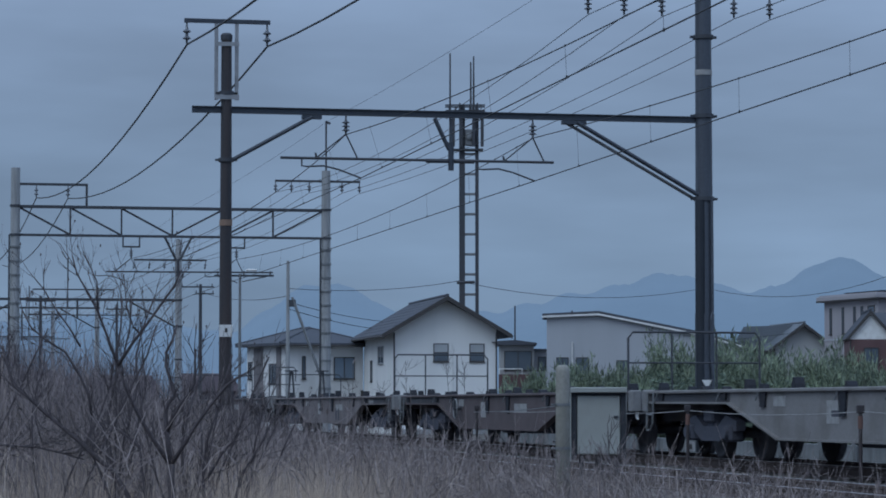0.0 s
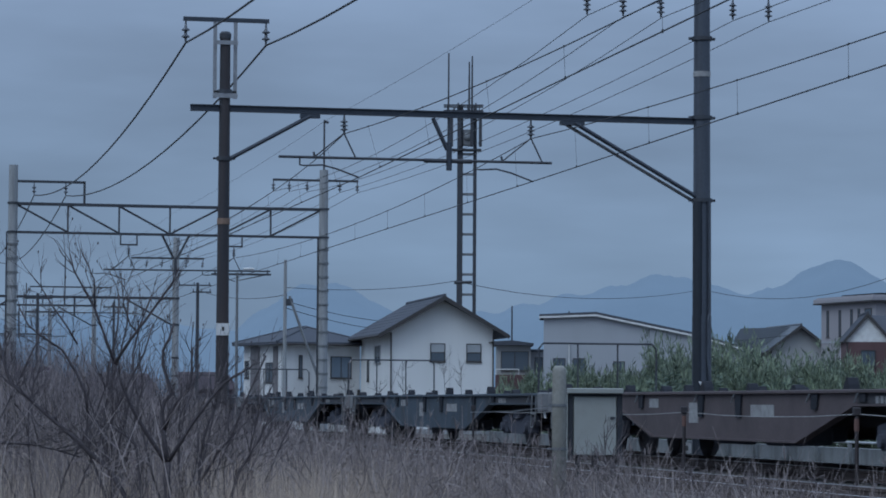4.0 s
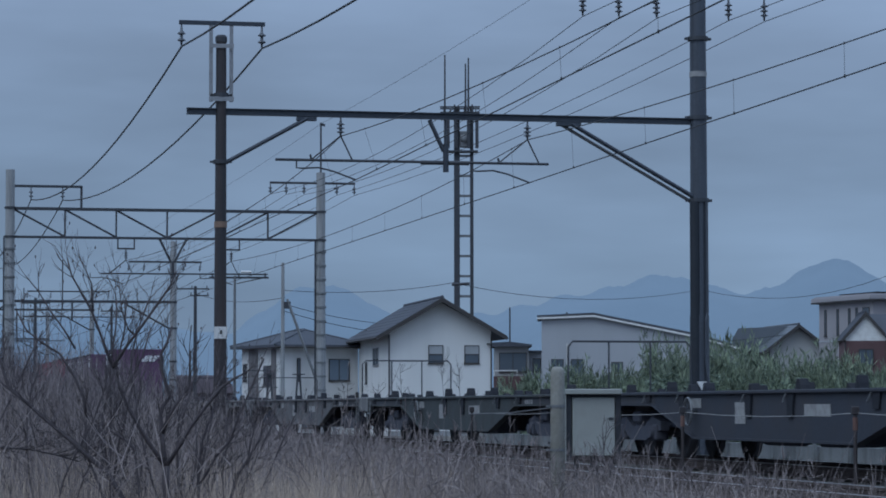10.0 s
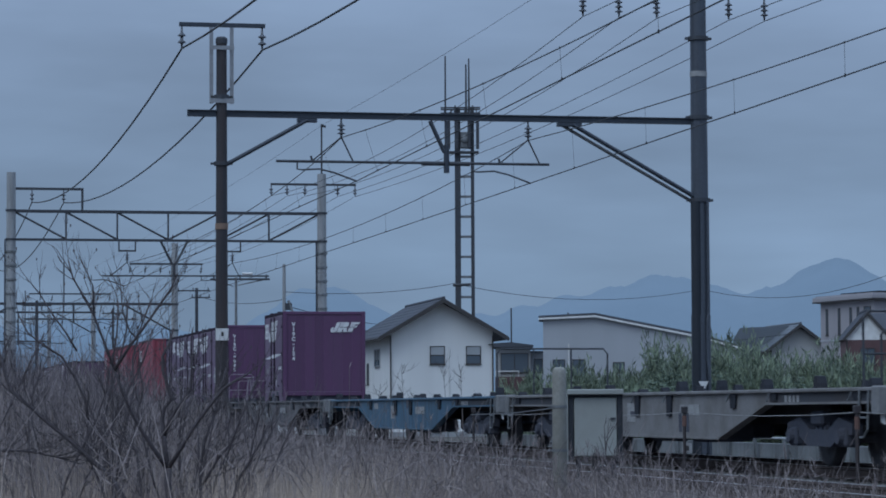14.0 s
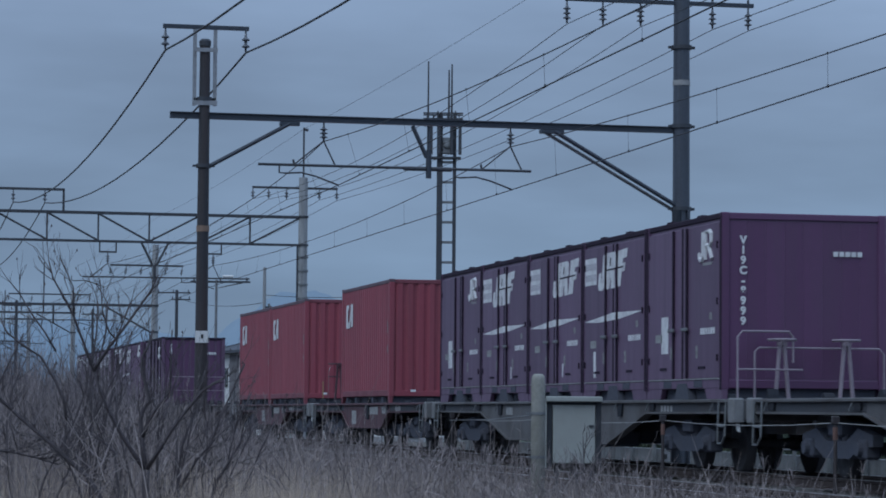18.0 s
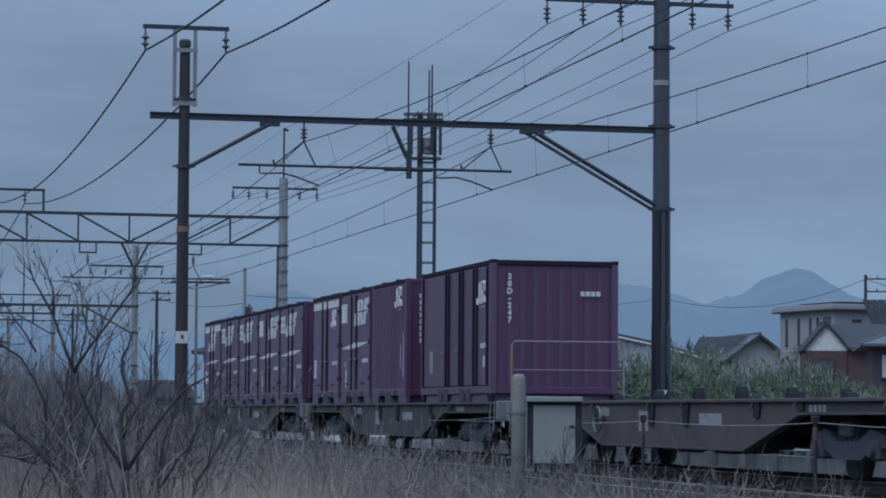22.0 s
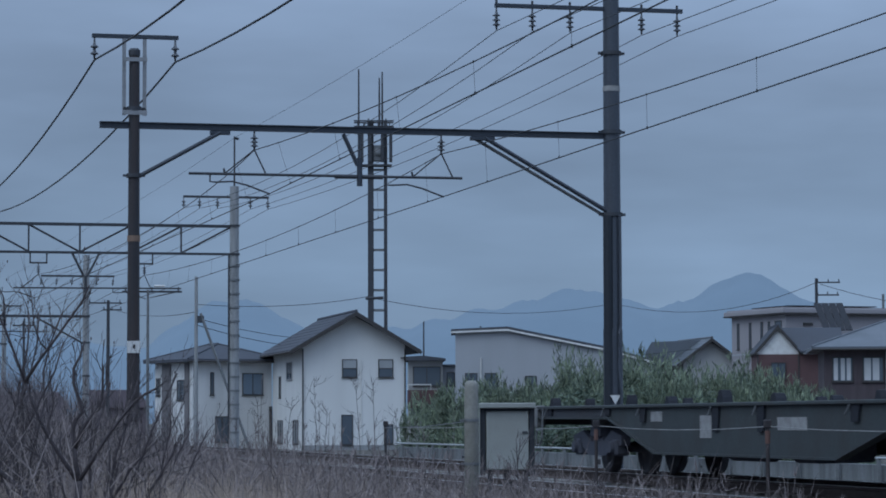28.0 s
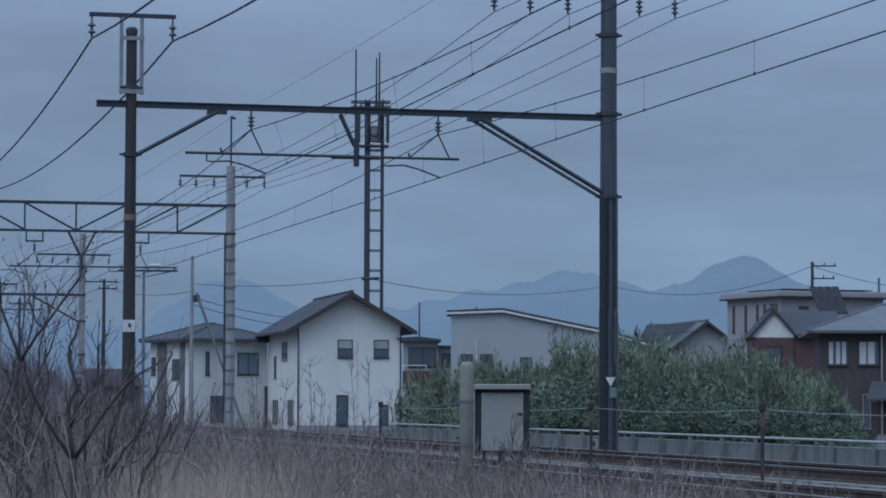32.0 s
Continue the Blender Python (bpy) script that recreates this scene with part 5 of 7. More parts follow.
        for pts in (((0.0, 0.04), (0.05, 0.0), (0.36, 0.0), (0.36, 0.13), (0.22, 0.17), (0.20, 0.40), (0.26, 0.46), (0.36, 0.48), (0.36, 0.57), (0.06, 0.57), (0.0, 0.50)),
                    ((0.39, 0.0), (0.39, 0.12), (0.57, 0.42), (0.57, 0.58), (0.86, 0.58), (0.86, 0.03), (0.64, 0.03), (0.63, 0.30), (0.52, 0.06), (0.48, 0.0))):
            part("company_mark", S().prism([(yy - u_, zz + v_) for u_, v_ in pts], x0 - 0.004, x0, "x"), MARKING, c, "white block company mark")
        for za, zb in ((0.98, 1.18), (1.45, 1.72)):
            part("tag", S().box(x0 - 0.002, x0 + 0.004, y0 + 0.20, y0 + 0.25, za, zb), FADED_AND_LIT, c)
        part("tag", S().box(x0 + 0.5, x0 + 0.62, y0 - 0.002, y0 + 0.006, 0.12, 0.17), MARKING, c)
    else:
        letter_mark(c, x0 - 0.008, y0 + 0.98, 1.70, 0.40)
        bars(c, x0 - 0.002, y0 + 0.35, 0.92, 0.5, 0.10, 4)
        part("tag", S().box(x0 - 0.004, x0, y0 + 0.45, y0 + 0.58, 0.52, 0.72), MARKING, c)
        part("tag", S().box(x0 - 0.004, x0, y0 + 4.9, y0 + 5.2, 0.45, 0.9), FADED_AND_LIT, c)
        s = S()
        for i in range(4):
            s.box(x0 + 1.72 + i * 0.10, x0 + 1.80 + i * 0.10, y0 + 0.0, y0 + 0.008, 1.84, 1.93)
        part("lettering", s, MARKING, c)
    if number:
        text_on_end(c, number, x0 + 0.36, y0 + 0.002, H - 0.36, 0.145)
    moving.append((c, front + L / 2, FAR_X, z0))
    return c


small_container(38.2, "streak", "wine-red container with white marks alone on a flat wagon", "V19C-134", True)
small_container(51.35, "plain", "wine-red container with a small white mark and lock rods", "V19C-8999")
for i in range(1, 4):
    small_container(51.35 + 3.735 * i, "streak", "wine-red container with white panel and swoosh stripe", late=i == 2)
small_container(51.35 + 3.735 * 4, "plain", "wine-red container with a small mark at the row's end")
large_container(75.45, "red", "bright red corrugated container alone on a short wagon")
large_container(87.10, "red", "bright red corrugated container with white block mark")
large_container(93.30, "red", "bright red corrugated container with white block mark")
large_container(120.68, "wine", "long wine-red container with ribbed end wall", "30D-247")
small_container(128.25, "ribbed", "wine-red container with closely ribbed side wall")
small_container(132.1, "streak", "wine-red container with white panel and swoosh stripe", late=True)
small_container(135.9, "white_top", "wine-red container with a white top stripe")
for i in range(4):
    small_container(140.98 + 3.735 * i, "streak", "wine-red container with white panel and swoosh stripe", "V19C" if i == 0 else None, late=i == 1)
small_container(140.98 + 3.735 * 4, "white_top_mark", "wine-red container with white top stripe and company mark")

# ---- lineside things ----
def polar(az, d, z=0.0):
    """A place seen from the camera at az degrees to the right of the track's line, d metres off."""
    return (d * math.sin(radians(az)), d * math.cos(radians(az)), z)


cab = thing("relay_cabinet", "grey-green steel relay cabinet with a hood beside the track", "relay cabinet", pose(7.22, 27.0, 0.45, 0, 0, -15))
part("body", S().box(-0.221, 0.221, 0.0, 0.30, 0.71, 1.33, 0.012), CABINET_PAINT, cab, "grey-green painted steel case")
part("hood", S().box(-0.285, 0.285, -0.09, 0.34, 1.33, 1.385, 0.008), CABINET_PAINT, cab, "flat overhanging hood")
# dark strip painted where the hood shades the top of the door
part("hood_shade", S().box(-0.221, 0.221, -0.030, -0.001, 1.302, 1.329), CABINET_DARK, cab, "dark strip painted as the hood's shade")
part("side_flange", S().box(-0.286, -0.275, -0.05, 0.30, 0.66, 1.33), CABINET_PAINT, cab, "pale outer flange")
for x in (-0.274, 0.222):
    part("side_shield", S().box(x, x + 0.052, -0.03, 0.30, 0.66, 1.33), CABINET_DARK, cab, "dark side panel")
cdoor = part("door", S().box(-0.214, 0.214, -0.026, 0.0, 0.715, 1.30, 0.006), CABINET_PAINT, cab, "flat cabinet door")
part("handle", S().box(0.15, 0.20, -0.045, -0.022, 1.08, 1.10), DARK_STEEL, cdoor)
for x in (-0.20, 0.16):
    part("leg", S().box(x, x + 0.05, 0.10, 0.15, -0.45, 0.71), DARK_STEEL, cab)
part("cable_duct", S().tube((0.0, 0.2, -0.4), (0.0, 0.2, 0.71), 0.04, n=8), DARK_STEEL, cab)

fp = thing("concrete_post", "weathered concrete marker post with metal straps among dry grass", "post", pose(5.80, 22.87, 0.1))
part("shaft", S().lathe([(0.066, -0.1), (0.060, 1.84), (0.055, 1.875), (0.035, 1.895)], None, 16), POST_CONCRETE, fp, "round lichen-stained concrete shaft", smooth=True)
for z in (1.19, 1.56):
    part("strap", S().tube((0, 0, z - 0.012), (0, 0, z + 0.012), 0.067, n=16).box(-0.10, -0.06, -0.01, 0.01, z - 0.008, z + 0.008), GALV, fp)
part("spike", S().tube((-0.069, 0, 1.25), (-0.085, 0, 1.25), 0.01, n=6), DARK_STEEL, fp)

rope = thing("rope_fence", "sagging rope on short rusty posts between the tracks", "rope fence", pose(11.38, 0, 0.58))
for y in (24.0, 30.75, 37.7, 44.6, 51.5):
    pst = part("post", S().tube((0, y, 0), (0, y, 1.08), 0.024, n=8), BROWN_POLE, rope, "thin rusty steel post")
    part("post_cap", S().box(-0.045, 0.045, y - 0.03, y + 0.03, 0.98, 1.08, 0.01), BROWN_POLE, pst)
    if y < 42:
        part("reflector_band", S().tube((0, y, 0.80), (0, y, 0.95), 0.031, n=10), MARKER_RED, pst, "faded red reflector band")
pts = []
ys = [10, 17, 24.0, 30.75, 37.7, 44.6, 51.5]
for a, b in zip(ys, ys[1:]):
    pts += [(0.03, a + (b - a) * u, 1.0 - 4 * 0.05 * u * (1 - u)) for u in (0, 0.25, 0.5, 0.75)]
part("rope", S().path(pts, 0.006, 5), FADED_AND_LIT, rope, "pale rope")
wire_fence = thing("wire_line", "single pale wire strung beside the near track", "wire", pose(0, 0, 0))
part("strand", S().path([(5.86, 22.9, 1.66), (6.2, 26.3, 1.60), (6.6, 30, 1.58)], 0.006, 4), GALV, wire_fence)

gr = thing("low_wall_with_rail", "long low concrete wall with a white pipe rail beyond the tracks", "wall", pose(19.1, 0, 0), kind="structure")
part("wall", S().box(0.10, 0.28, 20, 85, 0.0, 0.86, 0.01), CONCRETE_WALL, gr, "low stained concrete wall")
part("pipe_rail", S().tube((0, 20, 0.98), (0, 85, 0.98), 0.022, n=8), GUARD, gr, "white pipe rail")
for i in range(33):
    part("rail_post", S().box(-0.03, 0.03, 20 + 2.0 * i - 0.04, 20 + 2.0 * i + 0.04, 0.0, 0.97), CONCRETE_WALL, gr)
sg = thing("track_sign", "small white square track sign on a short stake", "sign", pose(16.4, 54.2, 0.3))
part("stake", S().box(-0.02, 0.02, -0.02, 0.02, 0, 0.5), DARK_STEEL, sg)
part("plate", S().box(-0.10, 0.10, -0.04, -0.02, 0.42, 0.62, 0.004), FADED_AND_LIT, sg, "white square plate")
part("plate_mark", S().box(-0.04, 0.04, -0.046, -0.04, 0.47, 0.57), TRIM, sg)


# ---- houses ----
def window(w, x, z, wd, ht, y=0.0, frame=ALU, split=True, curtain=False, axis="front", label="", sash=False, glass=None):
    """A window set into the front (local y=0) or the left side (local x=0) of a house."""
    def at(s):
        return s if axis == "front" else s.moved(pose(0, 0, 0, 0, 0, -90))
    t = 0.05
    fr = part("window", at(S().box(x, x + wd, y - 0.05, y + 0.02, z, z + t).box(x, x + wd, y - 0.05, y + 0.02, z + ht - t, z + ht).box(x, x + t, y - 0.05, y + 0.02, z + t, z + ht - t).box(x + wd - t, x + wd, y - 0.05, y + 0.02, z + t, z + ht - t)), frame, w, label)
    part("pane", at(S().box(x + t, x + wd - t, y - 0.02, y - 0.004, z + t, z + ht - t)), CURTAIN if curtain else glass or PANE, fr)
    if sash:
        part("upper_pane", at(S().box(x + t, x + wd - t, y - 0.034, y - 0.022, z + ht * 0.52, z + ht - t)), PALE_SASH, fr, "paler upper half of the window")
        part("meeting_rail", at(S().box(x + t, x + wd - t, y - 0.045, y - 0.02, z + ht * 0.47, z + ht * 0.52)), frame, fr)
    if split:
        part("mullion", at(S().box(x + wd / 2 - 0.025, x + wd / 2 + 0.025, y - 0.045, y - 0.02, z + t, z + ht - t)), frame, fr)
    part("sill", at(S().box(x - 0.04, x + wd + 0.04, y - 0.09, y, z - 0.05, z)), frame, fr)


def roof_slab(pts, thick=0.14):
    """A sloping slab from its four upper corners."""
    up = [Vector(p) for p in pts]
    low = [p - Vector((0, 0, thick)) for p in up]
    n = len(pts)
    return S().add(up + low, [tuple(range(n)), tuple(range(n, 2 * n))[::-1]] + [(n + i, n + (i + 1) % n, (i + 1) % n, i) for i in range(n)])


def gable_house(name, label, at, w, d, eave, ridge, wall_mat, over=0.6, roof_mat=None, fascia=TRIM):
    h = thing(name, label, "house", at, "houses beyond the railway")
    part("wall", S().prism([(0, 0), (w, 0), (w, eave), (w / 2, ridge - 0.25), (0, eave)], 0, d, "y"), wall_mat, h, "plastered house wall")
    roof_mat = roof_mat or ROOF
    k = (ridge - eave - 0.1) / (w / 2)
    el = eave + 0.1 - k * over
    left = part("roof", roof_slab([(w / 2, -over, ridge), (w / 2, d + over, ridge), (-over, d + over, el), (-over, -over, el)]), roof_mat, h, "dark roof slope")
    right = part("roof", roof_slab([(w / 2, d + over, ridge), (w / 2, -over, ridge), (w + over, -over, el), (w + over, d + over, el)]), roof_mat, h, "dark roof slope")
    part("ridge_cap", S().tube((w / 2, -over - 0.02, ridge + 0.01), (w / 2, d + over, ridge + 0.01), 0.10, n=8), roof_mat, left)
    for o, rf in ((0, left), (1, right)):
        ex = -over if o == 0 else w + over
        part("barge_board", S().add([(w / 2, -over - 0.03, ridge - 0.02), (ex, -over - 0.03, el - 0.02), (ex, -over - 0.03, el - 0.26), (w / 2, -over - 0.03, ridge - 0.28), (w / 2, -over + 0.01, ridge - 0.02), (ex, -over + 0.01, el - 0.02), (ex, -over + 0.01, el - 0.26), (w / 2, -over + 0.01, ridge - 0.28)], [(0, 1, 2, 3), (7, 6, 5, 4), (0, 4, 5, 1), (1, 5, 6, 2), (2, 6, 7, 3), (3, 7, 4, 0)]), fascia, rf)
        part("gutter", S().tube((ex, -over, el - 0.12), (ex, d + over, el - 0.12), 0.07, n=8), fascia, rf)
        # courses of the roof
        for i in range(1, 9):
            u = i / 9
            x = w / 2 + (ex - w / 2) * u
            z = ridge + (el - ridge) * u + 0.012
            part("roof_course", S().box(x - 0.02, x + 0.02, -over, d + over, z - 0.03, z - 0.004), roof_mat, rf)
    for x in (0.0, w):
        part("downpipe", S().tube((x, -0.06, 0), (x, -0.06, eave - 0.3), 0.045, n=8), TRIM, h)
    return h


white = gable_house("house", "white stuccoed two-storey house with a dark gabled roof", pose(29.85, 157.2, 0, 0, 0, -2), 6.0, 12.2, 6.15, 8.0, STUCCO, 0.80)
window(white, 2.30, 4.20, 0.88, 1.05, frame=TRIM, split=False, sash=True, label="small dark-framed sash window")
window(white, 4.42, 4.20, 0.88, 1.05, frame=TRIM, split=False, sash=True, label="small dark-framed sash window")
window(white, 2.25, 0.30, 0.68, 1.75, frame=TRIM, split=False, label="narrow dark back door")
window(white, 4.75, 0.35, 0.55, 1.15, frame=TRIM, split=False, label="narrow dark window")
window(white, -6.2, 4.15, 2.2, 1.05, axis="side", label="side window")
window(white, -9.3, 3.10, 0.7, 1.3, axis="side", frame=TRIM, split=False, label="narrow side window")
window(white, -9.8, 0.35, 2.0, 1.4, axis="side", frame=TRIM, label="side window")
window(white, -3.6, 0.35, 2.0, 1.4, axis="side", frame=TRIM, label="side window")
part("conduit", S().tube((3.42, -0.03, 0.3), (3.42, -0.03, 5.2), 0.03, n=6), WHITE_PAINT, white, "pale wall conduit")
part("lamp_bracket", S().box(5.75, 5.95, -0.25, 0.0, 5.30, 5.36), TRIM, white)
part("footing", S().box(-0.03, 6.03, -0.03, 0.3, 0.0, 0.30), CONCRETE, white)


def hip_house(label, at, w, d, eave, ridge, wall_mat, side_mat, over=0.55, roof_mat=None):
    h = thing("house", label, "house", at, "houses beyond the railway")
    part("wall", S().box(0, w, 0.02, d, 0, eave), wall_mat, h, "house wall")
    part("side_wall", S().box(-0.02, 0.0, 0.0, d, 0, eave), side_mat, h, "greyer side wall")
    rm = roof_mat or ROOF
    a = min(w, d) / 2
    p = [(-over, -over), (w + over, -over), (w + over, d + over), (-over, d + over)]
    if w >= d:
        r0, r1 = (a * 0.9, d / 2), (w - a * 0.9, d / 2)
    else:
        r0, r1 = (w / 2, a * 0.9), (w / 2, d - a * 0.9)
    rs = S()
    if w >= d:
        faces = [(0, 1, 5, 4), (1, 2, 5), (2, 3, 4, 5), (3, 0, 4)]
    else:
        faces = [(0, 1, 4), (1, 2, 5, 4), (2, 3, 5), (3, 0, 4, 5)]
    up = [(x, y, eave + 0.05) for x, y in p] + [(*r0, ridge), (*r1, ridge)]
    rs.add(up, faces)
    rs.add([(x, y, eave - 0.12) for x, y in p], [(3, 2, 1, 0)])
    rs.add([(x, y, z) for z in (eave - 0.12, eave + 0.05) for x, y in p], [(0, 1, 5, 4), (1, 2, 6, 5), (2, 3, 7, 6), (3, 0, 4, 7)])
    roof = part("roof", rs, rm, h, "dark hipped roof")
    part("ridge_cap", S().tube((*r0, ridge), (*r1, ridge), 0.09, n=8), rm, roof)
    for i in range(4):
        x, y = p[i]
        q = r0 if (i in (0, 3) if w >= d else i in (0, 1)) else r1
        part("hip_cap", S().tube((x, y, eave + 0.06), (*q, ridge), 0.07, n=6), rm, roof)
    part("gutter", S().tube((-over, -over, eave - 0.1), (w + over, -over, eave - 0.1), 0.06, n=8), TRIM, roof)
    return h


grey = hip_house("grey-white two-storey house with a low hipped roof", pose(25.15, 168.2, 0, 0, 0, 14), 5.25, 6.2, 5.45, 6.5, GREY_STUCCO, GREY_STUCCO, 0.6)
window(grey, 3.25, 3.30, 1.4, 1.35, glass=BLUE_PANE, frame=TRIM, label="dark-framed sliding window")
window(grey, 1.12, 3.3, 0.24, 1.4, frame=TRIM, split=False, label="slit window")
window(grey, 1.45, 0.4, 0.9, 1.6, frame=TRIM, label="dark-framed window")
window(grey, -2.55, 3.0, 1.2, 1.25, axis="side", frame=TRIM, label="dark side window")
window(grey, -6.0, 3.3, 0.7, 1.1, axis="side", frame=TRIM, label="dark side window")
for ya, yb in ((0.55, 1.2), (3.5, 4.9)):
    part("wall_panel", S().box(-0.10, -0.02, ya, yb, 0, 5.25), DARK_SIDING, grey, "darker siding strip")
part("downpipe", S().tube((5.15, -0.06, 0), (5.15, -0.06, 2.6), 0.10, n=8), TRIM, grey)

# long pale-grey building with an uneven gable
long_b = thing("long_building", "long pale-grey building with a low uneven gabled roof", "building", pose(45.6, 184.2, 0, 0, 0, -14), "houses beyond the railway")
outl = [(0, 0), (13.5, 0), (13.5, 5.65), (10.2, 6.55), (3.55, 7.90), (0, 7.75)]
part("wall", S().prism(outl, 0, 9, "y"), PALE_GREY_WALL, long_b, "pale grey panel wall")
part("roof_edge", S().prism([(-0.3, 7.80), (3.55, 7.96), (10.2, 6.60), (13.8, 5.62), (13.8, 5.74), (10.2, 6.76), (3.55, 8.12), (-0.3, 7.94)], -0.3, 9.3, "y"), ROOF, long_b, "dark thin roof")
part("fascia", S().prism([(-0.3, 7.66), (3.55, 7.82), (10.2, 6.46), (13.8, 5.48), (13.8, 5.61), (10.2, 6.59), (3.55, 7.95), (-0.3, 7.79)], -0.34, -0.26, "y"), WHITE_PAINT, long_b, "white fascia board")
for x, wd, z, ht in ((0.65, 0.85, 3.75, 1.2), (2.0, 0.85, 3.75, 1.2), (4.75, 0.8, 4.0, 0.75), (7.2, 0.8, 3.8, 1.0)):
    window(long_b, x, z, wd, ht, frame=TRIM, label="small dark window")
part("roof_vent", S().tube((1.75, 3, 7.6), (1.75, 3, 8.25), 0.06, n=6), TRIM, long_b)
part("vent_pipe", S().tube((1.75, -0.08, 4.3), (1.75, -0.08, 6.0), 0.05, n=6), WHITE_PAINT, long_b)

shed = thing("house", "small dark house half hidden behind the hedge", "house", pose(44.7, 195.0, 0, 0, 0, -12), "houses beyond the railway")
part("wall", S().box(0.1, 2.55, 0, 5, 0, 6.0), MID_GREY_WALL, shed, "blue-grey siding wall")
part("wall", S().box(2.55, 3.75, 0.6, 5, 0, 5.6), PALE_GREY_WALL, shed, "paler siding wall")
part("roof", S().prism([(-0.25, 6.02), (2.75, 6.02), (2.75, 6.18), (1.2, 6.38), (-0.25, 6.30)], -0.5, 5.4, "y"), ROOF, shed, "low dark roof")
part("roof", S().box(2.5, 4.0, 0.3, 5.4, 5.6, 5.76, 0.02), ROOF, shed, "flat dark roof edge")
balcony = part("balcony", S().box(0.0, 2.4, -0.9, 0, 2.6, 3.9), BRICK_RED, shed, "reddish balcony front")
part("balcony_rail", S().box(0.0, 1.7, -0.93, -0.88, 4.25, 4.33).box(0.0, 0.06, -0.93, -0.88, 3.9, 4.25).box(1.64, 1.7, -0.93, -0.88, 3.9, 4.25), WHITE_PAINT, balcony, "white balcony rail")
window(shed, 0.4, 4.2, 2.0, 1.4, frame=TRIM, label="dark balcony window")
window(shed, 2.85, 4.2, 0.6, 1.0, y=0.6, frame=TRIM, split=False, label="small dark window")

back = gable_house("house", "cream house with a blue-grey tiled gabled roof", pose(66.9, 199.0, 0, 0, 0, -4), 4.3, 9.0, 6.2, 7.9, CREAM_WALL, 0.6, ROOF_TILE)
wing = thing("house", "low house with a broad blue-grey tiled roof", "house", pose(64.2, 203.0, 0, 0, 0, -18), "houses beyond the railway")
part("wall", S().box(1.3, 5, 0, 5, 0, 6.0), CREAM_WALL, wing, "cream wall")
part("roof", S().prism([(1.0, 5.9), (1.0, 6.8), (1.5, 7.66), (5.6, 7.80), (5.6, 5.9)], -0.5, 5.5, "y"), ROOF_TILE, wing, "blue-grey tiled roof")

# flat-roofed beige house with slit windows and solar panels
flat = thing("house", "beige flat-roofed modern house with slit windows", "house", pose(63.6, 168.4, 0, 0, 0, 8), "houses beyond the railway")
part("wall", S().box(0, 7.6, 0, 7.4, 0, 8.55), BEIGE_WALL, flat, "beige panel wall")
part("parapet", S().box(-0.4, 8.0, -0.4, 7.8, 8.58, 8.86, 0.02).box(-0.25, 7.85, -0.25, 7.65, 8.86, 8.95), BEIGE_WALL, flat, "projecting pale parapet")
part("eave_board", S().box(-0.42, 8.02, -0.42, 7.82, 8.50, 8.58), TRIM, flat, "dark under-edge of the parapet")
part("floor_band", S().box(-0.03, 7.63, -0.03, 7.43, 5.95, 6.05), PALE_GREY_WALL, flat, "pale band between storeys")
part("roof_panels", S().box(0.5, 3.4, 0.4, 5.5, 9.03, 9.09).box(3.7, 7.0, 0.4, 5.5, 9.03, 9.09), SOLAR, flat, "dark flat solar panels")
for y0_, w_ in ((-6.6, 0.28), (-4.9, 0.28), (-3.3, 0.28), (-2.3, 0.28), (-1.35, 0.9)):
    window(flat, y0_, 6.35, w_, 1.75, axis="side", frame=TRIM, split=False, label="tall slit window")
part("vent", S().box(1.3, 2.0, -0.06, 0, 7.75, 7.95), TRIM, flat, "dark wall vent")
window(flat, 4.9, 5.2, 1.1, 1.1, frame=ALU, label="aluminium window")
panel = thing("solar_panel_array", "dark solar panels tilted on a roof slope", "solar panels", pose(64.2, 163.2, 7.3, 0, 0, -18))
for i in range(4):
    part("solar_panel", S().add([(i * 0.46, 0, 0), (i * 0.46 + 0.42, 0, 0), (i * 0.46 + 0.42 - 0.55, 1.2, 1.75), (i * 0.46 - 0.55, 1.2, 1.75), (i * 0.46, 0.05, -0.04), (i * 0.46 + 0.42, 0.05, -0.04), (i * 0.46 + 0.42 - 0.55, 1.25, 1.71), (i * 0.46 - 0.55, 1.25, 1.71)], [(0, 1, 2, 3), (7, 6, 5, 4), (0, 4, 5, 1), (1, 5, 6, 2), (2, 6, 7, 3), (3, 7, 4, 0)]), SOLAR, panel)
mid_house = gable_house("house", "house with white gable and red-brown lower wall", pose(58.93, 160.84, 0, 0, 0, -16), 2.5, 6.0, 5.97, 7.5, WHITE_PAINT, 0.18)
part("lower_wall", S().box(-0.05, 4.5, -0.04, 5, 0, 5.7), BRICK_RED, mid_house, "red-brown siding")
part("roof_wing", roof_slab([(1.25, 2.0, 7.4), (5.3, 2.0, 7.4), (5.3, -0.6, 5.9), (2.6, -0.6, 5.9)]), ROOF, mid_house, "dark roof wing")
window(mid_house, 0.8, 4.2, 0.9, 1.0, y=-0.06, frame=TRIM, label="dark window")

brown = hip_house("dark brown two-storey house with a grey tiled roof", pose(55.95, 142.2, 0, 0, 0, -19), 9.0, 8.0, 5.6, 7.2, BROWN_WALL, BROWN_WALL, 0.7, ROOF_TILE)
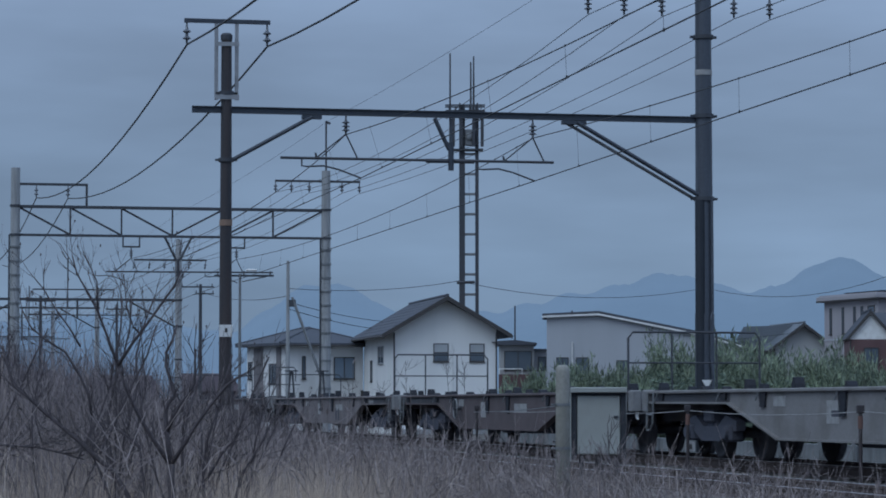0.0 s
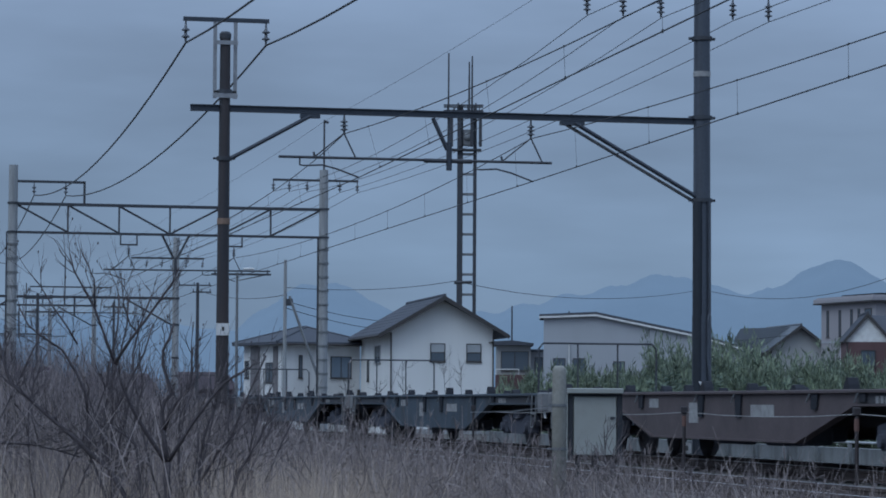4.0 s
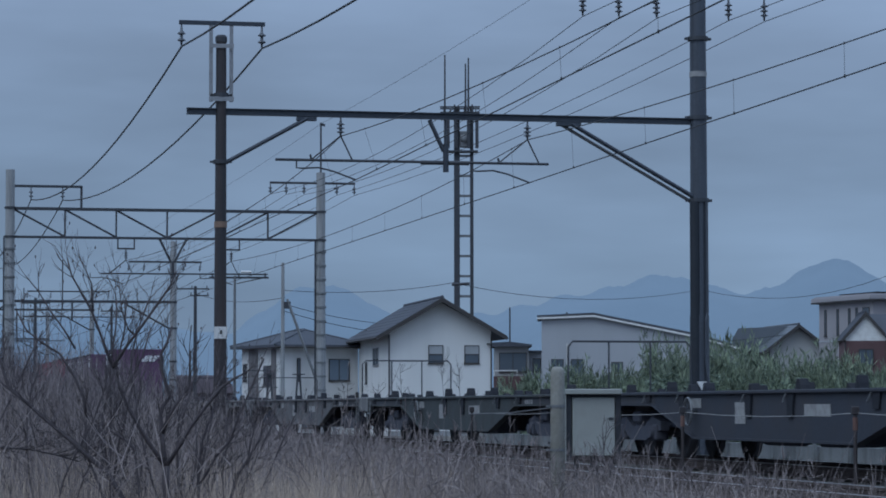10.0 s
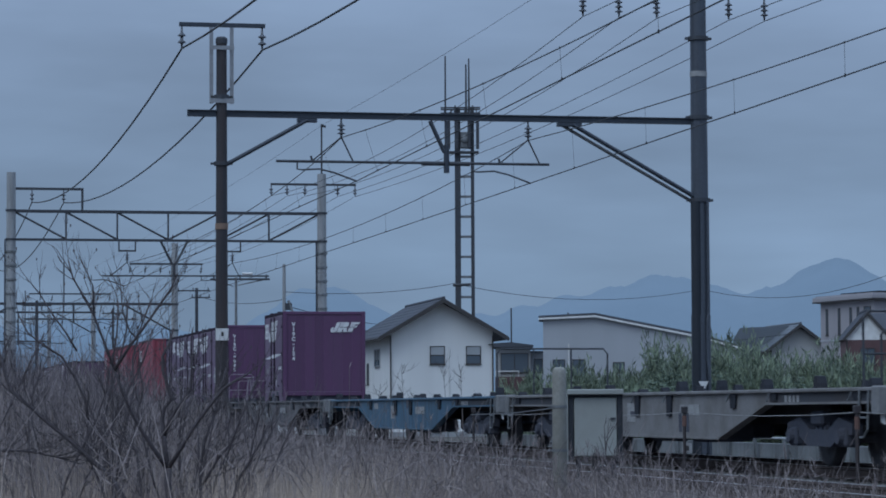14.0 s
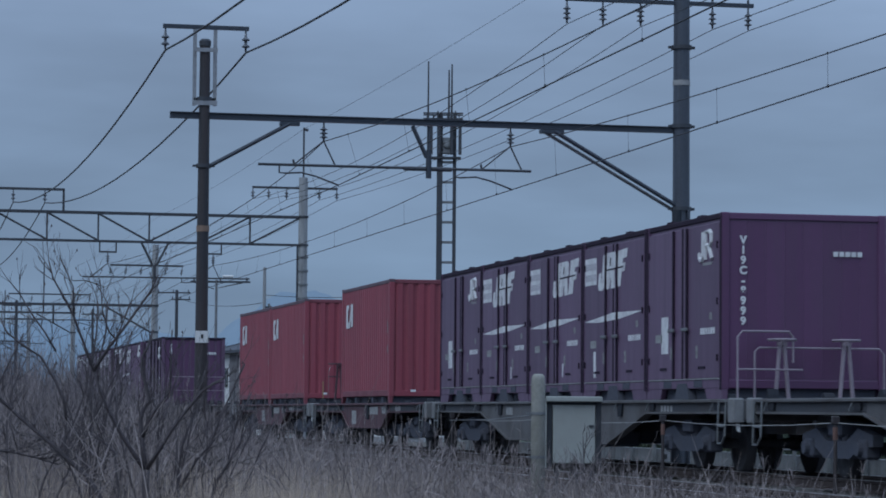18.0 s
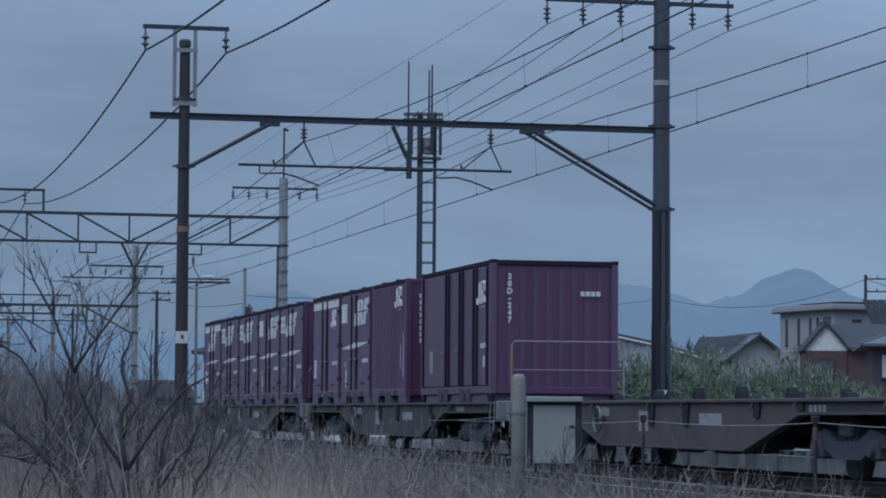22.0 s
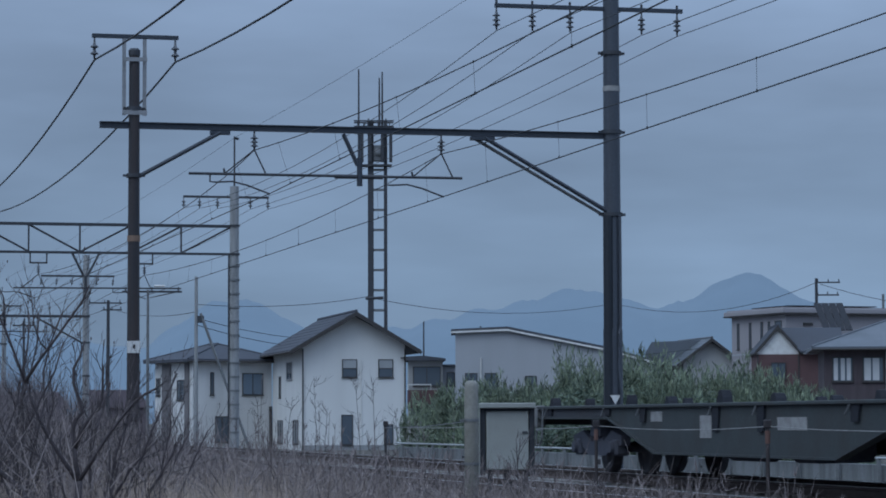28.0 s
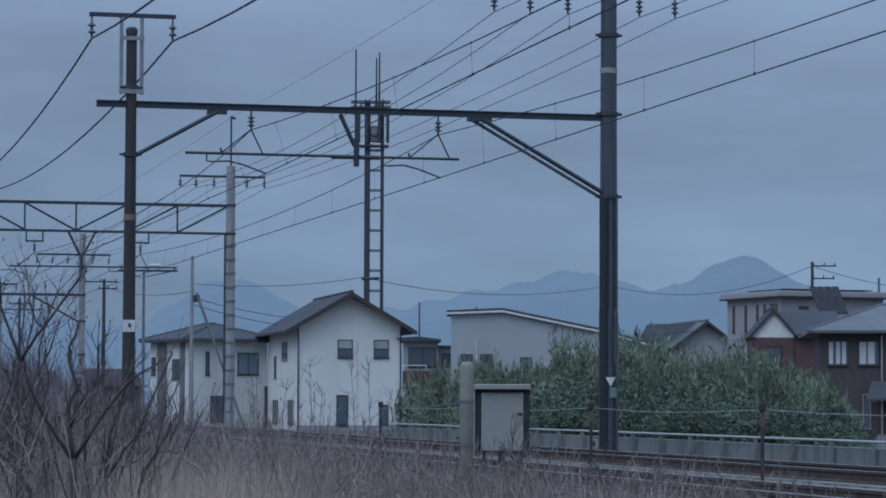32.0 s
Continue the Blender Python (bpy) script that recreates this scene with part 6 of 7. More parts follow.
for wx, strips in ((0.40, (0.10, 0.48, 0.80)), (2.05, (0.10, 0.55)), (4.2, (0.10, 0.60))):
    window(brown, wx, 3.75, 1.15, 1.35, split=False, frame=TRIM, label="dark window with parted white curtains")
    for k, c0 in enumerate(strips):
        part("curtain", S().box(wx + c0, wx + c0 + (0.22 if len(strips) == 3 else 0.36), -0.030, -0.022, 3.82, 5.03), CURTAIN, brown, "white curtain strip")
part("downpipe", S().tube((3.35, -0.08, 0), (3.35, -0.08, 5.4), 0.06, n=8), ALU, brown)
part("porch_roof", roof_slab([(2.8, -0.1, 2.9), (6.5, -0.1, 2.9), (6.5, -1.4, 2.2), (2.4, -1.4, 1.9)]), ROOF, brown, "tiled porch roof")
window(brown, 2.3, 0.3, 0.45, 1.9, frame=ALU, split=False, label="narrow light door window")

# ---- masts and poles ----
mast = thing("radio_mast", "tall slim steel ladder mast with antennas behind the house", "radio mast", pose(40.5, 185.6, 0, 0, 0, -12))
part("column", S().box(-0.70, -0.30, -0.18, 0.18, 0, 22.3), DARK_STEEL, mast, "dark square column")
part("column", S().box(0.40, 0.64, -0.10, 0.10, 0, 22.3), DARK_STEEL, mast, "thin steel column")
for i in range(16):
    part("rung", S().box(-0.30, 0.40, -0.06, 0.06, 0.9 + 1.38 * i, 1.07 + 1.38 * i), GALV, mast, "steel cross rung")
plat = part("platform", S().box(-1.65, 1.08, -0.6, 0.6, 21.75, 21.92).box(-1.65, 1.08, -0.62, -0.56, 22.2, 22.30).box(-1.65, 1.08, 0.56, 0.62, 22.2, 22.30), DARK_STEEL, mast, "antenna platform")
for i in range(9):
    part("clamp_arm", S().box(-1.6 + 0.3 * i, -1.5 + 0.3 * i, -0.7, 0.7, 21.45 + 0.12 * (i % 3), 21.65 + 0.25 * (i % 4)), DARK_STEEL, plat)
for x in (-1.4, -0.7, 0.0, 0.8):
    part("platform_post", S().box(x - 0.03, x + 0.03, -0.62, -0.56, 21.3, 22.3), DARK_STEEL, plat)
for x, z in ((-1.32, 25.9), (0.10, 25.3), (0.30, 25.7)):
    part("antenna", S().tube((x, 0, 19.4 if x < -1 else 21.8), (x, 0, z), 0.075, 0.05, 8), DARK_STEEL, mast, "whip antenna")
part("lower_platform", S().box(-1.15, 0.95, -0.5, 0.5, 19.15, 19.27), DARK_STEEL, mast)
for x in (-1.1, -0.55, 0.3, 0.88):
    part("panel_antenna", S().box(x - 0.11, x + 0.11, -0.62, -0.45, 19.4, 21.9, 0.03), DARK_STEEL, mast, "upright panel antenna")
part("equipment_box", S().box(-0.30, 0.28, -0.4, 0.2, 19.5, 20.6, 0.04).lathe([(0.28, 0), (0.25, 0.10), (0.1, 0.15)], pose(0.0, -0.42, 20.1, 90, 0, 0), 14), GALV, mast, "round dish and box")


def utility_pole(az, d, top, arms, label, mat=CONCRETE, r=0.13):
    x, y, _ = polar(az, d)
    p = thing("utility_pole", label, "utility pole", pose(x, y, 0, 0, 0, -az), "utility poles beyond the railway")
    part("shaft", S().tube((0, 0, 0), (0, 0, top), r, r * 0.7, 10), mat, p, "tapered pole shaft")
    for z, a, b in arms:
        part("cross_arm", S().box(a, b, -0.05, 0.05, z - 0.05, z + 0.05), DARK_STEEL, p)
        for i in range(3):
            xx = a + (b - a) * (0.06 + 0.44 * i)
            part("insulator", S().tube((xx, 0, z + 0.05), (xx, 0, z + 0.24), 0.05, 0.035, 8), PORCELAIN, p)
    return p


u1 = utility_pole(8.56, 160, 10.0, [], "slim grey utility pole with a stay wire")
part("bracket", S().box(0.05, 0.45, -0.08, 0.08, 7.35, 7.75), DARK_STEEL, u1)
part("stay", S().tube((0.25, 0, 7.9), (3.1, -0.4, 0), 0.085, n=6), GALV, u1, "slanting steel stay")
utility_pole(6.76, 205, 10.6, [(10.4, -1.5, 1.0), (9.9, -0.4, 1.0)], "dark utility pole with two cross-arms", DARK_STEEL, 0.16)
u3 = utility_pole(7.57, 140, 8.3, [(8.2, -1.3, 1.7)], "slim lamp pole with a side arm", GALV, 0.09)
part("street_lamp", S().box(0.30, 0.85, -0.1, 0.1, 8.42, 8.54, 0.04), WHITE_PAINT, u3, "small lamp head")
part("stay", S().tube((1.5, 0, 8.2), (0.1, 0, 7.9), 0.03, n=6), GALV, u3)
utility_pole(13.25, 215, 9.4, [], "slim antenna pole behind the dark house", DARK_STEEL, 0.08)
utility_pole(21.33, 200, 11.8, [(11.5, 0.0, 1.7), (10.6, 0.0, 1.6)], "dark utility pole with side arms", DARK_STEEL, 0.15)
utility_pole(22.68, 215, 11.3, [], "slim pale utility pole", GALV, 0.13)
utility_pole(3.5, 175, 8.5, [(8.2, -0.9, 0.9)], "distant dark utility pole", DARK_STEEL, 0.13)
utility_pole(5.05, 230, 10.0, [(9.6, -0.9, 0.9)], "distant dark utility pole", DARK_STEEL, 0.13)


def power_line(a, b, sag, label="thin power line across the houses"):
    pts = [Vector(a).lerp(Vector(b), i / 10) - Vector((0, 0, 4 * sag * (i / 10) * (1 - i / 10))) for i in range(11)]
    single("power_line", S().path(pts, 0.022, 4), WIRE, label, "power line", group="power lines over the houses")


power_line(polar(8.6, 160, 8.4), polar(12.2, 184, 10.0), 0.35)
power_line(polar(6.8, 205, 10.0), polar(8.6, 160, 8.0), 0.4)
power_line(polar(12.25, 184, 9.8), polar(17.3, 205, 10.4), 0.9)
power_line(polar(17.3, 205, 10.2), polar(21.33, 200, 11.5), 1.2)
power_line(polar(8.6, 160, 7.6), polar(11.4, 178, 6.9), 0.3)
power_line(polar(8.6, 160, 7.2), polar(11.4, 178, 6.3), 0.3)
power_line(polar(21.4, 200, 11.4), polar(24.5, 215, 10.2), 0.5)
power_line(polar(14.0, 215, 7.0), polar(19.0, 205, 7.0), 0.6)
single("mast_feed", S().tube(polar(12.05, 184.9, 9.85), polar(12.42, 184.9, 9.9), 0.10, n=6), DARK_STEEL, "dark bracket at the mast", "bracket")


# low roofs far along the line, haze mixed into their brown
for az0, dist, wd, hh in ((-0.5, 262, 9.0, 4.6), (2.2, 250, 8.0, 4.8), (4.4, 262, 7.0, 4.5), (6.2, 255, 6.0, 4.6)):
    x, y, _ = polar(az0, dist)
    far = thing("house", "low far house with a brown roof, haze painted in", "house", pose(x, y, 0, 0, 0, -az0), "houses beyond the railway")
    part("wall", S().box(0, wd, 0, 6, 0, hh - 1.5), HAZED_RUST_ROOF, far, "brown wall")
    part("roof", S().prism([(-0.4, hh - 1.6), (wd + 0.4, hh - 1.6), (wd - 0.8, hh), (0.8, hh)], -0.5, 6.5, "y"), HAZED_RUST_ROOF, far, "rusty brown roof lightened as by haze")


# ---- far hills ----
def ridge(name, label, profile, d, mat):
    """A range of hills d metres off; profile: degrees to the right of the track's line and height."""
    s = S()
    az = np.arange(profile[0][0], profile[-1][0] + 0.01, 0.10)
    hs = np.interp(az, [p[0] for p in profile], [p[1] * (d + 380) / d for p in profile])
    # rounded shapes with small treetop roughness
    k = np.array([1, 3, 5, 6, 5, 3, 1], float)
    pad = np.pad(hs, 3, mode="edge")
    hs = np.convolve(pad, k / k.sum(), "valid")
    rows = []
    for j, (dd, f) in enumerate(((0, 0.0), (120, 0.45), (260, 0.8), (380, 1.0), (700, 0.6))):
        for i, a in enumerate(az):
            rough = 5.0 * noise.noise(Vector((a * 2.2, j * 1.7, 3.1))) + 2.0 * noise.noise(Vector((a * 11.0, j * 2.7, 1.1)))
            rows.append(polar(float(a), d + dd, max(0.0, float(hs[i]) * f * (d + dd) / (d + 380) + rough * f)))
    n = len(az)
    s.add(rows, [(j * n + i, j * n + i + 1, (j + 1) * n + i + 1, (j + 1) * n + i) for j in range(4) for i in range(n - 1)])
    single(name, s, mat, label, "hills", kind="structure", smooth=True)


ridge("backdrop_hills", "wooded hills on the horizon, blue haze painted as a glow",
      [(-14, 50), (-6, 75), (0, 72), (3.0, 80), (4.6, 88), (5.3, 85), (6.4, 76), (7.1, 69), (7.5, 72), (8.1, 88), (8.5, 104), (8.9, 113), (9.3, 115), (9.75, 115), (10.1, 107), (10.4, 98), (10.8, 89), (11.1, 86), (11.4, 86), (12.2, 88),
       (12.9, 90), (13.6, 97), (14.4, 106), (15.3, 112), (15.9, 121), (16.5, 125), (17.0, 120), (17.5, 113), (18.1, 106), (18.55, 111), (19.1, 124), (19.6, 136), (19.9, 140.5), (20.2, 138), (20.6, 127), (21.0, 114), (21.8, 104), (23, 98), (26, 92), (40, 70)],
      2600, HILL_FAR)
# ---- plants ----
rng = random.Random(7)


def blade(s, x, y, z, h, lean, turn, w, kink=0.35):
    """A dry stalk or blade: a narrow bent ribbon."""
    dx, dy = math.cos(turn), math.sin(turn)
    t2 = turn + rng.uniform(0, 3.1)
    px, py = math.cos(t2) * w / 2, math.sin(t2) * w / 2
    k = len(s.v)
    m, t = lean * kink, lean
    s.v += [(x - px, y - py, z), (x + px, y + py, z), (x + dx * m + px * 0.8, y + dy * m + py * 0.8, z + h * 0.6), (x + dx * m - px * 0.8, y + dy * m - py * 0.8, z + h * 0.6), (x + dx * t, y + dy * t, z + h)]
    s.f += [(k, k + 1, k + 2, k + 3), (k + 3, k + 2, k + 4)]


def stand(x, y):
    """How high the growth stands on the verge, fitted to its outline from the camera."""
    h = 1.76 - 0.092 * x + 0.16 * noise.noise(Vector((x * 0.8, y * 0.5, 0)))
    if y > 20 and x < 0.125 * y:
        h += 0.25 + 0.30 * noise.noise(Vector((x * 0.6, y * 0.2, 5)))
    return h - (0.10 if y < 18 else 0)


grass, stalks = S(), S()
for i in range(82000):
    y = 13 + 50 * rng.random() ** 1.2
    x = rng.uniform(0.012 * y, min(7.4, 0.42 * y))
    if noise.noise(Vector((x * 1.3, y * 0.7, 9))) < -0.32 + 0.4 * rng.random() - 0.2:
        continue
    base = 0.0 if x < 6.6 else (x - 6.6) * 0.5
    if y < 14.3 and x < 2.4 and rng.random() < 0.75:
        continue
    h = (stand(x, y) - base) * (1 - min(0.75, abs(rng.gauss(0, 0.20))))
    lean = rng.gauss(0.10, 0.20) if rng.random() < 0.85 else rng.gauss(0.45, 0.30)
    blade(grass, x, y, base, max(0.25, h - 0.25 * abs(lean)), lean, rng.uniform(0, 6.28), rng.uniform(0.004, 0.010) * (0.42 if y < 19 else 0.62 if y < 26 else 0.9))
# long blades that arch over and droop
for i in range(7000):
    y = 13 + 48 * rng.random()
    x = rng.uniform(0.012 * y, min(7.3, 0.42 * y))
    base = 0.0 if x < 6.6 else (x - 6.6) * 0.5
    if y < 14.3 and x < 2.4:
        continue
    h = (stand(x, y) - base) * rng.uniform(0.55, 0.98)
    t = rng.uniform(0, 6.28)
    reach, fall = rng.uniform(0.08, 0.30), rng.uniform(0.02, 0.30)
    w = rng.uniform(0.004, 0.008) * (0.42 if y < 19 else 0.62 if y < 26 else 0.9)
    c, q = math.cos(t), math.sin(t)
    k = len(grass.v)
    for u_, z in ((0.12, h * 0.6), (0.40, h * 0.97), (0.70, h), (1.0, h - fall)):
        grass.v += [(x + c * reach * u_ - q * w / 2, y + q * reach * u_ + c * w / 2, base + z), (x + c * reach * u_ + q * w / 2, y + q * reach * u_ - c * w / 2, base + z + 0.003)]
    grass.f += [(k + 2 * j, k + 2 * j + 1, k + 2 * j + 3, k + 2 * j + 2) for j in range(3)]
# stalks with side twigs and seed heads
for i in range(6500):
    y = rng.uniform(15, 62)
    x = rng.uniform(0.03 * y, min(7.3, 0.42 * y))
    h = (stand(x, y) + 0.06) * rng.uniform(0.72, 1.04)
    if rng.random() < 0.10 and x < 0.25 * y:
        h += rng.uniform(0.1, 0.4)
    t = rng.uniform(0, 6.28)
    l = rng.gauss(0.10, 0.14)
    tip = (x + l * math.cos(t), y + l * math.sin(t), h)
    mid = (x + 0.3 * l * math.cos(t), y + 0.3 * l * math.sin(t), h * 0.55)
    stalks.path([(x, y, 0), mid, tip], 0.0030 if y < 24 else 0.0038, 3, 0.0016)
    for j in range(rng.randint(2, 6)):
        v = rng.uniform(0.1, 1.0)
        p = Vector(mid).lerp(Vector(tip), v)
        a = rng.uniform(0, 6.28)
        blade(stalks, p.x, p.y, p.z, rng.uniform(-0.06, 0.16), rng.uniform(0.06, 0.24), a, rng.uniform(0.002, 0.005))
    if rng.random() < 0.25:
        for j in range(7):
            a = rng.uniform(0, 6.28)
            blade(stalks, *tip, rng.uniform(0.02, 0.12), rng.uniform(0.01, 0.06), a, 0.006)
# paler tufts in the open patches round the large shrub
tan = S()
for i in range(42000):
    y = 12.4 + 9.6 * rng.random() ** 1.5
    x = rng.uniform(0.0, 0.19 * y)
    if noise.noise(Vector((x * 1.6, y * 0.8, 31))) < -0.02 + 0.16 * rng.random():
        continue
    blade(tan, x, y, 0.0, rng.uniform(0.85, 1.56) - 0.06 * x, rng.gauss(0.08, 0.20), rng.uniform(0, 6.28), rng.uniform(0.003, 0.006))
# dry twigs fallen and tangled through the near grass
for i in range(3000):
    y = 13.2 + 12 * rng.random() ** 1.3
    x = rng.uniform(0.0, min(7.0, 0.36 * y))
    z = rng.uniform(0.70, 1.0) * stand(x, y)
    a, up, l = rng.uniform(0, 6.28), rng.gauss(0.70, 0.55), rng.uniform(0.08, 0.26)
    c, q = math.cos(a) * l, math.sin(a) * l
    bow = rng.gauss(0, 0.03)
    stalks.path([(x, y, z - 0.3 * l), (x + 0.5 * c, y + 0.5 * q, z - 0.3 * l + 0.5 * up * l + bow), (x + c, y + q, z - 0.3 * l + up * l)], rng.uniform(0.0014, 0.0030), 3, 0.0012)
single("pale_grass", tan, PALE_GRASS, "pale tan tufts of dead grass round the shrub", "grass", kind="stuff")
single("dry_grass", grass, DRY_GRASS, "tall tangled dry brown grass covering the verge", "grass", kind="stuff")
single("dry_weeds", stalks, DRY_STALK, "thin dry weed stalks with seed heads among the grass", "weeds", kind="stuff")


def grow(s, p, d, length, r, depth, gen, buds=None):
    """A bare branch that forks into thinner ones."""
    pts, q = [p.copy()], d.normalized()
    n = 4
    for i in range(n):
        q = (q + Vector((gen.gauss(0, 0.12), gen.gauss(0, 0.12), gen.gauss(0.05, 0.07)))).normalized()
        p = p + q * length / n
        pts.append(p.copy())
    s.path(pts, r, 5 if r > 0.006 else 3, r * 0.62)
    if depth == 0:
        if buds is not None and gen.random() < 0.5:
            buds.append(p.copy())
        return
    for i in range(gen.choice((2, 2, 3))):
        k = gen.choice((2, 3, 4))
        side = Vector((gen.gauss(0, 1), gen.gauss(0, 1), gen.gauss(0, 0.5)))
        grow(s, pts[k], (q + 0.65 * side.normalized() + Vector((0, 0, 0.22))).normalized(), length * gen.uniform(0.5, 0.80), r * gen.uniform(0.55, 0.72), depth - 1, gen, buds)


def limb(s, pts, r, gen, tips, buds):
    """A thick limb along given bends, with side twigs."""
    pts = [Vector(p) for p in pts]
    r *= 1.2
    s.path(pts, r, 7, r * (0.45 if tips else 0.95))
    for i in range(1, len(pts)):
        d = (pts[i] - pts[i - 1]).normalized()
        for j in range(tips * 3):
            o = pts[i - 1].lerp(pts[i], gen.random())
            side = Vector((gen.gauss(0, 1), gen.gauss(0, 0.8), gen.gauss(0.2, 0.5))).normalized()
            grow(s, o, d * 0.9 + side * 0.6, 0.12 * gen.uniform(0.6, 1.6), min(r * 0.45, 0.0030) * gen.uniform(0.6, 1.0), gen.choice((1, 1, 2)), gen, buds)


def bare_shrub(x, y, size, seed, limbs=None, label="leafless grey-brown shrub with thin forked twigs", depth=3, stem=0.0062):
    gen = random.Random(seed)
    t = thing("bare_shrub", label, "shrub", pose(x, y, 0), "leafless shrubs on the verge")
    buds = []
    if limbs:
        for i, (pts, r, tips) in enumerate(limbs):
            s = S()
            limb(s, pts, r, gen, tips, buds)
            part("limb", s, BARK, t, "forked bare limb", smooth=True)
    else:
        for i in range(gen.randint(5, 7)):
            s = S()
            a = gen.uniform(0, 6.28)
            d = Vector((0.40 * math.cos(a), 0.40 * math.sin(a), 1))
            grow(s, Vector((gen.uniform(-0.1, 0.1), gen.uniform(-0.1, 0.1), 0)), d, size * 0.50, stem * size, depth, gen, buds)
            part("limb", s, TWIG if seed % 3 else BARK, t, "bare forked stem")
    if buds:
        b = S()
        for p in buds[::5][:90]:
            b.lathe([(0.0018, -0.007), (0.0042, 0.0), (0.0018, 0.007)], Matrix.Translation(p), 5)
        tagged(part("bud_mass", b, BARK, t, "small swollen buds"), kind="stuff")
    return t


# the large shrub near the camera: a trunk, dark limbs and long wavy shoots
SX, SY = 1.507, 13.9


def sp(px, py, dy=0.0):
    """A place on the shrub, traced from the camera's view in steps of 2.82 mm across and down."""
    return ((px - 304) * 0.00282, dy, 2.265 - (py - 500) * 0.00283)


bare_shrub(SX, SY, 2.2, 3, [
    ([(0.0, 0, 0), (0.0, 0.02, 0.8), sp(305, 882), sp(302, 850), sp(303, 820)], 0.0165, 0),
    ([sp(303, 822), sp(283, 796, -0.03), sp(263, 768, -0.06), sp(248, 745, -0.08), sp(235, 723, -0.1), sp(218, 686, -0.12), sp(203, 647, -0.15)], 0.0105, 1),
    ([sp(203, 647, -0.15), sp(228, 606, -0.2), sp(254, 571, -0.22), sp(280, 533, -0.25), sp(297, 507, -0.28), sp(308, 481, -0.3)], 0.0072, 1),
    ([sp(203, 647, -0.15), sp(190, 612, -0.15), sp(166, 552, -0.18), sp(142, 510, -0.2), sp(129, 488, -0.2), sp(121, 457, -0.2)], 0.0062, 1),
    ([sp(166, 552, -0.18), sp(164, 502, -0.2), sp(142, 455, -0.22)], 0.0040, 1),
    ([sp(240, 592, -0.2), sp(228, 580, -0.2), sp(216, 546, -0.2), sp(210, 490, -0.22)], 0.0040, 1),
    ([sp(303, 822), sp(299, 790, 0.03), sp(297, 764, 0.05), sp(294, 735, 0.06), sp(299, 714, 0.07), sp(312, 699, 0.08), sp(304, 672, 0.08), sp(297, 647, 0.1), sp(297, 622, 0.1), sp(308, 600, 0.1), sp(317, 572, 0.12)], 0.0110, 1),
    ([sp(297, 764, 0.05), sp(307, 738, 0.02), sp(317, 716, 0.0), sp(332, 698, 0.0), sp(343, 678, -0.02), sp(344, 648, -0.02), sp(343, 617, -0.03)], 0.0085, 1),
    ([sp(303, 822), sp(324, 785, -0.05), sp(345, 747, -0.1), sp(370, 713, -0.12), sp(394, 682, -0.15), sp(412, 668, -0.18), sp(431, 658, -0.2)], 0.0095, 1),
    ([(-0.25, 0.1, 0), (-0.22, 0.1, 0.8), sp(233, 882, 0.1), sp(203, 833, 0.12), sp(168, 803, 0.15), sp(140, 776, 0.16), sp(121, 760, 0.18), sp(90, 734, 0.2), sp(65, 712, 0.2), sp(30, 682, 0.22), sp(18, 645, 0.25), sp(9, 609, 0.25)], 0.0125, 2),
    ([(-0.3, 0.15, 0), (-0.3, 0.15, 0.8), sp(200, 882, 0.15), sp(186, 845, 0.16), sp(172, 810, 0.18), sp(165, 770, 0.2), sp(168, 735, 0.2)], 0.0080, 1),
    ([sp(168, 735, 0.2), sp(162, 700, 0.2), sp(147, 665, 0.2), sp(121, 622, 0.22), sp(86, 600, 0.22), sp(60, 578, 0.24), sp(43, 545, 0.25)], 0.0070, 1),
    ([sp(147, 612, 0.2), sp(128, 580, 0.2), sp(103, 545, 0.22), sp(80, 508, 0.22), sp(58, 481, 0.24)], 0.0045, 1),
    ([sp(65, 712, 0.2), sp(68, 745, 0.18), sp(80, 785, 0.16)], 0.0045, 1),
    ([(-0.15, 0.0, 0), (-0.14, 0.0, 0.8), sp(259, 882, 0.0), sp(252, 830, 0.02), sp(248, 790, 0.02), sp(228, 772, 0.03), sp(203, 755, 0.03)], 0.0085, 1),
    ([sp(-30, 785, 0.1), sp(20, 787, 0.1), sp(65, 790, 0.1), sp(110, 800, 0.1), sp(151, 812, 0.1)], 0.0060, 2),
    ([(0.17, 0.1, 0), (0.17, 0.1, 0.8), sp(366, 882, 0.1), sp(364, 833, 0.1), sp(368, 800, 0.1), sp(373, 772, 0.1), sp(385, 742, 0.12), sp(392, 718, 0.12)], 0.0085, 1),
    ([sp(366, 856, 0.1), sp(382, 828, 0.08), sp(397, 803, 0.08), sp(412, 785, 0.06), sp(427, 768, 0.05)], 0.0070, 1),
    ([(0.32, 0.0, 0), (0.32, 0.0, 0.8), sp(418, 882, 0.0), sp(424, 860, 0.0), sp(431, 837, 0.0), sp(450, 806, -0.02), sp(468, 774, -0.03), sp(474, 755, -0.03)], 0.0090, 1),
], "large leafless shrub with dark forked limbs near the camera")
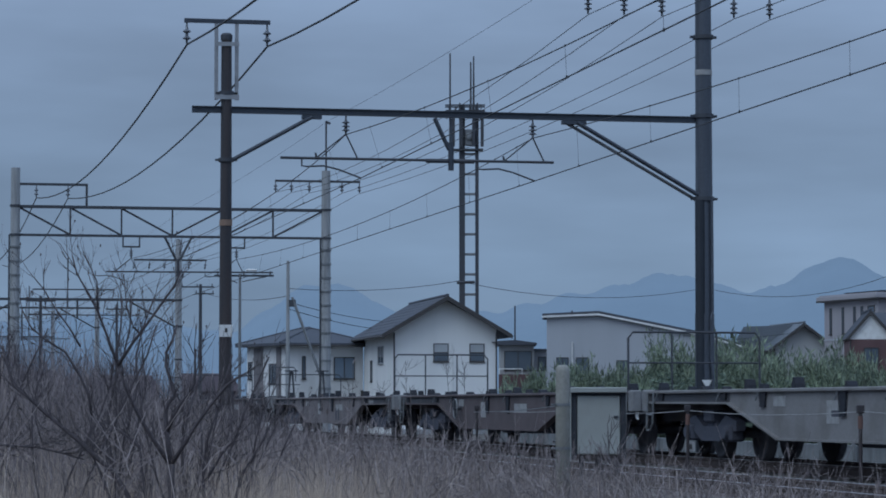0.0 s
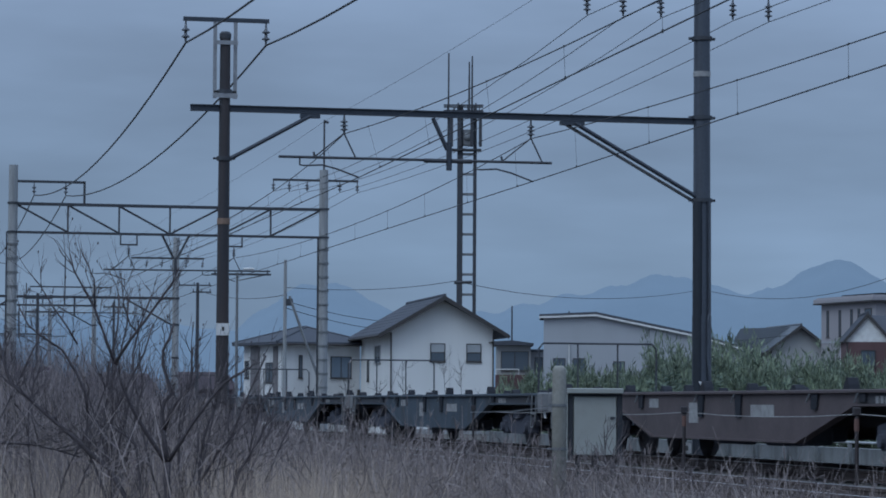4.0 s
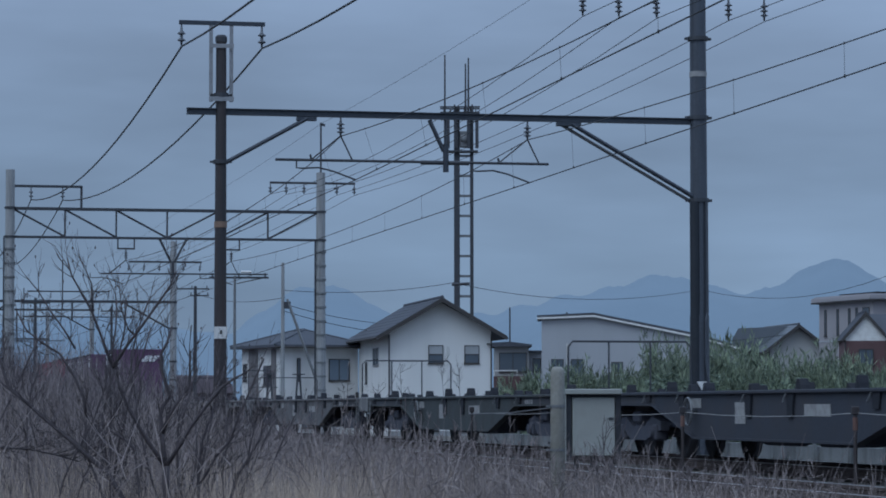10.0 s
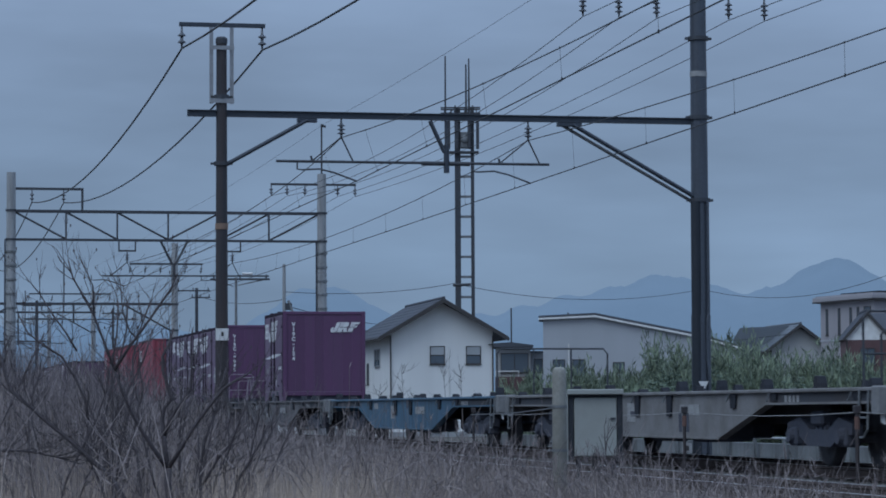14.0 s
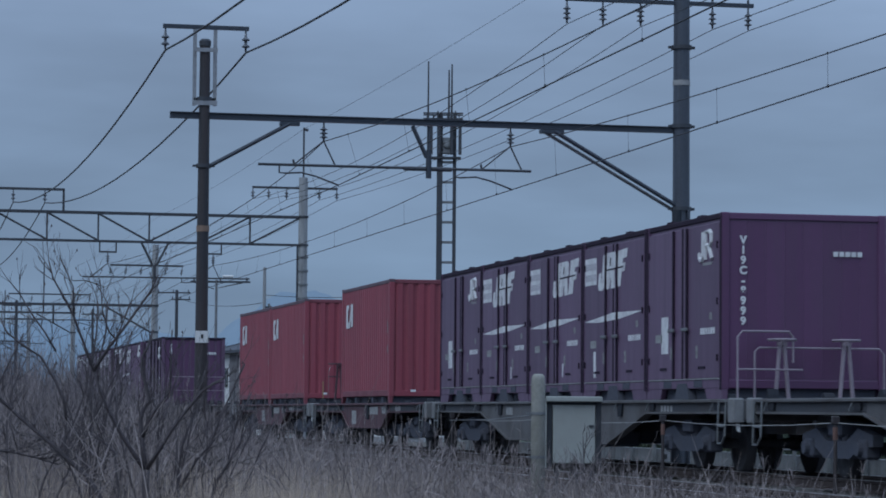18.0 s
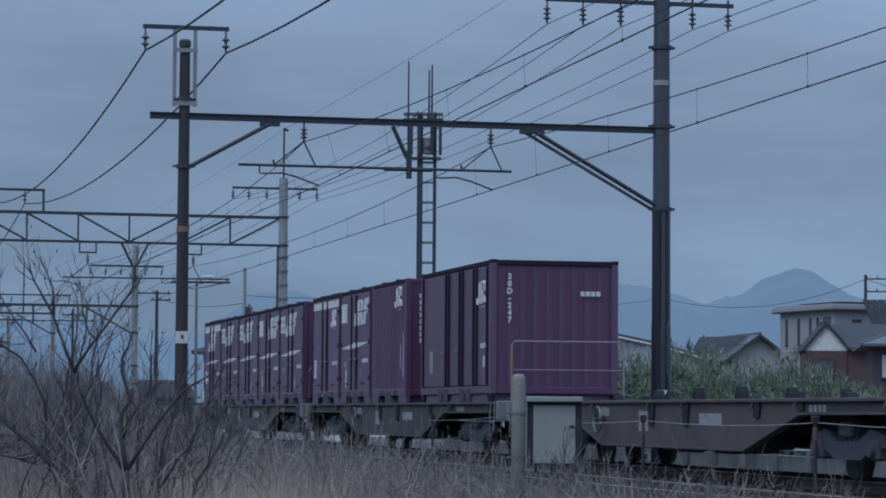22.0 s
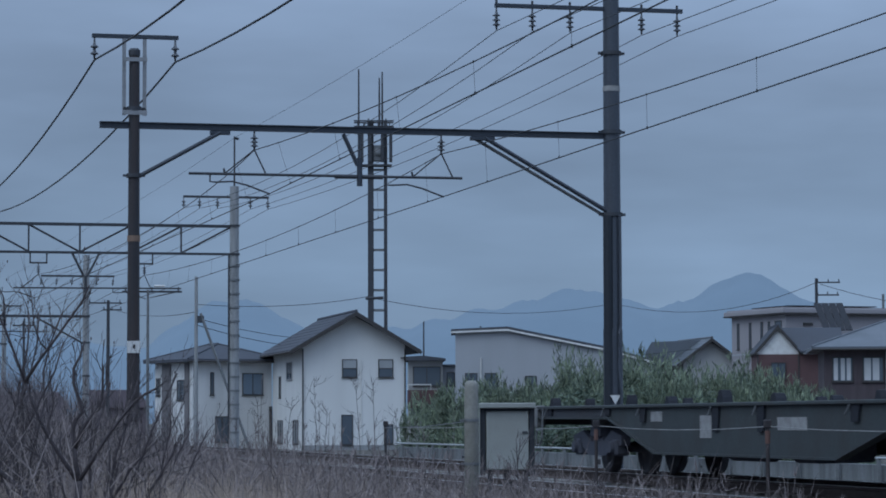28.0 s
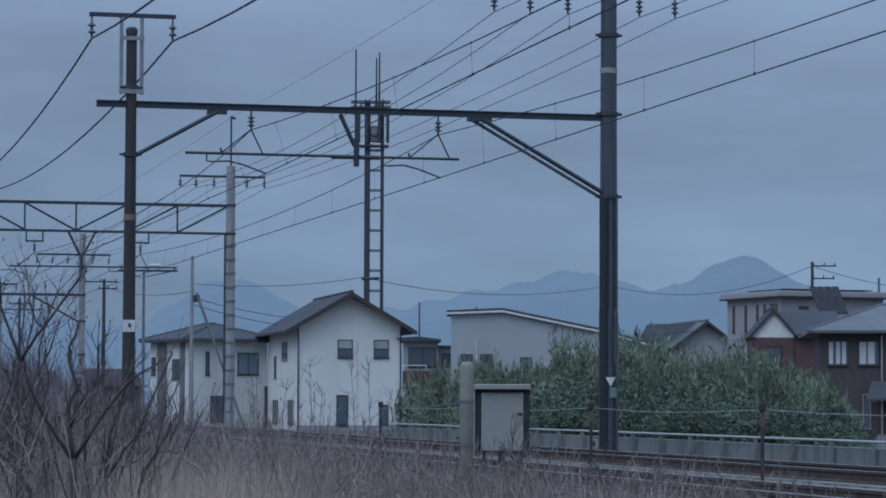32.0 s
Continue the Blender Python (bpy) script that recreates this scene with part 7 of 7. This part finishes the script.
# its neighbours, of thinner wavy limbs
for k_, (px, dy, lean0, tall) in enumerate(((95, 0.9, -0.10, 2.12), (215, 1.3, 0.06, 2.16), (20, 1.6, -0.02, 2.20), (385, 0.8, 0.10, 1.86), (455, 1.4, 0.08, 1.74), (330, 1.0, -0.12, 1.80))):
    limbs = []
    for j in range(4):
        x_, y_, z_, sl = rng.gauss(0, 0.04), rng.gauss(0, 0.08), 0.0, lean0 + rng.gauss(0, 0.16)
        pts = [(x_, y_, z_)]
        top_ = tall * rng.uniform(0.82, 1.02)
        while z_ < top_:
            z_ += 0.16
            sl = max(-0.40, min(0.40, sl + rng.gauss(0, 0.13)))
            x_ += 0.16 * sl * (0.4 if z_ < 0.9 else 1.2)
            y_ += rng.gauss(0, 0.015)
            pts.append((x_, y_, z_))
        limbs.append((pts, rng.uniform(0.0058, 0.0085), 1))
    bare_shrub(SX + (px - 304) * 0.00282, SY + dy, 2.0, 40 + k_, limbs, "leafless shrub of dark wavy limbs in the dry grass")
# younger shoots round it
for i in range(8):
    px, dy = rng.uniform(-60, 480), rng.uniform(2.0, 7.0)
    bare_shrub(SX + (px - 304) * 0.00282 * (1 + dy / 13.9), SY + dy, rng.uniform(1.55, 1.85) + (0.14 if px < 200 else -0.05 if px < 330 else -0.28), 700 + 3 * i, depth=3, stem=0.0030, label="young leafless shrub of thin upright shoots")
# a haze of fine twigs behind it
brush = S()
for i in range(930):
    az, d = rng.uniform(0.8, 8.3), rng.uniform(24, 62)
    x, y, _ = polar(az, d)
    top = 1.62 + d * 0.0245 * (1 + 0.8 * noise.noise(Vector((x * 0.5, y * 0.15, 4)))) * (1.0 if az < 5.6 else 0.3 if az < 7.0 else 0.03)
    for j in range(34):
        h = top * (1.0 - 0.5 * rng.random() ** 0.7)
        lean = rng.gauss(0.0, 0.40)
        blade(brush, x + rng.gauss(0, 0.35), y + rng.gauss(0, 0.35), 0.0, h, lean, rng.uniform(0, 6.28), rng.uniform(0.006, 0.013), 0.25)
single("twig_thicket", brush, TWIG_MASS, "grey-purple thicket of fine bare twigs along the line", "thicket", kind="stuff")
gen = random.Random(21)
for i in range(58):
    az, d = gen.uniform(1.4, 7.4), gen.uniform(18, 50)
    bare_shrub(d * math.sin(radians(az)), d * math.cos(radians(az)), gen.uniform(1.25, 1.85) + 0.012 * d - (0.35 if az > 6.2 else 0.0), 100 + i, depth=3, stem=0.0045)
for i, (az, d) in enumerate(((2.4, 17.5), (4.3, 19.0))):
    bare_shrub(d * math.sin(radians(az)), d * math.cos(radians(az)), gen.uniform(1.35, 1.7), 300 + i, depth=3)


# bamboo grass and dark bushes between the low wall and the houses
def leaf_quad(s, p, d, w, l):
    d = Vector(d).normalized()
    side = d.cross(Vector((rng.gauss(0, 1), rng.gauss(0, 1), rng.gauss(0, 1)))).normalized() * w / 2
    k = len(s.v)
    tip = Vector(p) + d * l
    mid = Vector(p) + d * l * 0.45
    s.v += [tuple(p), tuple(mid + side), tuple(tip), tuple(mid - side)]
    s.f += [(k, k + 1, k + 2, k + 3)]


HEDGE = [(12.75, 1.9), (13.05, 2.5), (13.9, 2.65), (14.8, 2.7), (15.7, 2.95), (16.4, 3.45), (17.5, 3.75), (18.05, 3.75), (18.9, 3.35), (19.6, 3.2), (20.3, 3.1), (21.0, 2.9), (21.6, 2.55), (22.0, 1.7), (22.3, 0.8)]
bam, low = S(), S()
# the culms stand in clumps of uneven height
clumps = [(rng.uniform(12.8, 22.25), rng.uniform(81, 90), rng.uniform(0.84, 1.14)) for i in range(230)]
for i in range(2530):
    az, d, tall = clumps[i % len(clumps)]
    x, y, _ = polar(az, d)
    x, y = x + rng.gauss(0, 0.20), y + rng.gauss(0, 0.25)
    az = math.degrees(math.atan2(x, y))
    if x < 19.7:
        continue
    top = float(np.interp(az, [a for a, _ in HEDGE], [h for _, h in HEDGE]))
    top *= (0.90 + 0.30 * noise.noise(Vector((x * 0.9, y * 0.5, 2))) + 0.12 * noise.noise(Vector((x * 2.6, y * 1.2, 6)))) * (1.02 - 0.03 * (90 - d)) * tall * rng.uniform(0.86, 1.09)
    bend, lean = rng.uniform(0, 6.28), abs(rng.gauss(0.12, 0.12))
    for j in range(58):
        u_ = 0.18 + 0.82 * rng.random() ** 0.8
        z = top * u_
        b = lean * u_ * u_
        wide = 0.15 * (1.05 - u_) + 0.03
        a = rng.uniform(0, 6.28)
        leaf_quad(bam, (x + b * math.cos(bend) + rng.gauss(0, wide), y + b * math.sin(bend) + rng.gauss(0, wide), z), (math.cos(a) * 0.4, math.sin(a) * 0.4, rng.gauss(0.95 if u_ > 0.6 else 0.4, 0.55)), rng.uniform(0.022, 0.050), rng.uniform(0.14, 0.34))
for i in range(520):
    az = rng.uniform(12.7, 22.3)
    d = rng.uniform(77, 88)
    x, y, _ = polar(az, d)
    if x < 19.8:
        continue
    top = float(np.interp(az, [a for a, _ in HEDGE], [h for _, h in HEDGE])) * (0.45 + 0.35 * noise.noise(Vector((x * 0.9, y * 0.9, 7)))) * rng.uniform(0.8, 1.1)
    size = rng.uniform(0.3, 0.65)
    for j in range(70):
        a, e_ = rng.uniform(0, 6.28), rng.uniform(-0.3, 1.4)
        rr = size * rng.uniform(0.6, 1.1)
        p = (x + rr * math.cos(a) * math.cos(e_), y + rr * math.sin(a) * math.cos(e_), max(0.05, top - size * 0.6 + rr * math.sin(e_)))
        leaf_quad(low, p, (math.cos(a), math.sin(a), rng.gauss(0.3, 0.5)), rng.uniform(0.03, 0.07), rng.uniform(0.08, 0.20))
single("bamboo_thicket", bam, BAMBOO_LEAF, "dense green bamboo-grass thicket behind the low wall", "bamboo", kind="stuff")
single("bushes", low, BUSH_LEAF, "dark green bushes at the foot of the bamboo", "bushes", kind="stuff")

# tall dead weeds: before the white house, and by the cabinet
WEEDS = ((11.0, 92, 3.0), (11.95, 92, 3.1), (12.25, 94, 3.0), (11.2, 90, 2.0), (9.9, 88, 2.3), (10.4, 90, 2.5), (12.7, 90, 2.0), (15.35, 25.2, 1.45), (15.6, 25.0, 1.3), (17.3, 23.5, 1.15), (18.3, 23.0, 1.1), (19.4, 21.5, 1.1), (13.1, 23.0, 1.3), (12.2, 22.0, 1.35))
for i, (az, d, h) in enumerate(WEEDS):
    gen2 = random.Random(500 + i)
    x, y, _ = polar(az, d)
    t = thing("dead_weed", "tall thin dead weed standing above the grass", "weed", pose(x, y, 0), "dead weeds along the line")
    s, tw = S(), S()
    lean = Vector((gen2.gauss(0, 0.05), 0, 1))
    thick = 0.012 if d > 50 else 0.0085
    pts = [Vector((0, 0, 0)), lean * h * 0.5, lean * h * 0.98 + Vector((gen2.gauss(0, 0.06), 0, 0))]
    s.path(pts, thick, 5, thick * 0.5)
    part("stem", s, BARK, t)
    for j in range(16 if d > 50 else 22):
        p = pts[1].lerp(pts[2], gen2.random() ** 0.7)
        if j % 3 == 0:
            p = pts[0].lerp(pts[1], gen2.uniform(0.4, 1.0))
        side = Vector((gen2.gauss(0, 1), gen2.gauss(0, 1), gen2.uniform(0.4, 1.6)))
        grow(tw, p, side, h * gen2.uniform(0.06, 0.18), thick * 0.6, 1, gen2)
    tagged(part("twig_mass", tw, BARK, t, "fine dry twigs"), kind="stuff")


# ---- what moves: the train runs past; every wheel rolls ----
def motions():
    for ob, s, x, z in moving:
        walk(ob, [(t, pose(x, s - gone, z)) for t, gone in RUN])
    ts = np.array([t for t, _ in RUN])
    ps = np.array([p for _, p in RUN])
    first = {}
    for ob, dy in wheels:
        if dy not in first:
            rows = []
            for i in range(32 * FPS + 1):
                t = i / FPS
                rows.append((t, pose(0, dy, 0.405) @ Matrix.Rotation(float(np.interp(t, ts, ps)) / 0.405, 4, "X")))
            walk(ob, rows)
            first[dy] = ob
        else:
            # alike wheels roll alike
            ob.rotation_mode = "QUATERNION"
            ob.animation_data_create()
            ob.animation_data.action = first[dy].animation_data.action
            ob.animation_data.action_slot = first[dy].animation_data.action_slot


motions()
